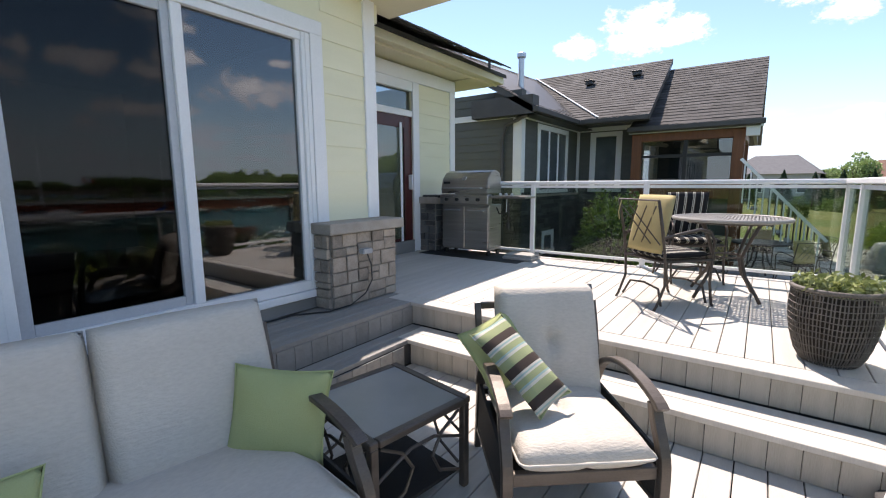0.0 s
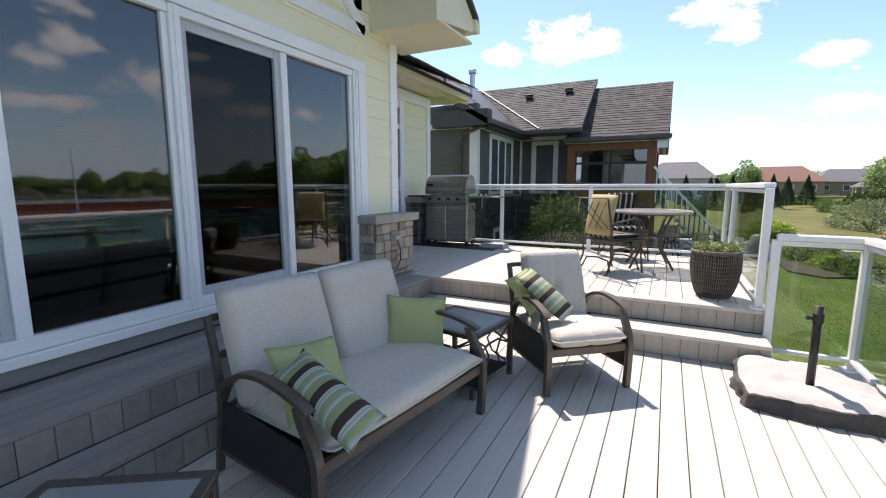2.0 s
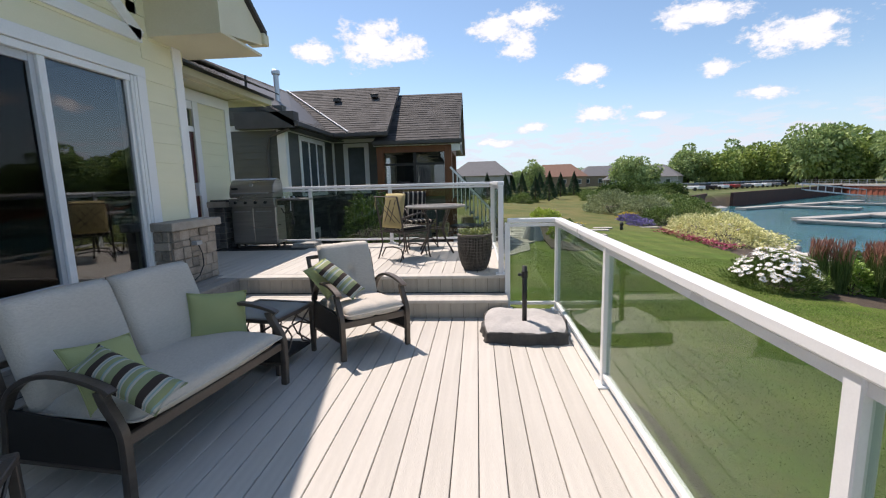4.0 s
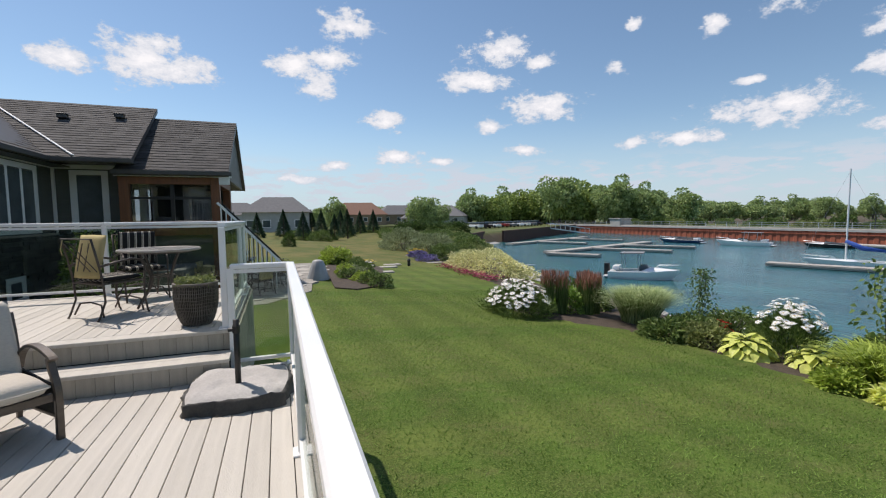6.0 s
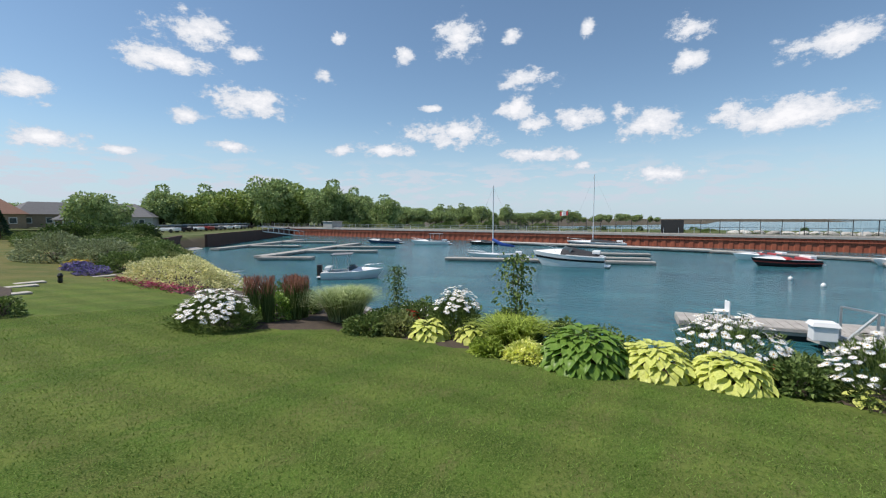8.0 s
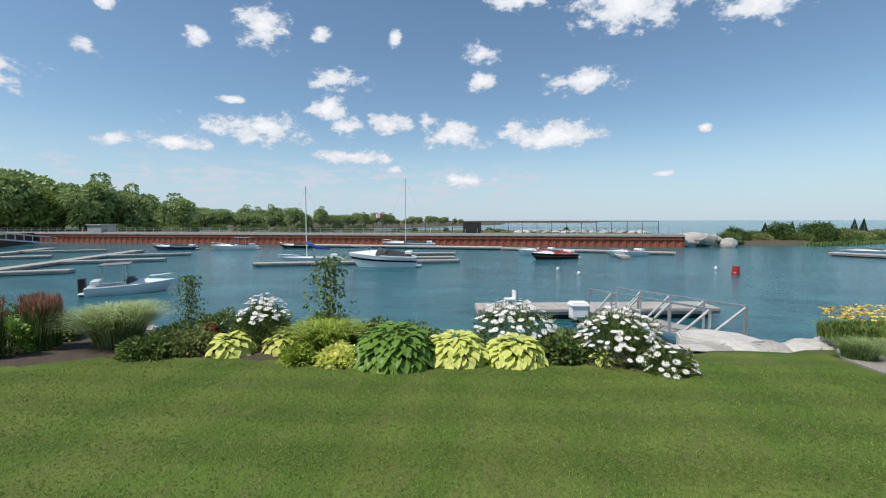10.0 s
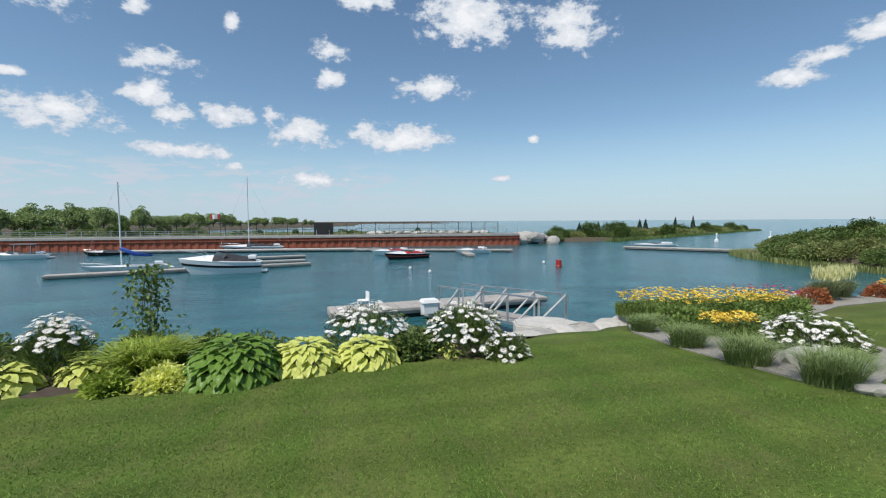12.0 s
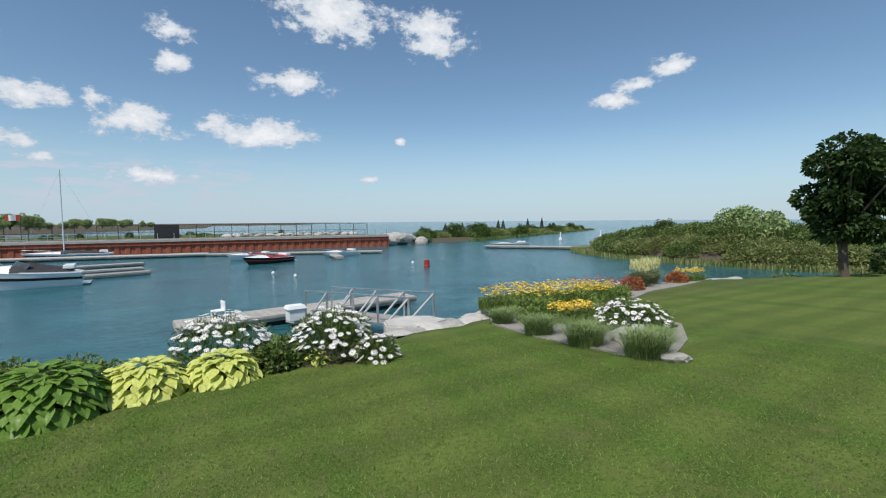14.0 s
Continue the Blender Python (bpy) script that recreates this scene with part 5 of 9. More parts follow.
def nlap(axis_, at, u0, u1, z0, z1, face):
    bm = bmesh.new()
    z = z0
    while z < z1 - 0.01:
        top = min(z + 0.17, z1)
        if axis_ == "x":
            slabp = [(at, z), (at + 0.02 * face, z), (at + 0.004 * face, top), (at, top)]
            ring = [[bm.verts.new((p, u, q)) for p, q in slabp] for u in (u0, u1)]
        else:
            slabp = [(at, z), (at + 0.02 * face, z), (at + 0.004 * face, top), (at, top)]
            ring = [[bm.verts.new((u, p, q)) for p, q in slabp] for u in (u0, u1)]
        for i in range(4):
            bm.faces.new((ring[0][i], ring[0][(i + 1) % 4], ring[1][(i + 1) % 4], ring[1][i]))
        bm.faces.new(ring[0][::-1]); bm.faces.new(ring[1])
        z = top
    bmesh.ops.recalc_face_normals(bm, faces=bm.faces)
    return part("lap_siding", bm, NSIDING, nb)


nwall("south_wall", -12.0, -2.52, 7.22, 7.42, -0.9, 3.3)
nwall("east_wall", -2.72, -2.52, 7.42, 10.9, -0.9, 2.85)
nwall("recess_wall", -2.52, -0.78, 10.82, 11.0, -0.9, 2.95)
nwall("porch_side_wall", -12.0, -2.72, 13.6, 13.8, -0.9, 2.9)
nwall("back_gable_wall", -12.2, -12.0, 7.22, 13.8, -0.9, 3.2)
nlap("y", 7.22, -9.0, -2.68, 1.0, 2.70, -1)
nlap("y", 7.22, -9.0, -3.2, 2.86, 3.3, -1)
nlap("x", -2.52, 7.36, 10.80, 1.02, 2.68, 1)
nlap("y", 10.82, -2.48, -0.80, 1.02, 2.68, -1)
for a in ((-9.0, -2.66, 7.185, 7.215, 2.71, 2.84), (-2.505, -2.475, 7.36, 10.8, 2.69, 2.80), (-2.47, -0.8, 10.775, 10.80, 2.69, 2.80)):
    part("frieze_board", B(*a), WHITE, nb, "white frieze board")
part("corner_board", B(-2.70, -2.49, 7.18, 7.36, 0.98, 2.70, 0.004), WHITE, nb, "white corner board")
part("corner_board", B(-2.50, -2.44, 10.72, 10.80, 0.98, 2.70, 0.004), WHITE, nb)


def nwindow(axis_, at, u0, u1, z0, z1, lights):
    w = part("window", B(0, 0.01, 0, 0.01, 0, 0.01), WHITE, nb)
    def put(nm, a0, a1, b0, b1, off0, off1, mat):
        if axis_ == "x":
            return part(nm, B(at + off0, at + off1, a0, a1, b0, b1, 0.003), mat, w)
        return part(nm, B(a0, a1, at - off1, at - off0, b0, b1, 0.003), mat, w)
    w.data.clear_geometry()
    bm = bmesh.new()
    if axis_ == "x":
        box(bm, at + 0.02, at + 0.045, u0, u1, z1 - 0.12, z1)
    else:
        box(bm, u0, u1, at - 0.045, at - 0.02, z1 - 0.12, z1)
    bm.to_mesh(w.data); bm.free()
    put("window_sill", u0 - 0.03, u1 + 0.03, z0, z0 + 0.09, 0.02, 0.06, WHITE)
    put("window_frame", u0, u0 + 0.11, z0 + 0.09, z1 - 0.12, 0.02, 0.045, WHITE)
    put("window_frame", u1 - 0.11, u1, z0 + 0.09, z1 - 0.12, 0.02, 0.045, WHITE)
    each = (u1 - u0 - 0.22) / lights
    for k in range(lights):
        a = u0 + 0.11 + k * each
        put("pane", a + 0.04, a + each - 0.04, z0 + 0.12, z1 - 0.15, 0.022, 0.028, DARKPANE)
        put("sash", a, a + 0.04, z0 + 0.09, z1 - 0.12, 0.02, 0.04, WHITE)
        put("sash", a + each - 0.04, a + each, z0 + 0.09, z1 - 0.12, 0.02, 0.04, WHITE)
        put("blind", a + 0.05, a + 0.05 + (each - 0.1) * 0.35, z0 + 0.13, z1 - 0.16, 0.0215, 0.0218, CREAM)


DARKPANE = material("dark reflective pane", (0.05, 0.065, 0.07), (0.09, 0.11, 0.115), 0.05, bump=0)
nwindow("x", -2.52, 8.02, 9.98, 1.05, 2.66, 3)
nwindow("y", 10.82, -2.14, -1.30, 1.05, 2.66, 1)
nwindow("x", -2.50, 8.35, 9.1, -0.45, 0.12, 1)
part("downpipe", tube(bmesh.new(), [(-0.86, 10.70, 2.70), (-0.80, 10.66, 2.45), (-0.76, 10.66, 1.0), (-0.76, 10.66, -0.6)], 0.04, 8), DARKFASCIA, nb)
part("downpipe", tube(bmesh.new(), [(-2.30, 7.05, 2.72), (-2.85, 7.12, 2.55), (-2.95, 7.14, 2.2), (-2.95, 7.14, -0.6)], 0.04, 8), DARKFASCIA, nb)

# porch: cedar posts, dark knee wall, glass, rail and stairs
for x, y in ((-0.78, 10.2), (1.33, 10.2), (1.33, 13.0), (0.35, 10.2)):
    if x != 0.35:
        part("porch_post", B(x - 0.11, x + 0.11, y - 0.11, y + 0.11, -0.6, 2.45, 0.01), CEDAR, nb, "stained cedar porch post")
part("porch_beam", B(-0.9, 1.46, 10.10, 10.30, 2.28, 2.47, 0.01), CEDAR, nb)
part("porch_beam", B(1.22, 1.44, 10.30, 13.1, 2.28, 2.47, 0.01), CEDAR, nb)
part("porch_fascia", B(-0.95, 1.75, 9.98, 10.04, 2.47, 2.60), WHITE, nb)
part("porch_floor", B(-0.9, 1.44, 10.1, 13.1, 0.92, 1.02), CEDAR, nb)
part("porch_knee_wall", B(-0.67, 1.22, 10.16, 10.24, 1.02, 1.3), CEDAR, nb)
part("porch_inner_wall", B(-0.9, 1.44, 13.1, 13.2, 0.9, 2.8), NSIDING, nb)
part("porch_lattice", B(-0.67, 1.22, 10.3, 10.34, -0.7, 0.92), NSIDING, nb)
for a, b in ((-0.66, 0.24), (0.34, 1.21)):
    part("porch_glass", B(a, b, 10.19, 10.20, 1.30, 1.88), WINDOWGLASS, nb)
    part("porch_glass", B(a, b, 10.19, 10.20, 1.96, 2.27), WINDOWGLASS, nb)
part("porch_mullion", B(0.25, 0.33, 10.16, 10.24, 1.3, 2.28), BLACKMETAL, nb)
part("porch_transom", B(-0.66, 1.21, 10.17, 10.23, 1.885, 1.955), BLACKMETAL, nb)
part("patio_window", B(-0.5, 0.2, 13.07, 13.095, 1.1, 2.3), DARKPANE, nb)
part("porch_curtain", B(-0.55, -0.35, 10.5, 10.53, 1.05, 2.2), CREAM, nb)
bm = bmesh.new()
for k in range(9):
    box(bm, 1.5 + 0.16 * k, 1.62 + 0.16 * k, 9.6, 10.5, 0.88 - 0.17 * k, 0.92 - 0.17 * k)
part("porch_stair", bm, DARKFASCIA, nb)
for y in (9.6, 10.5):
    handrail = part("stair_rail", beam(bmesh.new(), (1.42, y, 1.78), (2.95, y, 0.12), 0.05, 0.06), ALU if y == 9.6 else BLACKMETAL, nb)
    for k in range(12):
        x = 1.5 + 0.12 * k
        part("baluster", beam(bmesh.new(), (x, y, 1.65 - 1.085 * (x - 1.5)), (x, y, 0.85 - 1.085 * (x - 1.5)), 0.028, 0.028), ALU if y == 9.6 else BLACKMETAL, handrail)

# roofs: course upon course of shingles
def shingled(name, a, b, c, d, courses, parent, seedy=1):
    """A roof plane from eave a-b to ridge d-c, laid in overlapping courses of separate tabs."""
    rnd = random.Random(seedy)
    a, b, c, d = map(Vector, (a, b, c, d))
    bm = bmesh.new()
    nrm = (b - a).cross(d - a).normalized()
    if nrm.z < 0:
        nrm = -nrm
    def pt(u, v):
        return (a.lerp(b, u)).lerp(d.lerp(c, u), v)
    for r in range(courses):
        v0, v1 = r / courses, min(1, (r + 1.15) / courses)
        length = (pt(1, v0) - pt(0, v0)).length
        tabs = max(1, int(length / 0.30))
        off = rnd.random()
        cuts = [0] + [(k + off) / tabs for k in range(tabs)] + [1]
        for u0, u1 in zip(cuts, cuts[1:]):
            if u1 - u0 < 1e-3 or u1 > 1:
                continue
            t0 = 0.012 + rnd.random() * 0.008
            drop = (rnd.random() - 0.5) * 0.1 / courses
            q = [pt(u0, max(0, v0 + drop)), pt(u1, max(0, v0 + drop)), pt(u1, v1), pt(u0, v1)]
            hi = [bm.verts.new(q[0] + nrm * t0), bm.verts.new(q[1] + nrm * t0), bm.verts.new(q[2] + nrm * 0.003), bm.verts.new(q[3] + nrm * 0.003)]
            lo = [bm.verts.new(q[0]), bm.verts.new(q[1])]
            bm.faces.new(hi); bm.faces.new((lo[0], lo[1], hi[1], hi[0]))
    return part(name, bm, SHINGLE, parent, kind="stuff")


def roof_plane(name, a, b, c, d, courses, parent, thick=0.14, seedy=1):
    bm = bmesh.new()
    slab(bm, [a, b, c, d], thick)
    base_ = part(name, bm, DARKFASCIA, parent)
    shingled("shingle", a, b, c, d, courses, base_, seedy)
    return base_


roof_plane("roof_plane", (-6.0, 9.55, 2.86), (-0.42, 9.55, 2.86), (-0.62, 13.4, 4.93), (-6.0, 13.4, 4.93), 24, nb, seedy=3)
roof_plane("roof_plane", (-0.92, 9.88, 2.62), (1.70, 9.88, 2.62), (1.71, 13.1, 4.56), (-0.70, 13.1, 4.56), 22, nb, seedy=4)
roof_plane("roof_plane", (1.70, 16.3, 2.62), (-5.0, 16.3, 2.62), (-5.0, 13.15, 4.56), (1.71, 13.15, 4.56), 6, nb, seedy=5)
roof_plane("roof_plane", (-2.10, 6.9, 2.86), (-2.10, 9.9, 2.86), (-5.0, 13.4, 4.93), (-5.6, 6.9, 4.93), 24, nb, seedy=6)
part("valley_flashing", beam(bmesh.new(), (-1.60, 9.55, 2.90), (-5.0, 13.4, 4.98), 0.05, 0.02), WHITE, nb)
for a, b in (((-2.06, 6.88, 2.80), (-2.06, 9.6, 2.80)), ((-2.06, 9.50, 2.80), (-0.40, 9.50, 2.80)), ((-0.95, 9.83, 2.56), (1.78, 9.83, 2.56))):
    part("gutter", beam(bmesh.new(), a, b, 0.10, 0.11, 0.01), DARKFASCIA, nb)
part("soffit", B(-2.55, -2.10, 6.92, 10.8, 2.72, 2.745), DARKFASCIA, nb)
part("soffit", B(-2.1, -0.5, 9.56, 10.8, 2.80, 2.82), DARKFASCIA, nb)
part("eave_box", B(-3.6, -2.12, 6.90, 7.20, 2.72, 3.10), DARKFASCIA, nb)
bm = bmesh.new()
vs = [(1.52, 10.0, 2.5), (1.52, 16.2, 2.5), (1.52, 13.1, 4.4)]
f_ = [bm.verts.new(v) for v in vs]; g_ = [bm.verts.new((v[0] + 0.08, v[1], v[2])) for v in vs]
bm.faces.new(f_); bm.faces.new(g_[::-1])
for k in range(3):
    bm.faces.new((f_[k], g_[k], g_[(k + 1) % 3], f_[(k + 1) % 3]))
part("gable_wall", bm, NSIDING, nb)
part("porch_corner_trim", B(1.45, 1.70, 9.92, 10.06, 2.28, 2.56), WHITE, nb)
for x, y, z in ((-2.62, 12.0, 4.20), (-1.35, 12.25, 4.34)):
    v = part("roof_vent", B(x - 0.11, x + 0.11, y - 0.12, y + 0.10, z, z + 0.10, 0.02), DARKFASCIA, nb, "square dark roof vent")
    part("vent_cap", B(x - 0.13, x + 0.13, y - 0.14, y + 0.12, z + 0.10, z + 0.125, 0.005), DARKFASCIA, v)
flue = part("flue_pipe", tube(bmesh.new(), [(-3.42, 9.0, 3.6), (-3.42, 9.0, 4.45)], 0.075, 14), GALV, nb, "galvanised flue pipe")
part("flue_cap", lathe(bmesh.new(), [(0.10, 4.45), (0.115, 4.47), (0.115, 4.56), (0.09, 4.58)], 14, (-3.42, 9.0)), GALV, flue)
part("plumbing_vent", tube(bmesh.new(), [(-3.9, 8.2, 3.9), (-3.9, 8.2, 4.28)], 0.035, 8), BLACKMETAL, nb)
# own roof continues beyond the eave
shingled("shingle", (-1.22, 1.0, 2.90), (-1.22, 4.16, 2.90), (-3.9, 4.16, 4.0), (-3.9, 1.0, 4.0), 16, eave, 9)
# dark stone courses of the neighbour's basement wall
bm = bmesh.new()
rs = random.Random(5)
for axis_, fixed, u0, u1 in (("x", -2.50, 7.2, 10.8), ("y", 7.20, -9.0, -2.5), ("y", 10.80, -2.5, -0.8)):
    z = -0.8
    while z < 0.98:
        h = rs.choice((0.06, 0.09, 0.12))
        u = u0
        while u < u1:
            w = min(0.16 + rs.random() * 0.3, u1 - u)
            pr = 0.012 + rs.random() * 0.025
            if not (axis_ == "x" and 8.3 < u + w / 2 < 9.15 and -0.5 < z < 0.15):
                if axis_ == "x":
                    box(bm, fixed - 0.02, fixed + pr, u + 0.005, u + w - 0.005, z + 0.004, z + h - 0.004)
                else:
                    box(bm, u + 0.005, u + w - 0.005, fixed - pr, fixed + 0.02, z + 0.004, z + h - 0.004)
            u += w
        z += h
part("ledge_stone", bm, NSTONE, nb, kind="stuff")
part("stone_cap", B(-2.56, -2.42, 7.16, 10.78, 0.98, 1.03, 0.005), CAPSTONE, nb)

# ---- harbour: sheet-pile wall, promenade, fence ----
def rock_mesh(seedy, flat=0.7):
    rnd = random.Random(seedy)
    bm = bmesh.new()
    bmesh.ops.create_icosphere(bm, subdivisions=2, radius=1.0)
    for v in bm.verts:
        c = v.co.normalized()
        f = 1 + 0.22 * noise.noise(c * 1.3 + Vector((seedy, 0, 0))) + 0.08 * noise.noise(c * 3.5 + Vector((0, seedy, 0)))
        q = Vector((round(c.x * 2.2) / 2.2, round(c.y * 2.2) / 2.2, round(c.z * 2.2) / 2.2))
        v.co = (c * 0.62 + q * 0.38) * f
        v.co.z *= flat
    me = bpy.data.meshes.new("rock")
    bm.to_mesh(me); bm.free()
    me.materials.append(ROCK)
    return me


ROCKS = [rock_mesh(k) for k in range(6)]


def rock(x, y, z, sx, sy, sz, turn, k, label="pale limestone shore rock", group="rocks along the shore"):
    ob = tagged(new("shore_rock", ROCKS[k % 6]), label, "rock", group)
    ob.matrix_basis = pose(x, y, z, random.Random(k * 7 + 1).uniform(-12, 12), random.Random(k * 5 + 2).uniform(-12, 12), turn) @ Matrix.Diagonal((sx, sy, sz, 1))
    return ob


SW = 76.0
seawall = thing("seawall", (0, 0, 0), "long rusty red sheet-pile sea wall with a concrete cap", "sea wall", kind="structure")
bm = bmesh.new()
y = -29.0
pts = []
while y < 104:
    pts += [(SW, y), (SW, y + 0.45), (SW + 0.09, y + 0.6), (SW + 0.09, y + 1.05)]
    y += 1.2
lo = [bm.verts.new((x_, y_, -4.2)) for x_, y_ in pts]; hi = [bm.verts.new((x_, y_, -1.28)) for x_, y_ in pts]
for k in range(len(pts) - 1):
    bm.faces.new((lo[k], lo[k + 1], hi[k + 1], hi[k]))
part("sheet_piling", bm, SHEET, seawall)
part("wall_waler", B(SW - 0.12, SW, -29, 104, -1.75, -1.6), SHEET, seawall)
part("concrete_cap", B(SW - 0.15, SW + 1.1, -29.2, 104, -1.28, -1.0), CONCRETE, seawall)
part("sheet_end", B(SW, SW + 14, -29.2, -28.9, -4.2, -1.28), SHEET, seawall)
part("promenade", B(SW + 1.1, SW + 7.5, -29, 104, -1.2, -1.04), CONCRETE, seawall, "pale concrete promenade")
part("kerb_beam", B(SW + 0.1, SW + 0.16, -29, 104, -1.0, -0.82), DOCK, seawall)
rail_ = thing("promenade_rail", (0, 0, 0), "long low metal railing on the sea wall", "railing", kind="structure")
bm = bmesh.new(); bm2 = bmesh.new()
y = -29.0
while y < 104:
    beam(bm, (SW + 0.6, y, -1.0), (SW + 0.6, y, -0.05), 0.07, 0.07)
    y += 2.0
for z in (-0.05, -0.4, -0.7):
    beam(bm2, (SW + 0.6, 14, z), (SW + 0.6, 104, z), 0.05, 0.05)
part("rail_posts", bm, GALV, rail_, kind="stuff"); part("rail_bars", bm2, GALV, rail_, kind="stuff")
fence = thing("chain_fence", (0, 0, 0), "tall dark chain-link fence along the spit", "fence", kind="structure")
bm = bmesh.new(); bm2 = bmesh.new(); bm3 = bmesh.new()
y = -28.0
while y < 36:
    beam(bm, (SW + 9, y, -1.2), (SW + 9, y, 1.05), 0.09, 0.09)
    y += 2.6
for z in (1.05, -0.1, -1.1):
    beam(bm2, (SW + 9, -28, z), (SW + 9, 36, z), 0.05, 0.05)
y = -28.0
while y < 36:
    beam(bm3, (SW + 9, y, -1.15), (SW + 9, y, 1.05), 0.012, 0.012)
    y += 0.32
part("fence_posts", bm, BLACKMETAL, fence, kind="stuff"); part("fence_rails", bm2, BLACKMETAL, fence, kind="stuff"); part("fence_mesh", bm3, BLACKMETAL, fence, kind="stuff")
part("fence_screen", B(SW + 8.93, SW + 8.96, 3.0, 6.4, -1.1, 1.05), BLACKMETAL, fence, "dark privacy screen panel")
# north basin wall, ramp and gangway
GREENWALL = material("dark sheet piling", (0.06, 0.028, 0.02), (0.11, 0.05, 0.035), 0.8, scale=0.8, fine=6, bump=0.2)
basin = thing("basin_wall", (0, 0, 0), "dark brown sheet-pile wall at the head of the harbour", "sea wall", kind="structure")
part("pile_face", beam(bmesh.new(), (18.5, 53.1, -2.3), (28.6, 52.9, -2.3), 0.4, 2.6), GREENWALL, basin)
part("pile_face", beam(bmesh.new(), (28.7, 53.1, -2.3), (33.5, 59.5, -2.3), 0.4, 2.6), GREENWALL, basin)
part("pile_face", beam(bmesh.new(), (37.5, 60.5, -2.3), (76, 92.0, -2.3), 0.4, 2.6), GREENWALL, basin)
ramp = thing("boat_ramp", (0, 0, 0), "pale concrete boat ramp running into the water", "ramp", kind="structure")
bm = bmesh.new(); slab(bm, [(33.0, 55.0, -3.1), (36.5, 57.6, -3.1), (31, 66.5, -1.0), (28, 64.0, -1.0)], 0.3)
part("ramp_slab", bm, CONCRETE, ramp)
gang2 = thing("gangway", (0, 0, 0), "grey aluminium gangway down to the far docks", "gangway")
for off in (0, 1.6):
    bm = bmesh.new()
    beam(bm, (58, 77 + off, -0.2), (66, 74 + off, -1.5), 0.1, 0.1); beam(bm, (58, 77 + off, -1.3), (66, 74 + off, -2.5), 0.12, 0.15)
    for k in range(9):
        t = k / 8
        beam(bm, (58 + 8 * t, 77 - 3 * t + off, -1.3 - 1.2 * t), (58 + 8 * t, 77 - 3 * t + off, -0.2 - 1.3 * t), 0.06, 0.06)
    part("truss", bm, GALV, gang2)
hut = thing("pump_hut", (77.5, 77.5, -1.05), "small pale block hut on the sea wall", "hut")
part("hut_wall", B(-1.6, 1.6, -1.6, 1.6, 0, 1.5, 0.05), CONCRETE, hut); part("hut_roof", B(-1.8, 1.8, -1.8, 1.8, 1.5, 1.68, 0.03), CONCRETE, hut)


# ---- floating docks ----
def dock(name, p, q, width, label="weathered grey floating dock", planks=True, top=-2.45):
    p, q = Vector((*p, 0)), Vector((*q, 0))
    L = (q - p).length
    d = (q - p).normalized()
    a = math.degrees(math.atan2(d.y, d.x))
    t = thing(name, pose(p.x, p.y, top, 0, 0, a), label, "dock")
    part("dock_frame", B(0, L, -width / 2, width / 2, -0.26, -0.06), DOCK, t)
    part("float_tank", B(0.3, L - 0.3, -width / 2 + 0.12, width / 2 - 0.12, -0.55, -0.26), BLACKMETAL, t)
    n = int(L / 0.32)
    bm = bmesh.new()
    for k in range(n):
        box(bm, L * k / n + 0.012, L * (k + 1) / n - 0.012, -width / 2 - 0.03, width / 2 + 0.03, -0.055, 0.0)
    part("dock_planks", bm, DOCK, t, kind="stuff")
    part("rub_rail", B(0, L, -width / 2 - 0.06, -width / 2 - 0.03, -0.12, -0.02), DOCK, t)
    return t


near_dock = dock("floating_dock", (22.3, -1.75), (24.3, -12.0), 1.5, "near grey timber floating dock")
near_dock2 = dock("floating_dock", (20.9, -6.2), (21.9, -7.9), 2.2, "grey timber dock landing by the gangway")
dock("floating_dock", (40.3, 20.6), (43.4, 12.0), 1.2, "long grey floating dock with moored boats", top=-2.6)
dock("floating_dock", (43.5, 12.0), (46.8, 2.2), 1.0, "long grey floating dock with moored boats", top=-2.6)
dock("floating_dock", (47.6, 12.6), (50.6, 3.2), 1.0, "long grey floating dock with moored boats", top=-2.6)
dock("floating_dock", (53.0, 14.5), (56.4, 4.0), 1.2, "long grey floating dock with moored boats", top=-2.6)
dock("floating_dock", (69.5, 33.0), (66.5, -1.5), 2.2, "wide grey floating dock along the wall", top=-2.5)
dock("floating_dock", (66.0, -1.5), (59.8, -22.5), 1.2, "wide grey floating dock along the wall", top=-2.55)
dock("floating_dock", (62.0, -15.5), (53.2, -15.2), 1.0, top=-2.6)
dock("floating_dock", (30.2, 36.8), (33.2, 32.2), 1.3, "grey floating dock finger", top=-2.6)
dock("floating_dock", (31.0, 38.0), (54.2, 46.5), 1.4, "grey floating main dock", top=-2.6)
dock("floating_dock", (39.0, 40.5), (43.8, 33.0), 1.1, "grey floating dock finger", top=-2.6)
dock("floating_dock", (46.5, 43.0), (51.0, 36.0), 1.1, "grey floating dock finger", top=-2.6)
dock("floating_dock", (34.5, 53.0), (57.0, 64.0), 1.4, "grey floating dock near the ramp", top=-2.6)
dock("floating_dock", (41.0, 56.0), (45.0, 49.0), 1.0, "grey floating dock finger", top=-2.6)
dock("floating_dock", (50.0, 60.5), (55.0, 52.5), 1.0, "grey floating dock finger", top=-2.6)
dock("floating_dock", (61.6, -40.1), (49.3, -51.5), 1.6, "far grey floating dock with a white boat", top=-2.5)
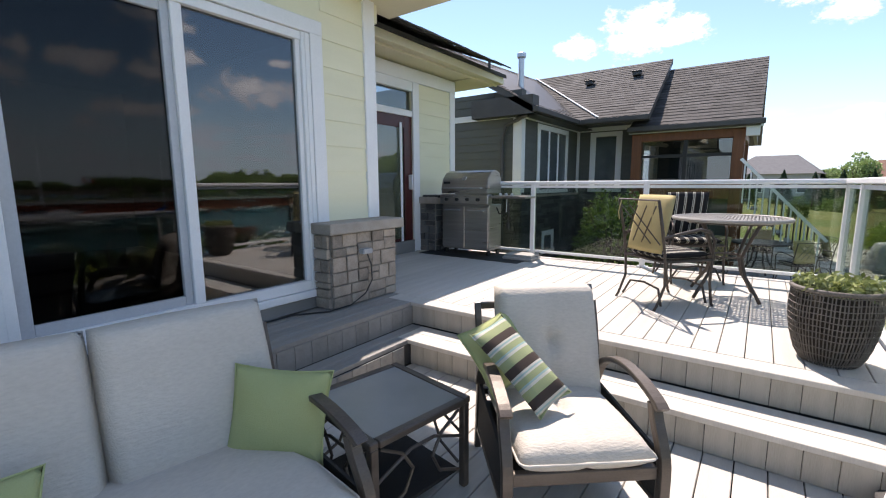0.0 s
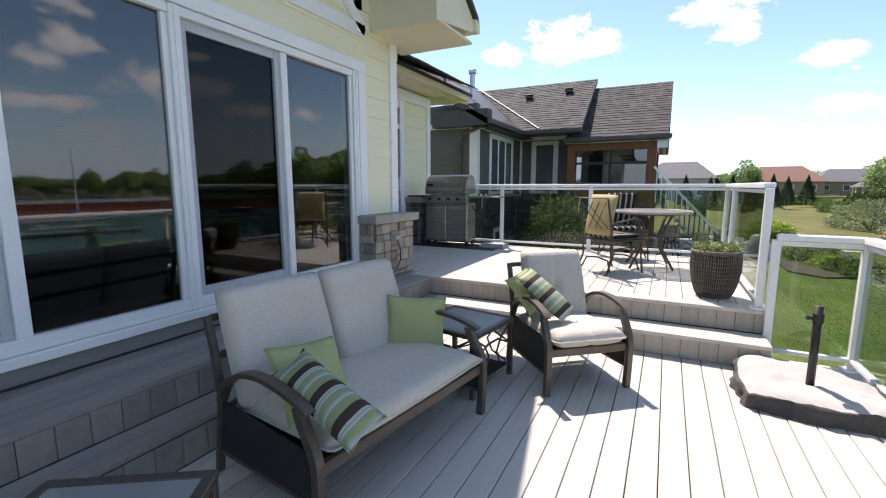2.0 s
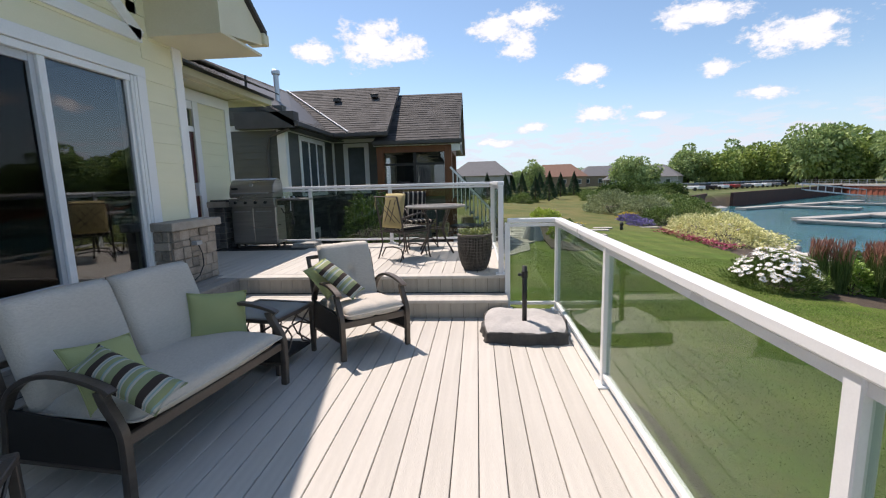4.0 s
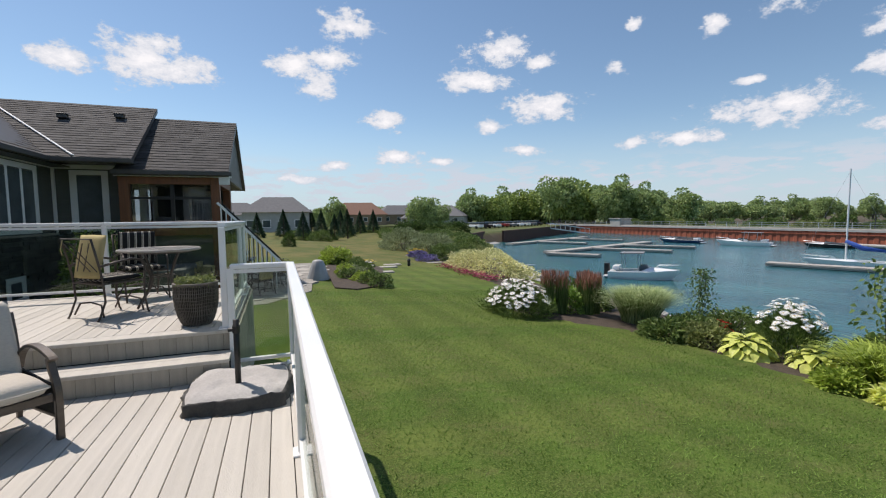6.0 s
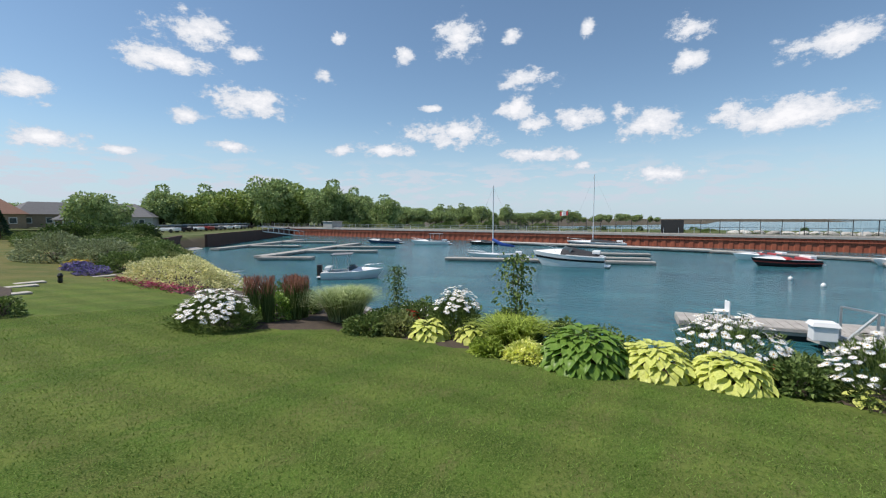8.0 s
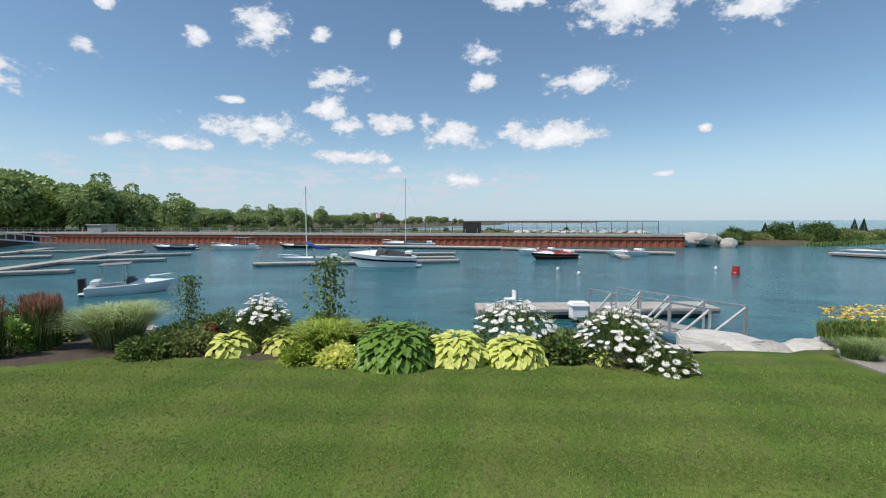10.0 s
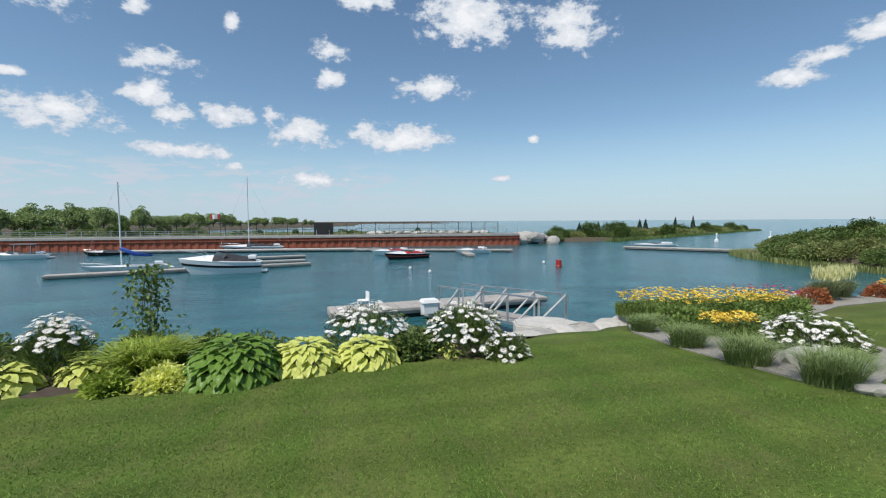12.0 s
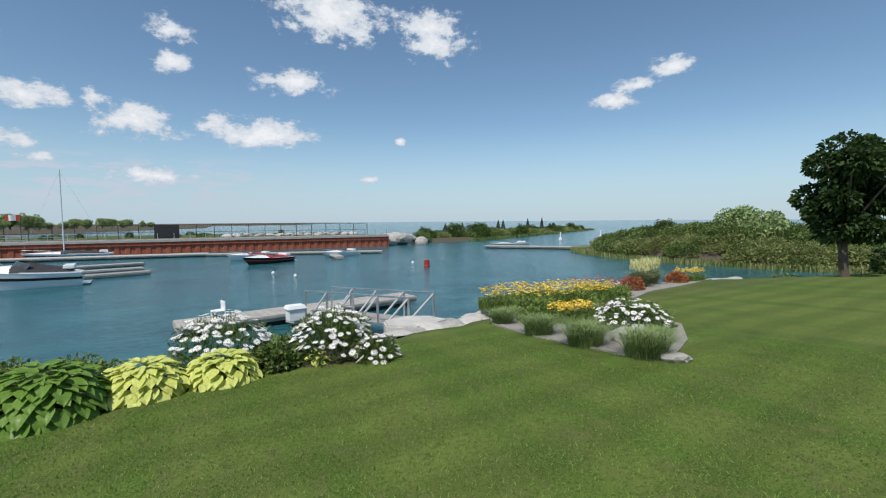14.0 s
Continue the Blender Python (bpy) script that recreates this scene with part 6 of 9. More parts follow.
# near gangway with rails
WHITEMETAL = material("white gangway metal", (0.62, 0.63, 0.64), (0.75, 0.76, 0.77), 0.45, bump=0.04)
gang = thing("gangway", (0, 0, 0), "white aluminium gangway from the shore to the dock", "gangway")
GA, GB = Vector((16.2, -9.2, -2.02)), Vector((21.4, -6.9, -2.35))
gd = (GB - GA).normalized(); gs = Vector((-gd.y, gd.x, 0)).normalized() * 0.62
bm = bmesh.new(); beam(bm, GA, GB, 1.15, 0.08); part("gangway_deck", bm, DOCK, gang)
for sgn in (-1, 1):
    a, b = GA + gs * sgn, GB + gs * sgn
    up = Vector((0, 0, 0.95))
    part("handrail", beam(bmesh.new(), a + up, b + up, 0.06, 0.06, 0.008), GALV, gang)
    part("toe_rail", beam(bmesh.new(), a, b, 0.06, 0.09), GALV, gang)
    for k in range(5):
        p = a.lerp(b, k / 4)
        part("gangway_post", beam(bmesh.new(), p, p + up, 0.06, 0.06), GALV, gang)
        if k < 4:
            q_ = a.lerp(b, (k + 0.75) / 4)
            part("diagonal_brace", beam(bmesh.new(), q_, p + up * 0.98, 0.075, 0.05), WHITEMETAL, gang, "white diagonal brace")
boxw = thing("dock_box", pose(20.9, -5.9, -2.45, 0, 0, 100) @ Matrix.Scale(0.74, 4), "white dock box with a sloping lid on the dock", "dock box")
part("box_body", B(-0.42, 0.42, -0.33, 0.33, 0.0, 0.62, 0.03), WHITE, boxw)
bm = bmesh.new(); prism(bm, [(-0.5, -0.4), (0.5, -0.4), (0.5, 0.4), (-0.5, 0.4)], 0.62, 0.72)
for v in bm.verts:
    if v.co.z > 0.7:
        v.co.x *= 0.8; v.co.y *= 0.8; v.co.z += 0.06
part("box_lid", bm, WHITE, boxw)
lad = thing("dock_chair", pose(22.4, -3.2, -2.45, 0, 0, 200), "white plastic chair on the near dock", "chair")
part("chair_back", B(-0.22, 0.22, 0.18, 0.23, 0.35, 0.72, 0.02), WHITE, lad); part("chair_seat", B(-0.23, 0.23, -0.2, 0.2, 0.32, 0.37, 0.02), WHITE, lad)
for x in (-0.2, 0.2):
    for y in (-0.17, 0.2):
        part("chair_leg", B(x - 0.025, x + 0.025, y - 0.025, y + 0.025, 0, 0.33, 0.005), WHITE, lad)


# ---- boats ----
HULLWHITE = material("white gelcoat", (0.82, 0.82, 0.82), (0.88, 0.88, 0.87), 0.15, scale=1, fine=20, bump=0.0)
HULLDARK = material("black gelcoat", (0.015, 0.012, 0.014), (0.03, 0.02, 0.022), 0.15, bump=0.0)
HULLNAVY = material("navy gelcoat", (0.012, 0.03, 0.09), (0.02, 0.045, 0.13), 0.15, bump=0.0)
CANVASB = material("dark boat canvas", (0.02, 0.02, 0.025), (0.045, 0.045, 0.05), 0.8, bump=0.2)
CANVASBLUE = material("blue boat canvas", (0.015, 0.06, 0.28), (0.03, 0.10, 0.40), 0.8, bump=0.2)
CANVASGREY = material("grey boat canvas", (0.16, 0.16, 0.17), (0.24, 0.24, 0.25), 0.8, bump=0.2)
REDP = material("red marine paint", (0.30, 0.02, 0.02), (0.42, 0.04, 0.03), 0.4, bump=0.05)


def beam_at(t, W):
    """Half the deck's width at t, from the stern (0) to the bow (1)."""
    return W / 2 * (0.86 + 0.14 * min(1, t / 0.35)) * (1 - max(0, (t - 0.42) / 0.58) ** 2.3)


def sheer_at(t, H):
    """The gunwale's height at t."""
    return H * (0.74 + 0.10 * t + 0.26 * t * t)


def loft(rows_):
    """A skin over rows of points, closed at both ends."""
    bm = bmesh.new()
    R_ = [[bm.verts.new(p) for p in row] for row in rows_]
    for A, C in zip(R_, R_[1:]):
        for k in range(len(A) - 1):
            bm.faces.new((A[k], C[k], C[k + 1], A[k + 1]))
    for row in (R_[0], R_[-1]):
        bm.faces.new(row)
    bmesh.ops.remove_doubles(bm, verts=bm.verts, dist=0.002)
    bmesh.ops.recalc_face_normals(bm, faces=bm.faces)
    return bm


def hull(L, W, H, low=0.0, high=1.0, swell=1.0):
    """A pointed hull along +x (bow), its waterline at z 0; flared sides, a chine and a raked stem."""
    rows_ = []
    for i in range(25):
        t = i / 24
        w, top = max(beam_at(t, W), 0.02) * swell, sheer_at(t, H)
        half = []
        for k, f in ((0.0, 0.42), (0.12, 0.74), (0.30, 0.82), (0.62, 0.93), (0.92, 1.0), (1.0, 1.03)):
            k = low + (high - low) * k
            f = np.interp(k, (0, 0.12, 0.30, 0.62, 0.92, 1.0), (0.42, 0.74, 0.82, 0.93, 1.0, 1.03))
            f = f * (1 - 0.45 * (1 - k) * max(0, t - 0.5) * 2)
            x = -L / 2 + L * t - 0.17 * L * max(0, t - 0.6) / 0.4 * (1 - k) ** 1.3
            half.append((x, w * f, -0.25 + (top + 0.25) * k))
        rows_.append([(x, -y, z) for x, y, z in half[::-1]] + half)
    bm = loft(rows_)
    return bm


def boat(at, turn, L, W, H, mat, label, canvas=None, cuddy=True, mast=0.0, stripe=None, arch=False, boom=None, outboard=False, screen=True):
    b = thing("boat", pose(at[0], at[1], WATER, 0, 0, turn), label, "boat", "boats in the harbour")
    part("hull", hull(L, W, H), mat, b, smooth=False)
    if stripe is not None:
        part("hull_stripe", hull(L * 1.004, W, H, 0.62, 0.76, 1.04), stripe, b)
    # crowned deck, rising to a low cuddy
    rise = H * (0.42 if screen else 0.22)
    rows_ = []
    for i in range(13):
        t = 0.44 + 0.55 * i / 12
        w, top = max(beam_at(t, W), 0.02) * 0.97, sheer_at(t, H)
        up = rise * math.sin(math.pi * min(1, (0.99 - t) / 0.55 * 0.5 + 0.02)) ** 1.2
        x = -L / 2 + L * t
        rows_.append([(x, w * v, top - 0.02 + up * (1 - abs(v) ** 2.6)) for v in (-1, -0.85, -0.6, -0.3, 0, 0.3, 0.6, 0.85, 1)])
    part("foredeck", loft(rows_), HULLWHITE, b, smooth=True)
    part("transom_deck", B(-L / 2 + 0.02, -L * 0.40, -W * 0.40, W * 0.40, H * 0.5, H * 0.76, 0.04), HULLWHITE, b)
    part("swim_platform", B(-L / 2 - L * 0.07, -L / 2 + 0.03, -W * 0.36, W * 0.36, 0.10, 0.18, 0.03), HULLWHITE, b)
    for sgn in (-1, 1):
        rows_ = []
        for i in range(9):
            t = 0.03 + 0.47 * i / 8
            w, top = beam_at(t, W), sheer_at(t, H)
            x = -L / 2 + L * t
            rows_.append([(x, sgn * w * 1.0, top - 0.04), (x, sgn * w * 0.99, top + 0.06 * H), (x, sgn * w * 0.84, top + 0.06 * H), (x, sgn * w * 0.82, top - 0.25 * H)])
        part("side_coaming", loft(rows_), HULLWHITE, b)
    if screen:
        rows_ = []
        for v in np.linspace(-1, 1, 9):
            x0 = -L / 2 + L * (0.60 - 0.13 * abs(v) ** 2.5)
            z0 = sheer_at(0.55, H) + rise * 0.55 * (1 - abs(v) ** 2.6) + 0.02
            y0 = beam_at(0.52, W) * 0.86 * v
            rows_.append([(x0, y0, z0), (x0 - 0.30 * H, y0 * 0.93, z0 + 0.34 * H + 0.1 * H * abs(v)), (x0 - 0.30 * H - 0.03, y0 * 0.93, z0 + 0.34 * H + 0.1 * H * abs(v)), (x0 - 0.03, y0, z0)])
        part("windscreen", loft(rows_), DARKPANE, b)
    if canvas:
        rows_ = []
        for i in range(11):
            t = 0.08 + 0.50 * i / 10
            w, top = beam_at(t, W) * 0.95, sheer_at(t, H)
            up = H * np.interp(t, (0.08, 0.14, 0.34, 0.46, 0.58), (0.10, 0.28, 0.42, 0.55, 0.34))
            rows_.append([(-L / 2 + L * t, w * v, top + 0.02 + up * (1 - abs(v) ** 3.0) + 0.02 * math.sin(i * 2.1 + v * 3)) for v in (-1, -0.9, -0.7, -0.4, 0, 0.4, 0.7, 0.9, 1)])
        part("canvas", loft(rows_), canvas, b, smooth=True)
    if arch:
        bm = bmesh.new()
        for x_ in (-L * 0.05, -L * 0.28):
            tube(bm, [(x_, -W * 0.42, H), (x_ - 0.1, -W * 0.4, H + 1.1), (x_ - 0.1, W * 0.4, H + 1.1), (x_, W * 0.42, H)], 0.025, 6)
        part("bimini_frame", bm, GALV, b)
        bm = bmesh.new(); slab(bm, [(-L * 0.34, -W * 0.42, H + 1.1), (L * 0.0, -W * 0.42, H + 1.14), (L * 0.0, W * 0.42, H + 1.14), (-L * 0.34, W * 0.42, H + 1.1)], 0.05)
        part("bimini_top", bm, CANVASGREY, b)
    if mast:
        part("mast", tube(bmesh.new(), [(L * 0.05, 0, H), (L * 0.05, 0, H + mast)], 0.06, 8), WHITEMETAL, b)
        bm = bmesh.new()
        for e in ((L * 0.49, 0), (-L * 0.48, 0), (L * 0.05, W * 0.45), (L * 0.05, -W * 0.45)):
            tube(bm, [(e[0], e[1], H), (L * 0.05, 0, H + mast * 0.98)], 0.008, 4)
        part("rigging", bm, GALV, b)
    if boom:
        c = part("sail_cover", tube(bmesh.new(), [(L * 0.06, 0, H + 1.5), (-L * 0.1, 0, H + 0.95), (-L * 0.32, 0, H + 0.75)], 0.16, 8, taper=(0.9, 1.2, 0.6)), boom, b, "blue sail cover", smooth=True)
    if outboard:
        part("outboard", B(-L / 2 - 0.35, -L / 2 + 0.02, -0.18, 0.18, -0.1, H + 0.35, 0.06), BLACKMETAL, b)
    part("cockpit_seat", B(-L * 0.44, -L * 0.34, -W * 0.3, W * 0.3, H - 0.05, H + 0.22, 0.05), HULLWHITE, b)
    bm = bmesh.new()
    tube(bm, [(L * 0.15, -W * 0.36, H * 1.05), (L * 0.2, -W * 0.34, H * 1.4), (L * 0.5, 0, H * 1.62), (L * 0.2, W * 0.34, H * 1.4), (L * 0.15, W * 0.36, H * 1.05)], 0.018, 5)
    part("bow_rail", bm, GALV, b)
    return b


boat((41.7, 8.6), 99, 6.2, 2.4, 1.22, HULLWHITE, "white cabin cruiser with black canvas and dark stripe", CANVASB, stripe=HULLDARK)
boat((45.5, 17.6), 118, 6.2, 2.0, 0.5, HULLWHITE, "small white sailboat with a blue sail cover", mast=7.2, boom=CANVASBLUE, screen=False)
boat((71.0, 13.5), 100, 8.6, 2.5, 0.75, HULLWHITE, "white sailboat with a navy blue stripe", CANVASB, stripe=HULLNAVY, mast=10.0)
boat((52.3, -7.4), 122, 5.6, 2.2, 0.7, HULLDARK, "black and dark red runabout with a white deck", REDP, stripe=REDP)
boat((58.5, -6.0), 112, 5.0, 2.0, 0.6, HULLWHITE, "white runabout with a red canvas cover", REDP)
boat((57.8, -16.3), 118, 5.0, 2.0, 0.6, HULLWHITE, "white runabout moored at the long dock", CANVASGREY)
boat((25.6, 19.0), -50, 4.3, 2.0, 0.62, HULLWHITE, "white bowrider with a grey bimini top", arch=True, outboard=True)
boat((18.9, 24.6), -60, 3.6, 1.6, 0.5, HULLWHITE, "small white tender by the shore", screen=False)
boat((61.5, 37.5), 110, 6.4, 2.2, 0.65, HULLWHITE, "white bowrider at the far dock", arch=True)
boat((66.0, 30.0), 115, 4.8, 1.9, 0.5, HULLDARK, "dark jet boat at the far dock", CANVASB)
boat((60.0, 46.0), 110, 6.0, 2.2, 0.55, HULLNAVY, "boat under a dark cover at the far dock", CANVASB)
boat((64.6, -46.5), 100, 8.0, 2.4, 0.5, HULLWHITE, "long low white boat at the far dock")
boat((45.6, -46.9), 100, 4.0, 1.6, 0.3, HULLWHITE, "white skiff by the reeds", screen=False)
for x, y, c in ((41.6, -7.0, WHITE), (38.7, -8.35, WHITE), (44.2, -20.5, WHITE)):
    bu = thing("mooring_buoy", (x, y, WATER), "round white mooring buoy", "buoy", "white mooring buoys")
    part("buoy_ball", lathe(bmesh.new(), [(0.02, -0.10), (0.11, -0.05), (0.15, 0.05), (0.11, 0.17), (0.03, 0.22)], 12), c, bu, smooth=True)
    part("buoy_ring", tube(bmesh.new(), [(0.05 * math.cos(a), 0, 0.26 + 0.04 * math.sin(a)) for a in np.linspace(0, 6.28, 8)], 0.012, 5), GALV, bu)
redb = thing("channel_buoy", (40.5, -20.4, WATER), "red channel marker buoy", "buoy")
part("buoy_can", lathe(bmesh.new(), [(0.28, -0.2), (0.30, 0.1), (0.27, 0.15), (0.24, 0.62), (0.1, 0.66)], 16), REDP, redb, smooth=False)
for x, y in ((82.6, -86.7), (76.0, -68.0)):
    mk = thing("navigation_mark", (x, y, WATER), "small white navigation mark", "buoy")
    part("mark_body", lathe(bmesh.new(), [(0.35, -0.2), (0.35, 0.4), (0.12, 0.6), (0.12, 1.4), (0.2, 1.5), (0.05, 1.7)], 10), WHITE, mk)
flag = thing("flagpole", (80.0, 20.6, -1.05), "flagpole with a red and white flag", "flag")
part("pole", tube(bmesh.new(), [(0, 0, 0), (0, 0, 3.7)], 0.05, 8), DARKFASCIA, flag)
for a, b, m_ in ((0.0, 0.4, REDP), (0.4, 1.1, WHITE), (1.1, 1.5, REDP)):
    bm = bmesh.new()
    for k in range(4):
        u0, u1 = a + (b - a) * k / 4, a + (b - a) * (k + 1) / 4
        f = lambda u: (0.12 * math.sin(u * 5), u * 0.98 + 0.05, -0.06 * u)
        q0, q1 = f(u0), f(u1)
        vs = [bm.verts.new((q0[0], q0[1], 2.9 + q0[2])), bm.verts.new((q1[0], q1[1], 2.9 + q1[2])), bm.verts.new((q1[0], q1[1], 3.65 + q1[2])), bm.verts.new((q0[0], q0[1], 3.65 + q0[2]))]
        bm.faces.new(vs)
    part("flag_stripe", bm, m_, flag)
for k in range(26):
    rnd = random.Random(100 + k)
    rock(SW + 1 + rnd.random() * 9, -29.5 - rnd.random() * 9 * (0.4 + 0.6 * rnd.random()), -2.5 + rnd.random() * 1.0, 1.0 + rnd.random(), 0.9 + rnd.random() * 0.8, 0.8 + rnd.random() * 0.5, rnd.random() * 360, k, "pale armour rock at the wall's end", "armour rocks at the wall's end")
for k in range(14):
    rnd = random.Random(300 + k)
    rock(SW + 11 + rnd.random() * 2, -26 + k * 1.7, -1.0, 0.9, 0.9, 0.6, rnd.random() * 360, k, "pale armour rock at the wall's end", "armour rocks at the wall's end")

# ---- houses far off ----
def far_house(x, y, z, w, d, h, roofh, turn, wallm, roofm, label):
    hs = thing("far_house", pose(x, y, z, 0, 0, turn), label, "house", "houses beyond the lawn")
    part("house_wall", B(-w / 2, w / 2, -d / 2, d / 2, 0, h), wallm, hs)
    bm = bmesh.new()
    e = 0.5
    v = [bm.verts.new(p) for p in ((-w / 2 - e, -d / 2 - e, h), (w / 2 + e, -d / 2 - e, h), (w / 2 + e, d / 2 + e, h), (-w / 2 - e, d / 2 + e, h), (-w / 4, 0, h + roofh), (w / 4, 0, h + roofh))]
    for f in ((0, 1, 5, 4), (1, 2, 5), (2, 3, 4, 5), (3, 0, 4), (3, 2, 1, 0)):
        bm.faces.new([v[i] for i in f])
    part("house_roof", bm, roofm, hs)
    for k in range(4):
        xx = -w / 2 + w * (k + 0.5) / 4
        wn_ = part("house_window", B(xx - 0.6, xx + 0.6, -d / 2 - 0.05, -d / 2 - 0.01, 0.9, 2.1), WHITE, hs)
        part("pane", B(xx - 0.5, xx + 0.5, -d / 2 - 0.07, -d / 2 - 0.052, 1.0, 2.0), DARKPANE, wn_)
    return hs


ROOFRED = material("red brown shingle", (0.16, 0.085, 0.06), (0.25, 0.14, 0.10), 0.9, bump=0.3)
ROOFGREY = material("grey shingle", (0.11, 0.11, 0.115), (0.17, 0.17, 0.175), 0.9, bump=0.3)
WALLGREY = material("pale grey render", (0.36, 0.36, 0.35), (0.46, 0.46, 0.45), 0.8)
BRICKTAN = material("tan brick", (0.26, 0.19, 0.13), (0.36, 0.27, 0.19), 0.85)
far_house(3.0, 70, -0.9, 9, 8, 3.2, 2.4, -8, WALLGREY, ROOFGREY, "pale grey house beyond the lawn")
far_house(24, 120, -0.6, 15, 11, 2.8, 3.4, -10, BRICKTAN, ROOFRED, "tan bungalow with a red brown roof")
far_house(37, 125, -0.6, 14, 10, 2.8, 2.8, 5, BRICKTAN, ROOFGREY, "bungalow with a grey roof")
far_house(48, 120, -1.0, 16, 12, 2.6, 3.2, -30, WALLGREY, ROOFGREY, "grey house behind the boat ramp")
far_house(-8, 105, -0.6, 18, 10, 2.8, 2.8, 0, WALLGREY, ROOFGREY, "pale house behind the spruces")
gz = thing("gazebo", (34, 104, -1.2), "small white gazebo near the harbour", "gazebo")
for k in range(6):
    a = k * math.pi / 3
    part("gazebo_post", B(1.8 * math.cos(a) - 0.08, 1.8 * math.cos(a) + 0.08, 1.8 * math.sin(a) - 0.08, 1.8 * math.sin(a) + 0.08, 0, 2.2), WHITE, gz)
part("gazebo_roof", lathe(bmesh.new(), [(2.4, 2.2), (2.4, 2.3), (1.0, 3.1), (0.9, 3.3), (0.05, 3.9)], 6), ROOFGREY, gz)
part("gazebo_floor", lathe(bmesh.new(), [(2.1, 0.0), (2.1, 0.15)], 6), WHITE, gz)
CARS = (HULLWHITE, HULLDARK, HULLWHITE, REDP, CANVASGREY, HULLWHITE, HULLWHITE, CANVASGREY, HULLDARK)
for k, m_ in enumerate(CARS):
    f = k / 8
    car = thing("parked_car", pose(42 + 26 * f, 82 + 17 * f, -1.25, 0, 0, -60), ("white" if m_ is HULLWHITE else "dark" if m_ is not REDP else "red") + " car parked behind the basin wall", "car", "cars parked behind the basin")
    bm = bmesh.new(); box(bm, -2.2, 2.2, -0.9, 0.9, 0.3, 0.9, 0.12); part("car_body", bm, m_, car)
    bm = bmesh.new(); box(bm, -1.4, 1.1, -0.78, 0.78, 0.9, 1.42, 0.2); part("car_cabin", bm, DARKPANE, car)
    for x_ in (-1.4, 1.4):
        for y_ in (-0.92, 0.8):
            part("wheel", tube(bmesh.new(), [(x_, y_, 0.32), (x_, y_ + 0.14, 0.32)], 0.32, 12), BLACKMETAL, car)

# ---- leaves and plants ----
def leafy(name, dark, light, rough=0.55, bright=0.0, island=0.6):
    dark, light = [c * 1.8 for c in dark], [c * 1.8 for c in light]
    m = material(name, dark, light, rough, scale=0.8, fine=12, bump=0.0, spec=0.25, island=island)
    n, l = m.node_tree.nodes, m.node_tree.links
    b = n["Principled BSDF"]
    t = n.new("ShaderNodeBsdfTranslucent")
    mx = n.new("ShaderNodeMixShader"); mx.inputs[0].default_value = 0.28
    src = b.inputs["Base Color"].links[0].from_socket
    l.new(src, t.inputs[0]); l.new(b.outputs[0], mx.inputs[1]); l.new(t.outputs[0], mx.inputs[2])
    l.new(mx.outputs[0], n["Material Output"].inputs[0])
    return m


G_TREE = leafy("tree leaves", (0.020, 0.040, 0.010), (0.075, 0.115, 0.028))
# much paler than the tree leaves above: distance haze is mixed into the green
G_HAZED = leafy("tree leaves with distance haze painted in", (0.10, 0.145, 0.055), (0.25, 0.31, 0.13), island=0.4)
G_WILLOW = leafy("pale willow leaves", (0.09, 0.13, 0.03), (0.22, 0.27, 0.08))
G_MAPLE = leafy("dark maple leaves", (0.012, 0.026, 0.008), (0.035, 0.062, 0.016))
G_SPRUCE = leafy("spruce needles", (0.016, 0.034, 0.018), (0.045, 0.075, 0.04))
G_BUSH = leafy("shrub leaves", (0.04, 0.068, 0.016), (0.12, 0.165, 0.05))
G_GREYBUSH = leafy("grey green shrub leaves", (0.09, 0.11, 0.055), (0.20, 0.23, 0.12))
G_OLIVE = leafy("olive reed leaves", (0.08, 0.10, 0.03), (0.20, 0.22, 0.085))
G_HOSTA = leafy("green hosta leaves", (0.08, 0.15, 0.025), (0.20, 0.28, 0.065), 0.4)
G_HOSTAY = leafy("yellow hosta leaves", (0.34, 0.37, 0.09), (0.60, 0.60, 0.25), 0.4)
G_LIME = leafy("lime strap leaves", (0.13, 0.18, 0.025), (0.28, 0.34, 0.07))
G_GRASS = leafy("tuft grass", (0.045, 0.08, 0.02), (0.12, 0.16, 0.055))
G_TUFT = leafy("soft pale tuft grass", (0.08, 0.12, 0.04), (0.20, 0.25, 0.10))
G_LILYLEAF = leafy("daylily leaves", (0.06, 0.10, 0.02), (0.14, 0.19, 0.05))
G_VARIEG = leafy("variegated grass", (0.12, 0.17, 0.06), (0.34, 0.38, 0.20))
G_CREAM = leafy("cream variegated shrub", (0.28, 0.28, 0.12), (0.52, 0.50, 0.28))
G_REDGRASS = leafy("red brown plumes", (0.14, 0.06, 0.04), (0.28, 0.15, 0.11))
G_LAWN = leafy("lawn blades", (0.05, 0.095, 0.014), (0.12, 0.185, 0.042), 0.8, island=0.6)
PETAL = material("white petals", (0.72, 0.72, 0.70), (0.82, 0.82, 0.80), 0.7, bump=0)
CENTRE = material("yellow flower centres", (0.45, 0.28, 0.02), (0.6, 0.40, 0.04), 0.8, bump=0)
YELLOW = material("yellow petals", (0.66, 0.42, 0.03), (0.84, 0.66, 0.12), 0.6, bump=0, island=0.6)
PINK = material("pink petals", (0.42, 0.05, 0.12), (0.58, 0.12, 0.22), 0.6, bump=0, island=0.5)
PURPLE = material("purple petals", (0.16, 0.12, 0.38), (0.30, 0.24, 0.55), 0.6, bump=0, island=0.5)
REDPETAL = material("red petals", (0.50, 0.015, 0.012), (0.70, 0.03, 0.02), 0.6, bump=0)
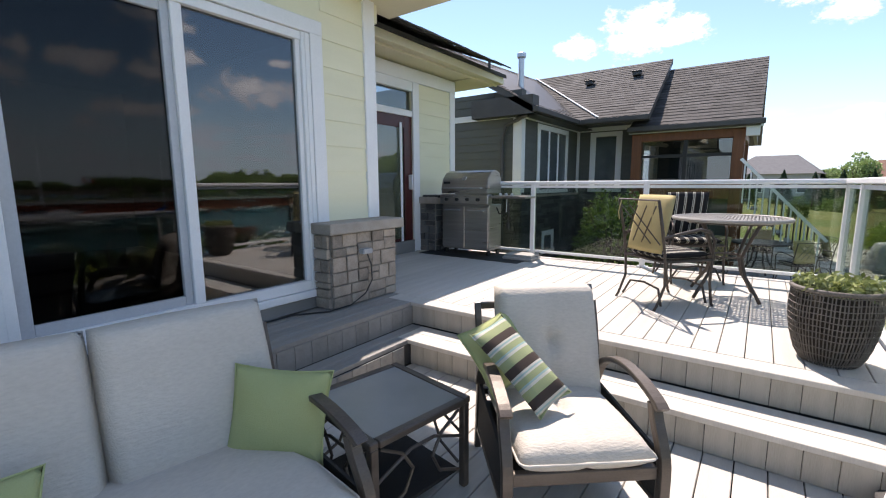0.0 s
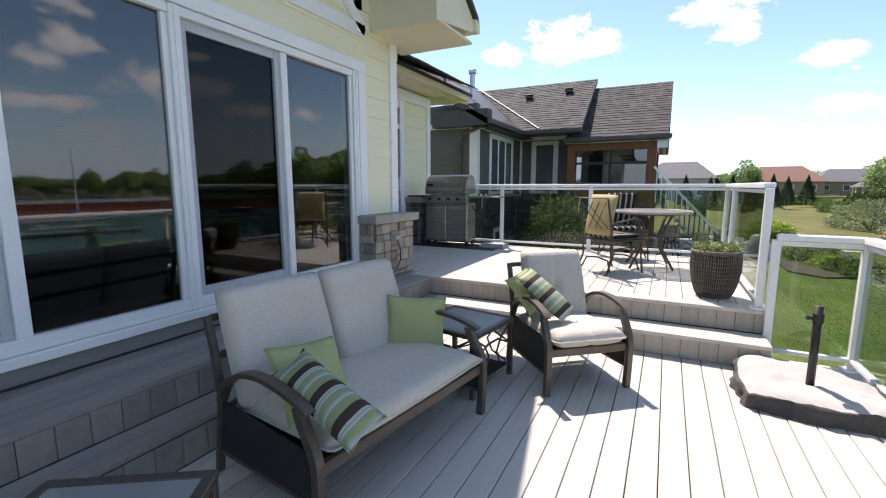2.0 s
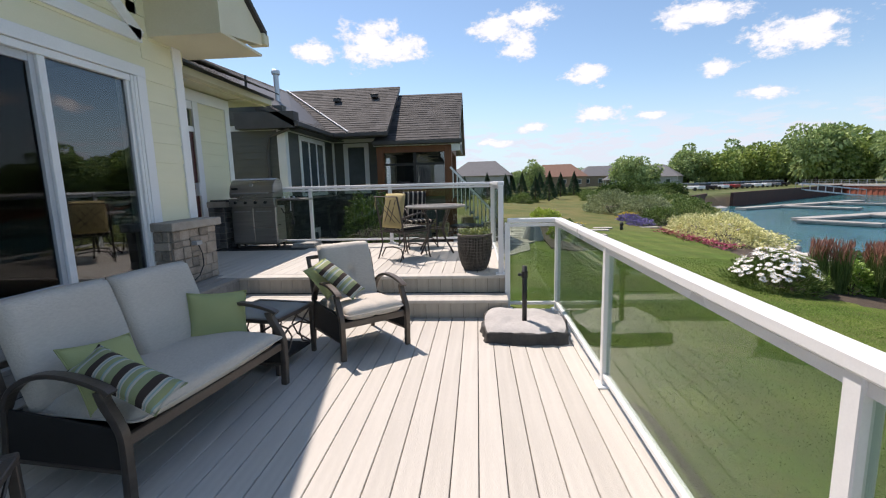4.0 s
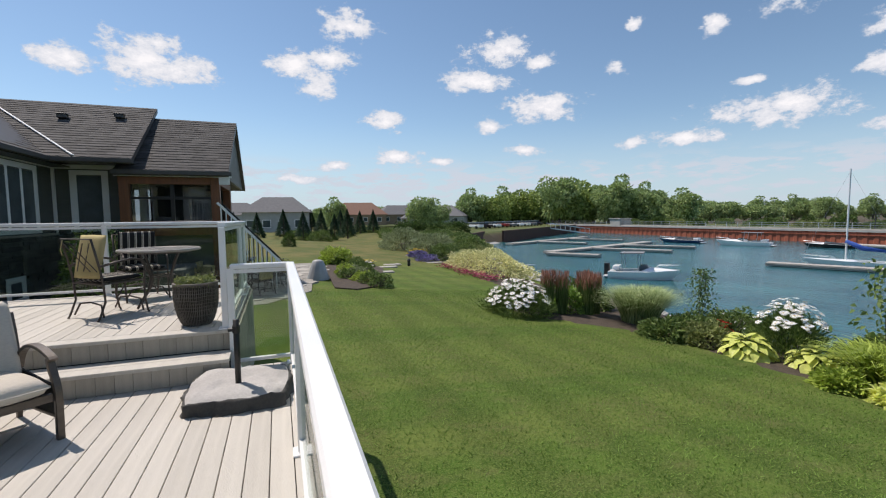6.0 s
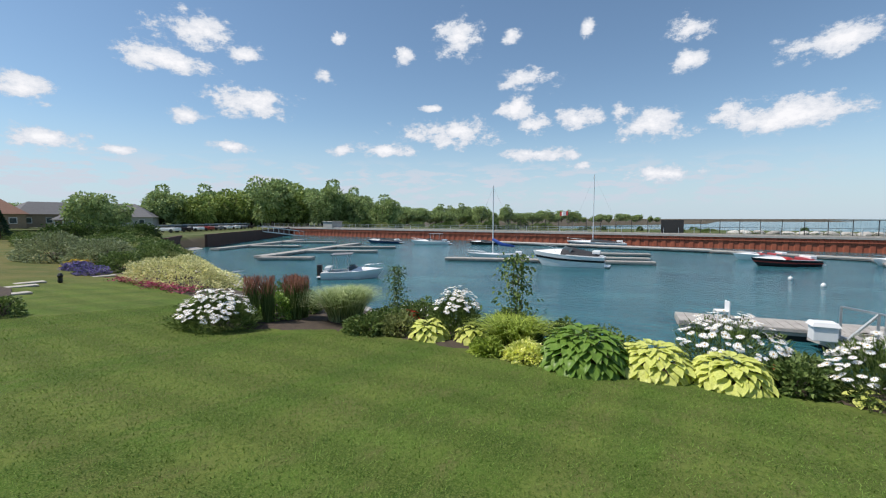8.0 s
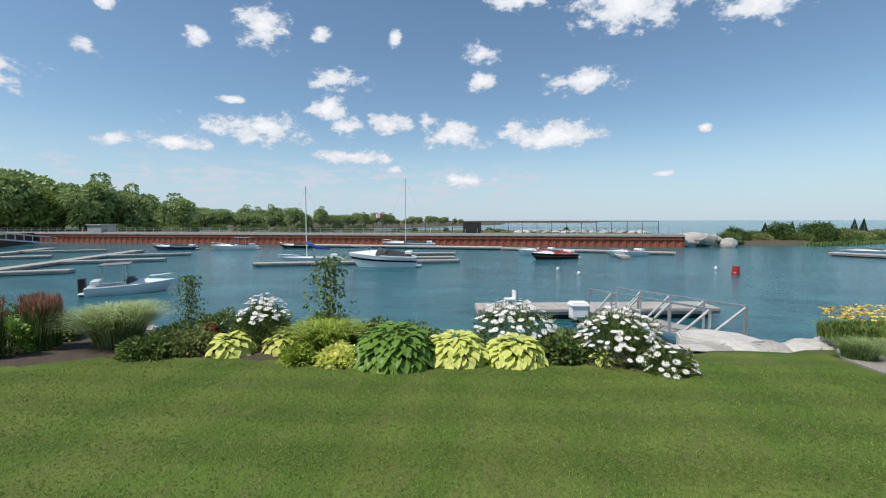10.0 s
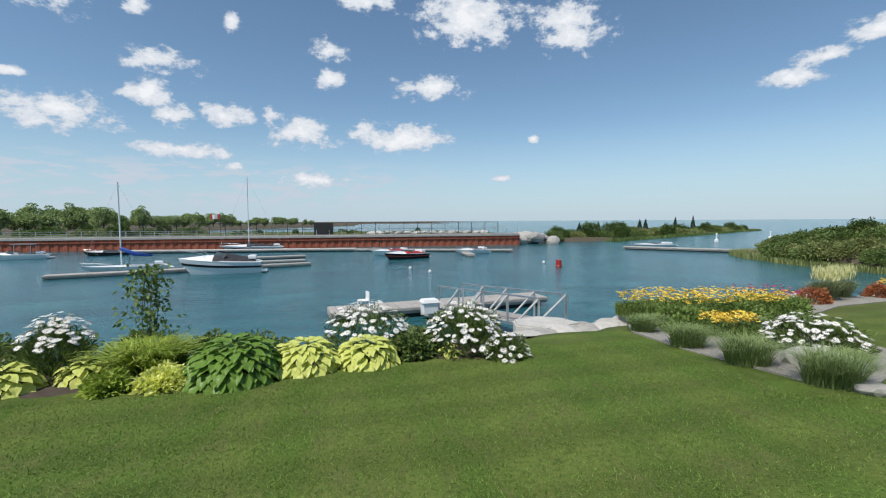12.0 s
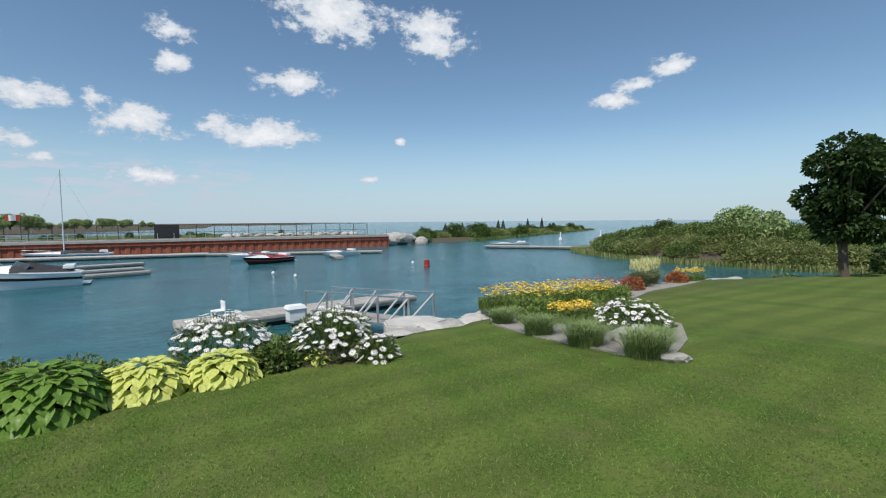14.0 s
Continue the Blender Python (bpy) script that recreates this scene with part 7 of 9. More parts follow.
MULCH = material("dark mulch", (0.035, 0.025, 0.018), (0.10, 0.075, 0.055), 0.95, scale=6, fine=60, bump=0.8)
PEBBLE = material("pale pebble mulch", (0.14, 0.13, 0.105), (0.44, 0.42, 0.38), 0.9, scale=20, fine=60, bump=0.9)
rng = np.random.default_rng(7)


def unit(v):
    return v / np.maximum(np.linalg.norm(v, axis=-1, keepdims=True), 1e-9)


def leaf_data(P, D, L, W, droop=0.25, rs=None):
    """Vertices and faces of N pointed, folded leaves at P, growing along D."""
    rs = rs or rng
    n = len(P)
    side = unit(np.cross(D, unit(rs.normal(size=(n, 3)))))
    up = np.cross(side, D)
    L = np.broadcast_to(L, n)[:, None]; W = np.broadcast_to(W, n)[:, None]
    mid = P + D * L * 0.5 + up * W * 0.12
    tip = P + D * L - np.array([0, 0, 1]) * L * droop
    V = np.stack([P, mid - side * W / 2, tip, mid + side * W / 2], 1).reshape(-1, 3)
    i = np.arange(n)[:, None] * 4
    F = np.concatenate([i + [0, 1, 2], i + [0, 2, 3]], 0)
    return V, F


def stuff_mesh(name, V, F, mat, parent=None, label="", kind="stuff"):
    me = bpy.data.meshes.new(name)
    me.vertices.add(len(V)); me.vertices.foreach_set("co", np.asarray(V, dtype=np.float32).ravel())
    F = np.asarray(F)
    k = F.shape[1]
    me.loops.add(F.size); me.loops.foreach_set("vertex_index", F.ravel().astype(np.int32))
    me.polygons.add(len(F)); me.polygons.foreach_set("loop_start", np.arange(0, F.size, k, dtype=np.int32))
    me.update(calc_edges=True)
    me.materials.append(mat)
    ob = new(name, me)
    ob.parent = parent
    return tagged(ob, label, kind=kind)


def blades_data(P, height, width, lean, segs=3, rs=None, arch=0.6):
    """Arching strap blades from P: (N, 3)."""
    rs = rs or rng
    n = len(P)
    a = rs.uniform(0, 2 * np.pi, n)
    out = np.stack([np.cos(a), np.sin(a), np.zeros(n)], 1)
    side = np.stack([-np.sin(a), np.cos(a), np.zeros(n)], 1)
    h = height * rs.uniform(0.65, 1.1, n)
    ln = lean * rs.uniform(0.3, 1.2, n)
    V, F = [], []
    for k in range(segs + 1):
        t = k / segs
        c = P + out * (ln * t ** 1.5 * 1.0)[:, None] + np.array([0, 0, 1.0]) * (h * (t - arch * t ** 3 * 0.7))[:, None]
        w = width * (1 - 0.92 * t ** 2) / 2
        V += [c - side * w, c + side * w]
    V = np.stack(V, 1).reshape(-1, 3)
    base = np.arange(n)[:, None] * (2 * (segs + 1))
    F = np.concatenate([base + np.array([2 * k, 2 * k + 1, 2 * k + 3, 2 * k + 2]) for k in range(segs)], 0)
    return V, F


def in_disc(n, r, rs=None):
    rs = rs or rng
    a = rs.uniform(0, 2 * np.pi, n); q = r * np.sqrt(rs.uniform(0, 1, n))
    return np.stack([q * np.cos(a), q * np.sin(a), np.zeros(n)], 1)


def mound_points(n, rx, ry, h, rs=None, inner=0.55):
    """Points and outward directions over and inside a low lumpy mound."""
    rs = rs or rng
    d = unit(rs.normal(size=(n, 3))); d[:, 2] = np.abs(d[:, 2]) * 1.0
    d = unit(d)
    q = rs.uniform(inner, 1.0, n) ** 0.6
    lump = 1 + 0.16 * np.sin(d[:, 0] * 5 + rs.uniform(0, 6)) * np.sin(d[:, 1] * 5 + rs.uniform(0, 6)) + 0.08 * np.sin(d[:, 2] * 11 + d[:, 0] * 9)
    P = d * (q * lump)[:, None] * np.array([rx, ry, h])
    D = unit(d + rs.normal(size=(n, 3)) * 0.45)
    return P, D


def crown(name, radii, centre, n, L, W, mat, parent, rs, clumps=22, label=""):
    """A tree crown of leaf clumps with gaps and an uneven outline."""
    c = unit(rs.normal(size=(clumps, 3))) * rs.uniform(0.35, 0.85, (clumps, 1)) * np.array(radii) + np.array(centre)
    r = rs.uniform(0.24, 0.48, clumps) * np.mean(radii)
    k = rs.integers(0, clumps, n)
    d = unit(rs.normal(size=(n, 3)))
    P = c[k] + d * (r[k] * rs.uniform(0.6, 1.05, n) ** 0.5)[:, None] * np.array([1, 1, 0.78])
    D = unit(d + rs.normal(size=(n, 3)) * 0.6)
    V, F = leaf_data(P, D, L * rs.uniform(0.7, 1.3, n), W * rs.uniform(0.7, 1.3, n), 0.2, rs)
    return stuff_mesh(name, V, F, mat, parent, label)


def limbs(height, r, spread, crown_z, rs, n=6):
    bm = bmesh.new()
    tube(bm, [(0, 0, -0.1), (0.03 * height * rs.uniform(-1, 1), 0, height * 0.35), (0.02 * height, 0.02 * height, height * 0.75)], r, 8, taper=(1.2, 0.85, 0.35))
    for k in range(n):
        a = 2 * math.pi * k / n + rs.uniform(-0.4, 0.4)
        z = height * rs.uniform(0.25, 0.5)
        tube(bm, [(0, 0, z), (spread * 0.4 * math.cos(a), spread * 0.4 * math.sin(a), z + height * 0.18), (spread * 0.8 * math.cos(a), spread * 0.8 * math.sin(a), z + height * 0.35)], r * 0.45, 6, taper=(1, 0.7, 0.3))
    return bm


def tree(name, at, h, rad_, mat, label, seedy, n=2600, L=0.5, group="trees round the harbour", crown_base=0.25):
    rs = np.random.default_rng(seedy)
    t = thing(name, (at[0], at[1], at[2]), label, "tree", group)
    part("trunk", limbs(h, 0.028 * h, rad_, h * 0.5, rs), BARK, t)
    cz = h * (crown_base + (1 - crown_base) / 2)
    crown("crown", (rad_, rad_, h * (1 - crown_base) / 2), (0, 0, cz), n, L, L * 0.55, mat, t, rs, clumps=24)
    return t


def spruce(at, h, seedy):
    rs = np.random.default_rng(seedy)
    t = thing("spruce_tree", at, "small dark conical spruce tree", "tree", "spruces beyond the lawn")
    part("trunk", tube(bmesh.new(), [(0, 0, -0.1), (0, 0, h * 0.9)], 0.03 * h, 6, taper=(1, 0.3)), BARK, t)
    n = 2200
    u = rs.uniform(0, 1, n) ** 0.8
    a = rs.uniform(0, 2 * np.pi, n)
    tier = 1 - 0.25 * np.abs(np.sin(u * 26))
    q = (1 - u) * 0.30 * h * tier * rs.uniform(0.45, 1.0, n)
    P = np.stack([q * np.cos(a), q * np.sin(a), 0.06 * h + u * 0.94 * h], 1)
    D = unit(np.stack([np.cos(a), np.sin(a), np.full(n, -0.15)], 1) + rs.normal(size=(n, 3)) * 0.25)
    V, F = leaf_data(P, D, 0.12 * h * (1.1 - u), 0.03 * h, 0.1, rs)
    stuff_mesh("crown", V, F, G_SPRUCE, t)
    return t


def gh(x, y):
    return float(ground_height(np.array([float(x)]), np.array([float(y)]))[0])


def polar(az, r):
    return 3 + r * math.sin(radians(az)), -3.4 + r * math.cos(radians(az))


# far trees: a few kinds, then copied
KINDS = [tree("broadleaf_tree", (0, 0, 0), 11, 5.2, G_HAZED, "full round green broadleaf tree", 21, 4200, 0.8, crown_base=0.06),
         tree("broadleaf_tree", (0, 0, 0), 12, 5.6, G_HAZED, "tall uneven green broadleaf tree", 22, 4200, 0.8, crown_base=0.04),
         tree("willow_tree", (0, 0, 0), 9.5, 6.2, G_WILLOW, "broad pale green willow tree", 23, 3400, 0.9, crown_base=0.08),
         tree("broadleaf_tree", (0, 0, 0), 8, 5.0, G_HAZED, "low spreading green tree", 24, 2600, 0.85, crown_base=0.08)]
spots = []
rt = random.Random(4)
for k in range(34):
    az = 23.5 + 26 * (k + rt.random()) / 34
    r = 138 + rt.random() * 40
    s_ = 0.80 + 0.40 * math.exp(-((az - 37) / 7) ** 2) + rt.random() * 0.22
    kind = 2 if (26.5 < az < 33 or 36 < az < 40) and r < 160 else rt.choice((0, 1, 0, 3))
    spots.append((az, r, s_, kind))
for k in range(44):
    az = 47 + 36 * (k + rt.random()) / 44
    r = 210 + 4.4 * max(0, az - 50) + rt.random() * 40
    spots.append((az, r, 0.92 - 0.016 * max(0, az - 55) + rt.random() * 0.2, rt.choice((0, 3, 3, 1))))
for k in range(26):
    az = -6 + 30 * (k + rt.random()) / 26
    spots.append((az, 135 + rt.random() * 35, 0.48 + rt.random() * 0.25, rt.choice((0, 3, 0))))
spots += [(18.0, 105, 0.74, 0), (19.6, 112, 0.66, 0), (6.5, 118, 0.62, 1)]
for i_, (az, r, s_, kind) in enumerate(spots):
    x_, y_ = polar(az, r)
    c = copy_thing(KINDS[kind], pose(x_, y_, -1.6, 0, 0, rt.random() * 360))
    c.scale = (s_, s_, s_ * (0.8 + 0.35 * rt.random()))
for base_, (az, r) in zip(KINDS, ((34.2, 150), (35.6, 158), (38.4, 146), (52.0, 215))):
    x_, y_ = polar(az, r)
    base_.location = (x_, y_, -1.3)
SP = spruce((*polar(8.2, 47), -0.72), 3.0, 31)
for k, (az, r, h) in enumerate(((-2.5, 50, 0.95), (0.5, 56, 1.1), (2.8, 52, 1.0), (5.0, 60, 1.1), (6.6, 54, 0.9), (9.8, 62, 1.05), (-5, 58, 1.0), (11.5, 70, 1.15), (3.8, 75, 1.2), (-1.0, 74, 1.1), (7.4, 78, 1.2))):
    c = copy_thing(SP, pose(*polar(az, r), -0.8, 0, 0, 40 * k)); c.scale = (h, h, h)

# the dark maple at the end of the lawn
maple = tree("maple_tree", (12.9, -28.9, gh(12.9, -28.9)), 6.4, 1.75, G_MAPLE, "dense dark green maple at the lawn's edge", 41, 15000, 0.26, group="", crown_base=0.14)

# shrubs, as kinds and copies
def shrub(name, at, rx, ry, h, n, L, mat, label, category="shrub", group="", seedy=1, W=None):
    rs = np.random.default_rng(seedy)
    t = thing(name, at, label, category, group)
    P, D = mound_points(n, rx, ry, h, rs)
    V, F = leaf_data(P, D, L * rs.uniform(0.7, 1.3, n), (W or L * 0.5), 0.2, rs)
    stuff_mesh("foliage", V, F, mat, t)
    bm = bmesh.new()
    for k in range(7):
        a = k * 0.9
        tube(bm, [(0, 0, -0.05), (rx * 0.3 * math.cos(a), ry * 0.3 * math.sin(a), h * 0.4), (rx * 0.6 * math.cos(a), ry * 0.6 * math.sin(a), h * 0.75)], 0.012 + 0.01 * h, 5, taper=(1, 0.7, 0.4))
    part("stemwork", bm, BARK, t, kind="stuff")
    return t


SH = [shrub("wild_shrub", (0, 0, 0), 1.6, 1.5, 1.3, 1700, 0.22, G_BUSH, "rounded green wild shrub", group="wild shrubs round the harbour", seedy=51),
      shrub("wild_shrub", (0, 0, 0), 1.9, 1.7, 1.1, 1700, 0.24, G_OLIVE, "olive green wild shrub", group="wild shrubs round the harbour", seedy=52),
      shrub("wild_shrub", (0, 0, 0), 1.3, 1.2, 1.9, 1700, 0.24, G_TREE, "tall dark wild shrub", group="wild shrubs round the harbour", seedy=53)]
rt = random.Random(12)
homes = []
for k in range(210):            # the mound south of the lawn
    a, q = rt.random() * 6.28, math.sqrt(rt.random())
    x_, y_ = 33.5 + 15.0 * q * math.cos(a), -52.0 + 8.6 * q * math.sin(a)
    homes.append((x_, y_, 0.6 + rt.random() * 0.6, rt.choice((0, 1, 0, 0, 1))))
for k in range(110):            # the island and the spit's tip
    t_ = rt.random()
    x_, y_ = 88 + 60 * t_ + rt.uniform(-5, 5) * (1 - 0.5 * t_), -44 - 98 * t_ + rt.uniform(-5, 5) * (1 - 0.5 * t_)
    homes.append((x_, y_, 0.9 + rt.random() * 0.8, rt.choice((0, 1, 1, 2))))
for k in range(70):             # behind the fence and up the spit
    y_ = -26 + 128 * rt.random() ** 0.6
    homes.append((SW + 11 + rt.random() * 22, y_, (0.5 + rt.random() * 0.5) * (0.6 + 0.7 * (y_ > 30)), rt.choice((0, 1, 0, 2))))
for k in range(46):             # along the bed's far end and the basin
    y_ = 26 + 26 * rt.random()
    homes.append((float(lerp_table(y_, SHORE)) - 1.0 - rt.random() * 5.5, y_, 0.5 + rt.random() * 0.5, rt.choice((0, 1, 0))))
for k in range(26):
    homes.append((4 + rt.random() * 16, 46 + rt.random() * 30, 0.5 + rt.random() * 0.5, rt.choice((0, 1, 0))))
for k in range(24):
    homes.append((17 + rt.random() * 11.5, 53.6 + rt.random() * 5, 0.9 + rt.random() * 0.4, rt.choice((0, 2))))
homes.sort(key=lambda q: math.hypot(q[0], q[1]))
for x_, y_, s_, kd in homes[:290]:
    c = copy_thing(SH[kd], pose(x_, y_, max(gh(x_, y_), -2.9) - 0.1, 0, 0, rt.random() * 360)); c.scale = (s_, s_, s_)
for kd, home in enumerate(SH):
    leaves = [ch for ch in home.children if ch.name.startswith("foliage")][0].data
    base_v = np.zeros(len(leaves.vertices) * 3, dtype=np.float32); leaves.vertices.foreach_get("co", base_v); base_v = base_v.reshape(-1, 3)
    base_f = np.zeros(len(leaves.loops), dtype=np.int32); leaves.loops.foreach_get("vertex_index", base_f); base_f = base_f.reshape(-1, 3)
    V, F = [], []
    for x_, y_, s_, kind in homes[290:]:
        if kind == kd:
            a = rt.random() * 6.28
            turned = np.stack([base_v[:, 0] * math.cos(a) - base_v[:, 1] * math.sin(a), base_v[:, 0] * math.sin(a) + base_v[:, 1] * math.cos(a), base_v[:, 2]], 1)
            F.append(base_f + len(V) * len(base_v)); V.append(turned * s_ + np.array([x_, y_, max(gh(x_, y_), -2.9) - 0.1]))
    if V:
        stuff_mesh("far_scrub", np.concatenate(V), np.concatenate(F), leaves.materials[0], None, "wild green scrub on the low island and behind the sea wall")
for o, (x_, y_) in zip(SH, ((30.0, -47.5), (24.0, -47.0), (37.0, -49.0))):
    o.location = (x_, y_, gh(x_, y_) - 0.1)
c = copy_thing(KINDS[3], pose(27.5, -50.0, -1.6)); c.scale = (0.42, 0.42, 0.5)
c = copy_thing(KINDS[0], pose(31.0, -52.5, -1.4)); c.scale = (0.36, 0.36, 0.42)
for t_ in (0.05, 0.12, 0.3, 0.33, 0.5, 0.62):
    c = copy_thing(SP, pose(90 + 60 * t_, -44 - 98 * t_, -2.0)); c.scale = (1.0, 1.0, 0.9 + t_)
# reeds at the mound's edge
bm = None
n = 26000
a = rng.uniform(0, 2 * np.pi, n); q = rng.uniform(0.80, 1.05, n)
P = np.stack([34 + 17.6 * q * np.cos(a), -52 + 10.0 * q * np.sin(a), np.full(n, -2.95)], 1)
V, F = blades_data(P, 1.0, 0.05, 0.2, 2)
stuff_mesh("reeds", V, F, G_OLIVE, None, "olive reeds along the water's edge")
n = 16000
t_ = rng.uniform(0, 1, n); w_ = (8.4 - 3.6 * t_) * rng.choice([-1, 1], n) * rng.uniform(0.7, 1.05, n)
P = np.stack([88 + 60 * t_ + w_ * 0.85, -46 - 98 * t_ + w_ * 0.52, np.full(n, -2.95)], 1)
V, F = blades_data(P, 1.1, 0.10, 0.25, 2)
stuff_mesh("reeds", V, F, G_BUSH, None, "green reeds on the low island")

# ---- the flower beds ----
EDGE = [(-9.2, 14.0), (-8.5, 13.7), (-7.0, 12.7), (-6.3, 11.3), (-6.0, 10.75), (-5, 10.7), (-4, 10.9), (-2.9, 10.5), (-1, 10.0), (1.4, 9.95), (3.4, 9.8), (5, 8.2), (6.2, 7.8), (7.4, 8.2), (8.6, 9.7), (11, 10.0), (15, 10.7), (19, 10.8), (26, 12.2), (42, 15)]
bed_y = np.arange(-9.2, 42, 0.3)
V, F = [], []
for y_ in bed_y:
    x0 = float(np.interp(y_, [e[0] for e in EDGE], [e[1] for e in EDGE])) + 0.05 * math.sin(y_ * 5) + 0.03 * math.sin(y_ * 13)
    x1 = float(lerp_table(y_, SHORE)) - 0.2
    for k in range(5):
        x_ = x0 + (x1 - x0) * k / 4
        V.append((x_, y_, gh(x_, y_) + (0.03 if 0 < k < 4 else -0.02) + 0.02 * noise.noise((x_ * 2, y_ * 2, 0))))
m_ = len(bed_y)
F = [(5 * j + k, 5 * j + k + 1, 5 * (j + 1) + k + 1, 5 * (j + 1) + k) for j in range(m_ - 1) for k in range(4)]
bed = stuff_mesh("flower_bed", V, F, MULCH, None, "dark mulched flower bed along the shore", kind="structure")
bm = bmesh.new()
ISLE = [(8.0, -10.2), (8.5, -9.7), (10.8, -9.5), (12.6, -9.6), (13.9, -10.3), (15.4, -12), (16.4, -15), (17.0, -18), (17.2, -21), (17.0, -24.0), (15.8, -24.0), (15.15, -21.5), (14.6, -18.0), (13.4, -15.2), (11.2, -13.8), (9.8, -13.0), (8.7, -11.6)]
prism(bm, ISLE, -1.65, -1.6)
bmesh.ops.triangulate(bm, faces=bm.faces)
bmesh.ops.subdivide_edges(bm, edges=bm.edges, cuts=5, use_grid_fill=True)
for v in bm.verts:
    v.co.z = gh(v.co.x, v.co.y) + (0.03 if v.co.z > -1.62 else -0.1) + 0.015 * noise.noise(v.co * 3)
part("pebble_bed", bm, PEBBLE, None, "pale pebble bed with tufts and lilies", kind="structure")


def ground_at(x, y):
    return (x, y, gh(x, y))


hosta_leaf = {}
def hosta(at, r, h, n, mat, label, seedy, size=0.26):
    rs = random.Random(seedy)
    t = thing("hosta", ground_at(*at), label, "plant", "hostas along the bed")
    key = mat.name
    if key not in hosta_leaf:
        meshes = []
        for q in range(3):
            bm = bmesh.new()
            rows_ = []
            for i in range(7):
                u = i / 6
                w = 0.40 * (math.sin(math.pi * min(1, u * 0.98 + 0.02)) ** 0.75) * (1 - 0.35 * u)
                z = 0.16 * u - (0.42 + 0.08 * q) * u * u
                rows_.append([bm.verts.new((u, s_ * w, z + (0.07 * abs(s_)) + 0.02 * math.sin(u * 9 + q))) for s_ in (-1, -0.5, 0, 0.5, 1)])
            for A, C in zip(rows_, rows_[1:]):
                for k in range(4):
                    bm.faces.new((A[k], C[k], C[k + 1], A[k + 1]))
            me = shared_leaf(bm, mat)
            meshes.append(me)
        hosta_leaf[key] = meshes
    for k in range(n):
        f = (k + 0.5) / n
        a = k * 2.39996
        q = r * 0.62 * math.sqrt(f)
        lf = new("leaf", hosta_leaf[key][k % 3])
        lf.parent = t
        s_ = size * rs.uniform(0.8, 1.2) * (0.8 + 0.4 * f)
        lf.matrix_basis = pose(q * math.cos(a), q * math.sin(a), h * (1 - 0.80 * f ** 1.4) * rs.uniform(0.85, 1.0), rs.uniform(-14, 14), 18 - 42 * (1 - f) + 22 * f + rs.uniform(-10, 10), math.degrees(a) + rs.uniform(-25, 25)) @ Matrix.Diagonal((s_, s_, s_, 1))
    bm = bmesh.new()
    for k in range(16):
        a = k * 0.4
        tube(bm, [(0, 0, 0), (r * 0.25 * math.cos(a), r * 0.25 * math.sin(a), h * 0.5), (r * 0.55 * math.cos(a), r * 0.55 * math.sin(a), h * 0.6)], 0.008, 4)
    part("leaf_stalk", bm, G_HOSTA, t, kind="stuff")
    return t


def shared_leaf(bm, mat):
    me = bpy.data.meshes.new("leaf")
    bm.to_mesh(me); bm.free()
    me.materials.append(mat)
    me.polygons.foreach_set("use_smooth", [True] * len(me.polygons))
    return me


def flower_mesh(r, petal, petals=11, centre=True):
    bm = bmesh.new()
    c = bm.verts.new((0, 0, 0))
    for k in range(petals):
        a, w = 2 * math.pi * k / petals, 0.9 * math.pi / petals
        v = [bm.verts.new((r * q * math.cos(a + s_ * w), r * q * math.sin(a + s_ * w), r * z)) for q, s_, z in ((0.55, -1, 0.06), (1.0, -0.45, 0.0), (1.0, 0.45, 0.0), (0.55, 1, 0.06))]
        bm.faces.new([c] + v)
    if centre:
        for f_ in bm.faces:
            f_.material_index = 0
        top = bm.verts.new((0, 0, r * 0.17))
        ring = [bm.verts.new((r * 0.24 * math.cos(k * 1.047), r * 0.24 * math.sin(k * 1.047), r * 0.09)) for k in range(6)]
        for k in range(6):
            f_ = bm.faces.new((top, ring[k], ring[(k + 1) % 6])); f_.material_index = 1
    me = bpy.data.meshes.new("flower")
    bm.to_mesh(me); bm.free()
    me.materials.append(petal); me.materials.append(CENTRE)
    return me


DAISY = [flower_mesh(0.058, PETAL), flower_mesh(0.048, PETAL, 9), flower_mesh(0.066, PETAL, 13)]


def daisy_bush(at, rx, ry, h, flowers, label, seedy, low=0.35, lift=0.05, n=2600):
    rs = np.random.default_rng(seedy)
    t = thing("daisy_bush", ground_at(*at), label, "flowering plant", "white daisies in the beds")
    P, D = mound_points(n, rx, ry, h * 0.92, rs, 0.4)
    D[:, 2] += 0.5; D = unit(D)
    V, F = leaf_data(P, D, 0.10 * rs.uniform(0.7, 1.4, n), 0.022, 0.1, rs)
    stuff_mesh("foliage", V, F, G_BUSH, t)
    d = unit(rs.normal(size=(flowers * 4, 3))); d[:, 2] = np.abs(d[:, 2])
    d = unit(d); d = d[d[:, 2] > low][:flowers]
    for k, v in enumerate(d):
        p = v * np.array([rx, ry, h]) * rs.uniform(0.92, 1.06)
        fl = new("flower", DAISY[k % 3])
        fl.parent = t
        fl.matrix_basis = Matrix.Translation((p[0], p[1], p[2] + lift)) @ Vector((v[0] * 0.6, v[1] * 0.6, 1.0)).to_track_quat("Z", "Y").to_matrix().to_4x4() @ pose(0, 0, 0, rs.uniform(-18, 18), rs.uniform(-18, 18), 0)
    bm = bmesh.new()
    for k in range(min(len(d), 60)):
        v = d[k]
        tube(bm, [(v[0] * rx * 0.5, v[1] * ry * 0.5, 0.1), (v[0] * rx * 0.9, v[1] * ry * 0.9, v[2] * h * 0.9 + lift)], 0.0035, 3)
    part("flower_stalk", bm, G_BUSH, t, kind="stuff")
    return t


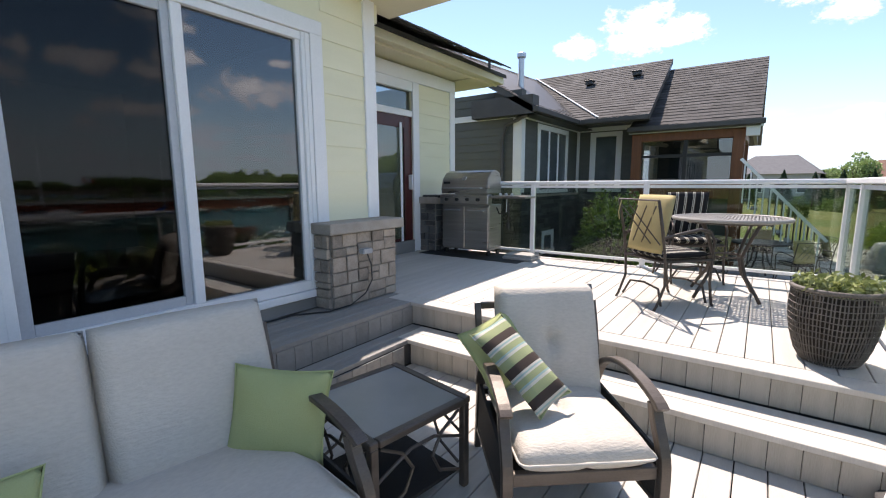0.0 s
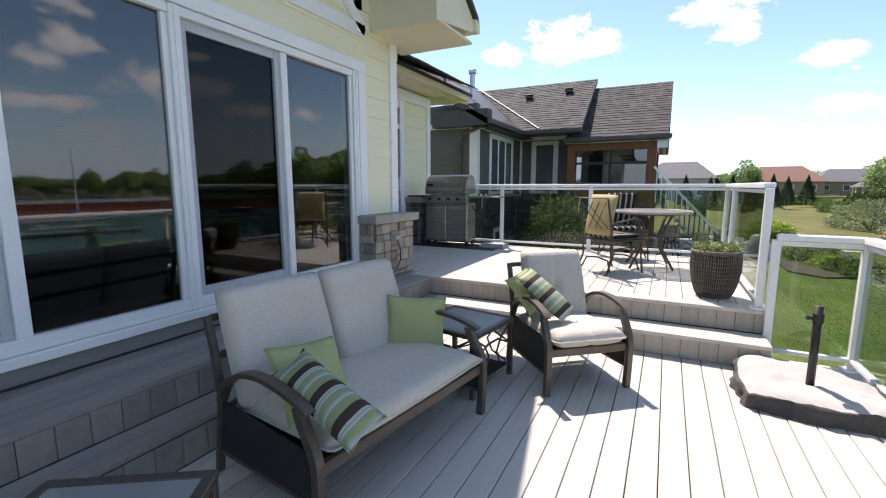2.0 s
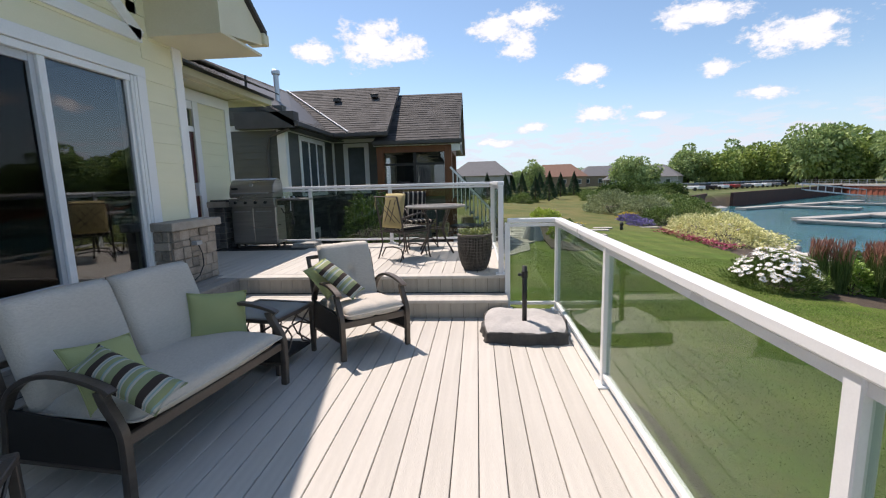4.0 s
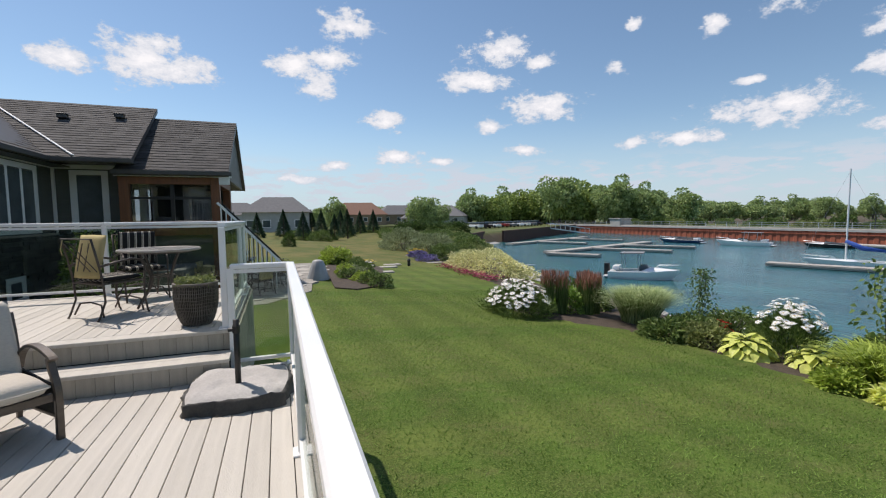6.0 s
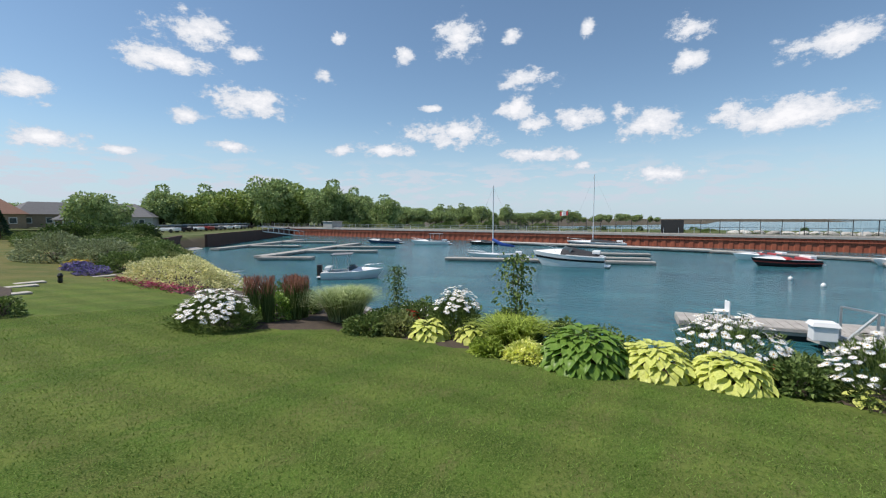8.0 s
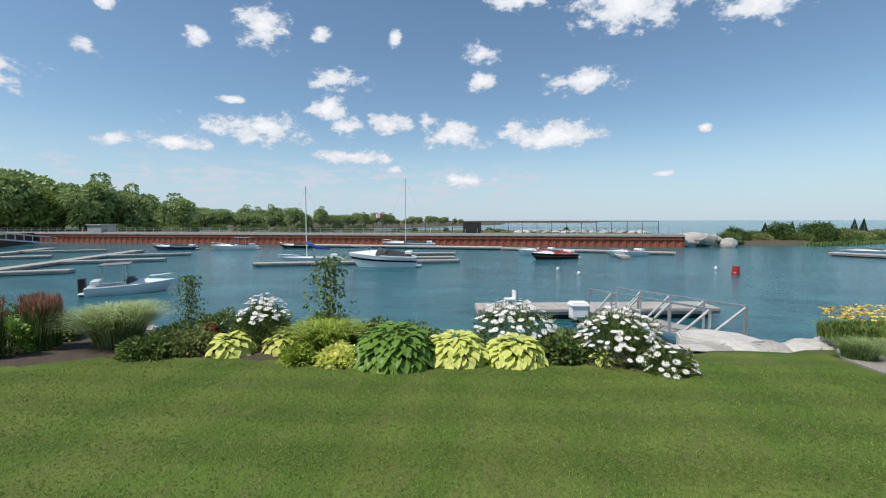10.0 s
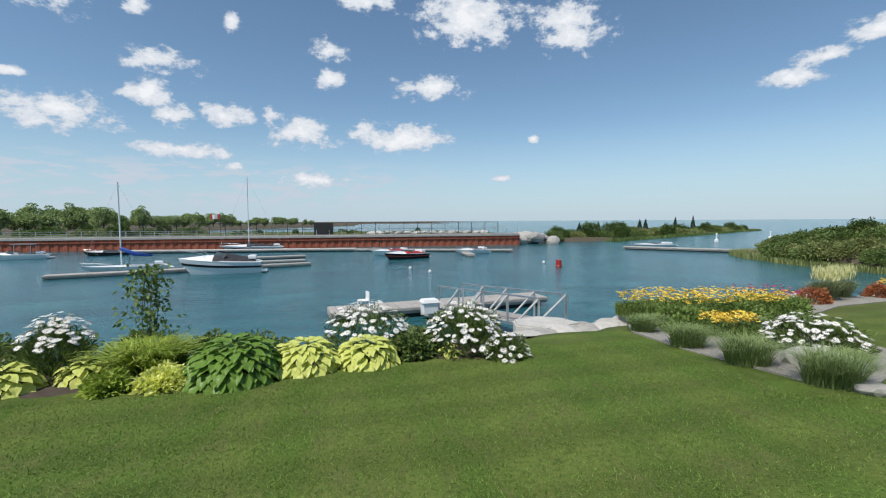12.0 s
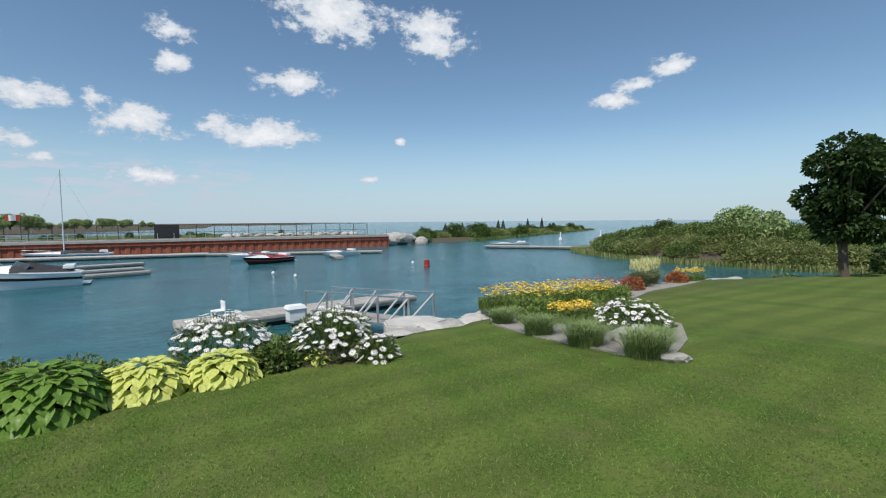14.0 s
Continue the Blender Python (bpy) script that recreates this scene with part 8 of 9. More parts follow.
def grass_clump(at, r, h, lean, n, mat, label, seedy, width=0.012, name="ornamental_grass", group="", plume=None, arch=0.6):
    rs = np.random.default_rng(seedy)
    t = thing(name, ground_at(*at), label, "ornamental grass", group)
    P = in_disc(n, r * 0.35, rs)
    V, F = blades_data(P, h, width, lean, 4, rs, arch)
    stuff_mesh("foliage", V, F, mat, t)
    if plume:
        m2 = n // 3
        P = in_disc(m2, r * 0.5, rs); P[:, 2] = h * rs.uniform(0.62, 1.0, m2)
        D = unit(rs.normal(size=(m2, 3)) * 0.2 + np.array([0, 0, 1.0]))
        V, F = leaf_data(P, D, 0.2, 0.022, 0, rs)
        stuff_mesh("plumes", V, F, plume, t)
    return t


def flower_cloud(name, parent, at_points, r, mat, rs):
    n = len(at_points)
    V, F = [], []
    for k in range(5):
        a = 2 * np.pi * k / 5 + rs.uniform(0, 0.5, n)
        D = unit(np.stack([np.cos(a), np.sin(a), np.full(n, 0.35)], 1))
        v, f = leaf_data(at_points, D, r, r * 0.7, 0.1, rs)
        F.append(f + len(V) * 0 + sum(len(q) for q in V)); V.append(v)
    return stuff_mesh(name, np.concatenate(V), np.concatenate(F), mat, parent)


daisy_bush((8.3, 5.8), 0.80, 0.85, 0.76, 230, "round bush of white daisies at the lawn's edge", 61, low=0.30, n=5200)
daisy_bush((11.25, 1.55), 0.60, 0.62, 0.98, 130, "tall white daisies above yellow hostas", 62, low=0.55, lift=0.08)
daisy_bush((12.4, 3.4), 0.75, 0.75, 0.72, 50, "loose white daisies by the water", 63, low=0.6, lift=0.1)
daisy_bush((12.2, -3.4), 0.95, 0.95, 0.98, 170, "spreading white daisies behind the hostas", 64, low=0.45)
daisy_bush((11.65, -5.35), 0.80, 0.80, 0.95, 200, "leaning bush of large white daisies", 65, low=0.2, n=4200)
daisy_bush((10.95, -6.0), 0.40, 0.40, 0.40, 60, "drooping white daisies at the bed's corner", 66, low=0.0, n=1500)
daisy_bush((10.25, -11.9), 0.85, 0.85, 0.62, 150, "low bush of white daisies in the pebble bed", 67, low=0.25, n=4200)
daisy_bush((6.6, 16.3), 0.35, 0.45, 0.22, 50, "low white flowers in the small lawn bed", 68, low=0.1, n=900)
hosta((10.6, -1.37), 1.05, 0.66, 240, G_HOSTA, "large mounded green hosta at the lawn's edge", 71, 0.235)
hosta((10.98, -2.40), 0.84, 0.50, 170, G_HOSTAY, "yellow green hosta with pale leaves", 72, 0.215)
hosta((11.12, -3.45), 0.80, 0.46, 150, G_HOSTAY, "yellow hosta with cream leaf middles", 73, 0.21)
hosta((10.6, 1.85), 0.5, 0.36, 60, G_HOSTAY, "small bright yellow hosta", 74, 0.22)
hosta((11.0, 0.95), 0.55, 0.36, 50, G_HOSTAY, "small variegated yellow hosta", 75, 0.22)
hosta((11.3, -4.95), 0.22, 0.2, 14, G_HOSTAY, "tiny yellow hosta among the daisies", 76, 0.16)
grass_clump((11.05, 0.1), 0.95, 0.98, 0.75, 1300, G_LIME, "arching lime green daylily leaves", 81, 0.026, "daylily")
grass_clump((12.6, -2.4), 0.7, 0.75, 0.50, 600, G_LIME, "arching green daylily leaves behind hostas", 82, 0.024, "daylily")
grass_clump((10.75, 4.45), 1.1, 1.32, 0.82, 3800, G_VARIEG, "large fountain of variegated grass", 83, 0.016)
for k, (x_, y_) in enumerate(((9.12, 5.75), (9.38, 5.55), (10.02, 5.35), (10.32, 5.48), (10.2, 5.8))):
    grass_clump((x_, y_), 0.36, 0.95, 0.12, 700, G_GRASS, "upright green grass with red brown plumes", 84 + k, 0.012, group="feather grasses in the bed", plume=G_REDGRASS, arch=0.1)
shrub("green_shrub", ground_at(9.75, 5.75), 0.42, 0.42, 0.62, 1800, 0.09, G_HOSTA, "bright green rounded shrub", seedy=91)
shrub("low_plant", ground_at(10.9, 3.3), 0.75, 0.55, 0.42, 1800, 0.10, G_BUSH, "low spreading green plants", "plant", seedy=92)
shrub("low_plant", ground_at(11.7, 2.9), 0.6, 0.6, 0.6, 1800, 0.09, G_BUSH, "green leafy garden perennials", "plant", seedy=93)
shrub("low_plant", ground_at(12.0, -4.4), 0.5, 0.5, 0.45, 1500, 0.09, G_GRASS, "dark green lavender-like plant", "plant", seedy=94)
shrub("low_plant", ground_at(12.1, -1.2), 0.6, 0.9, 0.45, 1500, 0.09, G_BUSH, "green leafy plants behind the hostas", "plant", seedy=95)
cream = shrub("cream_shrub", ground_at(12.0, 15.2), 1.5, 3.4, 1.05, 7000, 0.13, G_CREAM, "long low shrub with cream variegated leaves", seedy=96)
shrub("grey_shrub", ground_at(13.4, 26.5), 1.8, 2.2, 1.5, 5000, 0.16, G_GREYBUSH, "tall grey green shrub", seedy=97)
shrub("grey_shrub", ground_at(12.6, 31.5), 2.0, 2.4, 1.7, 5000, 0.18, G_GREYBUSH, "tall pale grey green shrub", seedy=98)
shrub("green_shrub", ground_at(12.6, 22.0), 1.0, 1.2, 1.0, 3000, 0.13, G_BUSH, "green shrub in the long bed", seedy=99)
shrub("green_shrub", ground_at(14.0, 11.2), 0.8, 1.0, 0.7, 2200, 0.12, G_BUSH, "green shrub by the water", seedy=100)
shrub("green_shrub", ground_at(13.6, 7.8), 0.8, 0.8, 0.9, 2200, 0.11, G_BUSH, "green shrub by the water", seedy=101)
rs_ = np.random.default_rng(77)
pk = thing("pink_flowers", ground_at(10.7, 14.0), "low drift of pink flowers along the bed's edge", "flowering plant")
pts = np.stack([rs_.normal(0, 0.22, 500), rs_.uniform(-2.6, 3.6, 500), rs_.uniform(0.05, 0.2, 500)], 1); pts[:, 0] += 0.03 * pts[:, 1]
flower_cloud("blossoms", pk, pts, 0.06, PINK, rs_)
V, F = leaf_data(pts * [1, 1, 0.5], unit(rs_.normal(size=(500, 3)) + [0, 0, 1]), 0.1, 0.04, 0.1, rs_); stuff_mesh("foliage", V, F, G_BUSH, pk)
for (x_, y_, m_, nm) in ((10.9, 20.6, PURPLE, "purple"), (11.3, 23.5, PURPLE, "purple"), (11.9, 25.5, YELLOW, "yellow")):
    pf = thing("border_flowers", ground_at(x_, y_), f"low clump of {nm} flowers in the long bed", "flowering plant", "flower clumps in the long bed")
    P, D = mound_points(500, 0.7, 0.9, 0.45, rs_)
    flower_cloud("blossoms", pf, P, 0.07, m_, rs_)
    V, F = leaf_data(P * 0.9, D, 0.12, 0.04, 0.1, rs_); stuff_mesh("foliage", V, F, G_BUSH, pf)
ger = thing("red_geranium", ground_at(11.2, 2.75), "small red geranium in the bed", "flowering plant")
P, D = mound_points(70, 0.16, 0.22, 0.42, rs_, 0.85)
flower_cloud("blossoms", ger, P[P[:, 2] > 0.2], 0.045, REDPETAL, rs_); V, F = leaf_data(P * 0.9, D, 0.08, 0.06, 0.1, rs_); stuff_mesh("foliage", V, F, G_BUSH, ger)
ger2 = thing("red_geranium", ground_at(11.7, -4.1), "small red flowers beside the daisies", "flowering plant")
flower_cloud("blossoms", ger2, P[P[:, 2] > 0.25] * 0.7, 0.035, REDPETAL, rs_); stuff_mesh("foliage", V * 0.8, F, G_BUSH, ger2)
cl = thing("climbing_plant", ground_at(11.6, 0.3), "tall thin leafy climber above the bed", "plant")
n = 620
P = np.stack([rs_.normal(0, 0.16, n), rs_.normal(0, 0.16, n), rs_.uniform(0.2, 1.85, n)], 1)
P[:, :2] *= (1.35 - 0.35 * P[:, 2:] / 1.8)
V, F = leaf_data(P, unit(rs_.normal(size=(n, 3))), 0.10, 0.06, 0.3, rs_); stuff_mesh("foliage", V, F, G_BUSH, cl)
bm = bmesh.new()
for k in range(5):
    tube(bm, [(0.08 * math.cos(k * 1.3), 0.08 * math.sin(k * 1.3), 0), (0.12 * math.cos(k * 1.3 + 1), 0.12 * math.sin(k * 1.3 + 1), 1.0), (0.08 * math.cos(k * 1.3 + 2), 0.08 * math.sin(k * 1.3 + 2), 1.8)], 0.006, 4)
part("stemwork", bm, BARK, cl, kind="stuff")
cl2 = copy_thing(cl, pose(*ground_at(12.2, 4.0), 0, 0, 50)); cl2.scale = (0.7, 0.7, 0.75)
cl2["label"] = "thin leafy sapling beside the fountain grass"
for k, (x_, y_, r_, h_, m_) in enumerate(((10.8, 6.2, 0.5, 0.6, G_BUSH), (11.0, 6.9, 0.7, 0.8, G_BUSH), (10.2, 3.2, 0.5, 0.35, G_BUSH), (10.6, 2.6, 0.45, 0.4, G_OLIVE), (11.9, 0.6, 0.6, 0.6, G_BUSH), (11.9, -0.6, 0.6, 0.5, G_GRASS), (11.4, -4.3, 0.4, 0.4, G_BUSH), (11.9, 2.0, 0.5, 0.8, G_BUSH), (10.3, 0.3, 0.3, 0.25, G_LIME), (12.6, -5.9, 0.5, 0.5, G_OLIVE), (10.35, -0.45, 0.35, 0.3, G_HOSTAY))):
    shrub("bed_plant", ground_at(x_, y_), r_, r_, h_, 1600, 0.10, m_, "leafy green plant filling the flower bed", "plant", "leafy fillers in the bed", 210 + k)
# the island bed: lilies, tufts, boulders
def lily_drift(cx, cy, rx, ry, h, nl, nf, m_, label, turn=0):
    t = thing("daylily_drift", pose(*ground_at(cx, cy), 0, 0, turn), label, "flowering plant", "yellow daylilies in the pebble bed")
    P = in_disc(nl, 1.0, rs_) * [rx, ry, 1]
    V, F = blades_data(P, h, 0.018, 0.30, 3, rs_); stuff_mesh("foliage", V, F, G_LILYLEAF, t)
    P = in_disc(nf, 1.0, rs_) * [rx, ry, 1]; P[:, 2] = h * rs_.uniform(0.8, 1.12, nf)
    flower_cloud("blossoms", t, P, 0.065, m_, rs_)
    return t
lily_drift(14.4, -13.0, 1.0, 2.5, 0.62, 9000, 560, YELLOW, "long drift of yellow daylilies by the shore", -8)
lily_drift(14.9, -15.8, 0.8, 1.1, 0.58, 3000, 60, PINK, "pink and yellow daylilies", 0)
lily_drift(11.75, -11.4, 0.5, 0.6, 0.45, 1800, 150, YELLOW, "clump of bright yellow daylilies", 0)
lily_drift(15.9, -22.3, 0.5, 0.8, 0.5, 700, 120, YELLOW, "orange yellow daylilies at the far bed", 0)
for k, (x_, y_, s_) in enumerate(((12.6, -9.9, 0.85), (10.95, -9.75, 1.0), (9.55, -9.75, 1.05), (8.35, -9.95, 1.1), (9.05, -11.2, 0.6), (13.2, -10.6, 0.7), (16.3, -23.6, 1.1), (12.3, -12.6, 0.7))):
    grass_clump((x_, y_), 0.85 * s_, 0.70 * s_, 0.50 * s_, 1500, G_TUFT, "soft round tuft of green grass", 110 + k, 0.008, "grass_tuft", "grass tufts in the pebble bed")
for k, (x_, y_, r_, h_) in enumerate(((13.4, -11.6, 0.7, 0.42), (13.6, -13.4, 0.7, 0.42), (14.0, -15.2, 0.7, 0.42), (12.3, -10.9, 0.5, 0.34), (15.2, -12.6, 0.7, 0.45))):
    shrub("bed_plant", ground_at(x_, y_), r_, r_ * 1.2, h_, 1800, 0.11, G_LILYLEAF, "leafy green plant among the daylilies", "plant", "leafy fillers in the pebble bed", 310 + k)
grass_clump((15.7, -18.8), 0.8, 1.0, 0.6, 1600, G_GREYBUSH, "pale tall feathery grass", 121, 0.012, plume=G_CREAM)
grass_clump((16.0, -19.8), 0.8, 1.0, 0.6, 1400, G_GREYBUSH, "pale tall feathery grass", 122, 0.012, plume=G_CREAM)
RUST = leafy("rust coloured leaves", (0.16, 0.05, 0.02), (0.30, 0.12, 0.05))
shrub("rust_shrub", ground_at(15.25, -17.8), 0.4, 0.6, 0.5, 1400, 0.09, RUST, "small rust red shrub", seedy=131)
shrub("rust_shrub", ground_at(15.75, -21.2), 0.4, 0.5, 0.45, 1400, 0.09, RUST, "small rust red shrub", seedy=132)
shrub("green_shrub", ground_at(17.4, -20.4), 1.0, 1.0, 1.3, 2400, 0.14, G_TREE, "dark green shrub by the water", seedy=133)
for k in range(9):
    rt = random.Random(900 + k)
    shrub("green_shrub", ground_at(10.5 + k * 1.1 + rt.random(), -31.3 - rt.random() * 2), 1.0, 0.9, 0.9 + rt.random() * 0.6, 1500, 0.16, rt.choice((G_BUSH, G_TREE)), "green shrub beyond the lawn", group="shrubs beyond the lawn", seedy=140 + k)
for k, (x_, y_, r_, h_) in enumerate(((17.2, -26.1, 0.9, 0.7), (16.4, -26.9, 1.0, 0.9), (15.7, -27.6, 1.2, 1.3), (15.1, -28.3, 1.3, 1.5), (14.7, -29.0, 1.0, 1.0))):
    shrub("green_shrub", ground_at(x_, y_), r_, r_, h_, 2600, 0.14, (G_GREYBUSH, G_TREE, G_BUSH, G_BUSH, G_TREE)[k], "rounded shrub at the end of the lawn", group="shrubs beyond the lawn", seedy=330 + k)
rock(9.15, -10.75, gh(9.15, -10.75) + 0.05, 0.62, 0.42, 0.36, 20, 3, "large grey boulder in the pebble bed", "boulders in the pebble bed")
rock(7.95, -10.15, gh(7.95, -10.15) + 0.02, 0.26, 0.30, 0.16, 60, 2, "small pale rock at the bed's corner", "boulders in the pebble bed")
rock(12.5, -5.0 + 0.5, gh(12.5, -4.5) + 0.1, 0.35, 0.3, 0.3, 10, 1, "grey rock among the daisies", "boulders in the pebble bed")
rock(12.3, 2.2, gh(12.3, 2.2) + 0.1, 0.45, 0.4, 0.4, 30, 4, "pale rock between the flowers", "boulders in the pebble bed")
rt = random.Random(77)
for k in range(64):
    y_ = -26 + 0.62 * k if k < 44 else 2 + (k - 44) * 1.2
    x_ = float(lerp_table(y_, SHORE)) - 0.55 + rt.uniform(-0.2, 0.2)
    rock(x_, y_, -1.80 + rt.uniform(-0.08, 0.06), 0.46 + rt.random() * 0.2, 0.40 + rt.random() * 0.25, 0.36, rt.random() * 360, k)
for k in range(26):
    y_ = -10.8 + 0.22 * k
    rock(float(lerp_table(y_, SHORE)) + 0.3 + rt.random() * 0.5, y_, -2.45 + rt.uniform(-0.1, 0.2), 0.5, 0.45, 0.4, rt.random() * 360, k)
slab_ = thing("shore_slab", pose(15.0, -8.4, -1.62, 0, 3, 25), "flat pale limestone slab at the gangway", "rock")
bm = bmesh.new(); prism(bm, [(-0.8, -0.7), (0.1, -0.9), (0.8, -0.6), (0.95, 0.3), (0.3, 0.8), (-0.7, 0.6)], -0.4, 0.04); bmesh.ops.bevel(bm, geom=list(bm.edges), offset=0.05, segments=2, affect="EDGES")
part("slab_stone", bm, ROCK, slab_)

# ---- the lower patio with its small bed, cone and chairs ----
rt = random.Random(5)
patio = thing("flagstone_patio", (0, 0, 0), "irregular flagstone patio below the raised deck", "patio", kind="structure")
i_ = 0
for gy_ in np.arange(7.6, 16.5, 0.62):
    for gx_ in np.arange(-0.4, 5.0, 0.74):
        lim = 3.0 + 0.16 * (gy_ - 7.6) - 1.2 * max(0, 8.6 - gy_)
        if gx_ > lim or gx_ < -0.4:
            continue
        cx, cy = gx_ + rt.uniform(-0.06, 0.06) + 0.37 * (int(gy_ * 1.6) % 2), gy_ + rt.uniform(-0.05, 0.05)
        bm = bmesh.new()
        m6 = rt.choice((5, 6, 7))
        prism(bm, [(cx + 0.39 * math.cos(6.283 * q / m6 + rt.uniform(-0.2, 0.2)) * rt.uniform(0.88, 1.05), cy + 0.33 * math.sin(6.283 * q / m6 + rt.uniform(-0.2, 0.2)) * rt.uniform(0.88, 1.05)) for q in range(m6)], gh(cx, cy) - 0.03, gh(cx, cy) + 0.03)
        part("flagstone", bm, FLAG, patio)
bm = bmesh.new(); prism(bm, [(-0.9, 7.4), (2.6, 7.5), (3.7, 9.0), (4.4, 16.8), (-0.9, 16.8)], -0.75, -0.64); part("patio_sand", bm, PEBBLE, patio)
cone = thing("fountain_cover", ground_at(4.1, 11.6), "pale grey cone-shaped fabric cover", "cover")
bm = bmesh.new()
ringlist = []
for z_, r_ in ((0.0, 0.36), (0.06, 0.35), (0.45, 0.22), (0.62, 0.16), (0.66, 0.10)):
    ringlist.append([bm.verts.new(((r_ + 0.015 * math.sin(k * 2.4)) * math.cos(6.283 * k / 28), (r_ + 0.015 * math.sin(k * 2.4)) * math.sin(6.283 * k / 28), z_)) for k in range(28)])
for A, C in zip(ringlist, ringlist[1:]):
    for k in range(28):
        bm.faces.new((A[k], A[(k + 1) % 28], C[(k + 1) % 28], C[k]))
bm.faces.new(ringlist[-1])
part("cover_skirt", bm, GREYPLASTIC, cone, smooth=True)
shrub("green_shrub", ground_at(5.3, 17.2), 0.75, 0.75, 0.75, 2600, 0.12, G_LIME, "bright green rounded shrub in the small bed", seedy=151)
bedm = bmesh.new(); prism(bedm, [(4.4, 9.6), (5.0, 9.3), (6.0, 10.2), (6.4, 12.0), (7.2, 15.6), (7.0, 17.6), (5.2, 18.2), (4.6, 15.0), (4.5, 12.0)], -0.98, -0.80)
for v in bedm.verts:
    v.co.z = gh(v.co.x, v.co.y) + (0.04 if v.co.z > -0.9 else -0.1)
part("small_bed", bedm, MULCH, None, "small mulched bed beside the patio", kind="structure")
for k in range(12):
    rt = random.Random(500 + k)
    shrub("low_plant", ground_at(4.8 + rt.random() * 1.3 + 0.04 * k, 10.0 + k * 0.62), 0.38, 0.38, 0.30 + rt.random() * 0.15, 700, 0.09, rt.choice((G_GREYBUSH, G_BUSH, G_LIME, G_BUSH)), "low mixed plants in the small bed", "plant", "low plants in the small bed", 160 + k)
og = thing("border_flowers", ground_at(6.2, 17.0), "low orange yellow flowers in the small bed", "flowering plant", "flower clumps in the long bed")
P, D = mound_points(260, 1.0, 0.5, 0.25, rs_); flower_cloud("blossoms", og, P, 0.06, YELLOW, rs_)
shrub("conifer_shrub", ground_at(3.6, 30.0), 0.45, 0.45, 1.0, 1500, 0.12, G_TREE, "small dark conical shrub on the lawn", seedy=181)
bird = thing("garden_ornament", ground_at(8.85, 17.2), "small dark garden ornament on the lawn", "ornament")
part("ornament_body", lathe(bmesh.new(), [(0.05, 0), (0.09, 0.08), (0.07, 0.2), (0.10, 0.28), (0.05, 0.36), (0.01, 0.38)], 10), BLACKMETAL, bird)
for k in range(4):
    st = tagged(part("stepping_stone", B(-0.42, 0.42, -0.2, 0.2, -0.02, 0.04, 0.015), FLAG), "pale flat stepping stone in the lawn", "stone", "stepping stones in the lawn")
    st.location = ground_at((6.9, 7.6, 8.1, 11.0)[k], (14.2, 16.4, 17.6, 19.5)[k])
# patio table and chairs
pt_ = thing("patio_table", ground_at(1.9, 9.6), "dark round patio table below the deck", "table")
part("tabletop", lathe(bmesh.new(), [(0.52, 0.66), (0.54, 0.68), (0.52, 0.70)], 28), WROUGHT, pt_)
for k in range(4):
    a = k * 1.571 + 0.4
    part("leg", tube(bmesh.new(), [(0.1 * math.cos(a), 0.1 * math.sin(a), 0.66), (0.16 * math.cos(a), 0.16 * math.sin(a), 0.3), (0.36 * math.cos(a), 0.36 * math.sin(a), 0.0)], 0.018, 6), WROUGHT, pt_)
for k in range(5):
    a = k * 1.26 + 0.3
    c = copy_thing(bpy.data.objects["dining_chair"], pose(1.9 + 0.95 * math.cos(a), 9.6 + 0.95 * math.sin(a), gh(2, 9.6) + 0.03, 0, 0, math.degrees(a) + 180))
    c["label"] = "dark metal patio chair round the lower table"; c["group"] = "chairs on the lower patio"
hot = thing("hot_tub", (-0.1, 8.9, -0.65), "grey blue covered hot tub beside the neighbour's porch", "hot tub")
part("tub_shell", B(-0.9, 0.9, -0.8, 0.8, 0.0, 0.72, 0.05), NSIDING, hot)
part("tub_cover", B(-0.95, 0.95, -0.85, 0.85, 0.72, 0.84, 0.04), ROOFGREY, hot)
vine = shrub("climbing_shrub", (-0.6, 7.6, -0.65), 0.8, 0.5, 1.75, 3600, 0.10, G_BUSH, "green leafy shrub beyond the raised deck", seedy=190)
# plants in the wicker planter
n = 900
P = in_disc(n, 0.16, rs_); P[:, 2] = 0.355 + rs_.uniform(0, 0.06, n)
D = unit(rs_.normal(size=(n, 3)) * [1, 1, 0.5] + [0, 0, 0.8])
V, F = leaf_data(P, D, 0.045, 0.020, 0.2, rs_)
stuff_mesh("foliage", V, F, G_GREYBUSH, planter, "grey green low plants")
n = 260
P = in_disc(n, 0.165, rs_); P[:, 2] = 0.39 + rs_.uniform(0, 0.05, n)
V, F = leaf_data(P, unit(rs_.normal(size=(n, 3)) + [0, 0, 0.6]), 0.05, 0.02, 0.2, rs_)
stuff_mesh("foliage", V, F, G_OLIVE, planter)

# ---- the lawn's own blades, nearest the deck ----
n = 210000
x_ = 3.2 + 8.6 * rng.uniform(0, 1, n) ** 0.8
y_ = rng.uniform(-13, 9.5, n)
edge_x = np.interp(y_, [e[0] for e in EDGE], [e[1] for e in EDGE])
ok = (x_ < edge_x - 0.03) & ~((y_ < -9.1) & (x_ > 8.0))
x_, y_ = x_[ok], y_[ok]
n = len(x_)
P = np.stack([x_, y_, lawn_height(x_, y_) - 0.004], 1)
a = rng.uniform(0, 2 * np.pi, n); w = 0.006
h_ = rng.uniform(0.012, 0.032, n)
lean_ = rng.normal(0, 0.022, (n, 2))
sd = np.stack([np.cos(a), np.sin(a), np.zeros(n)], 1) * w
top_ = P + np.stack([lean_[:, 0], lean_[:, 1], h_], 1)
V = np.stack([P - sd, P + sd, top_], 1).reshape(-1, 3)
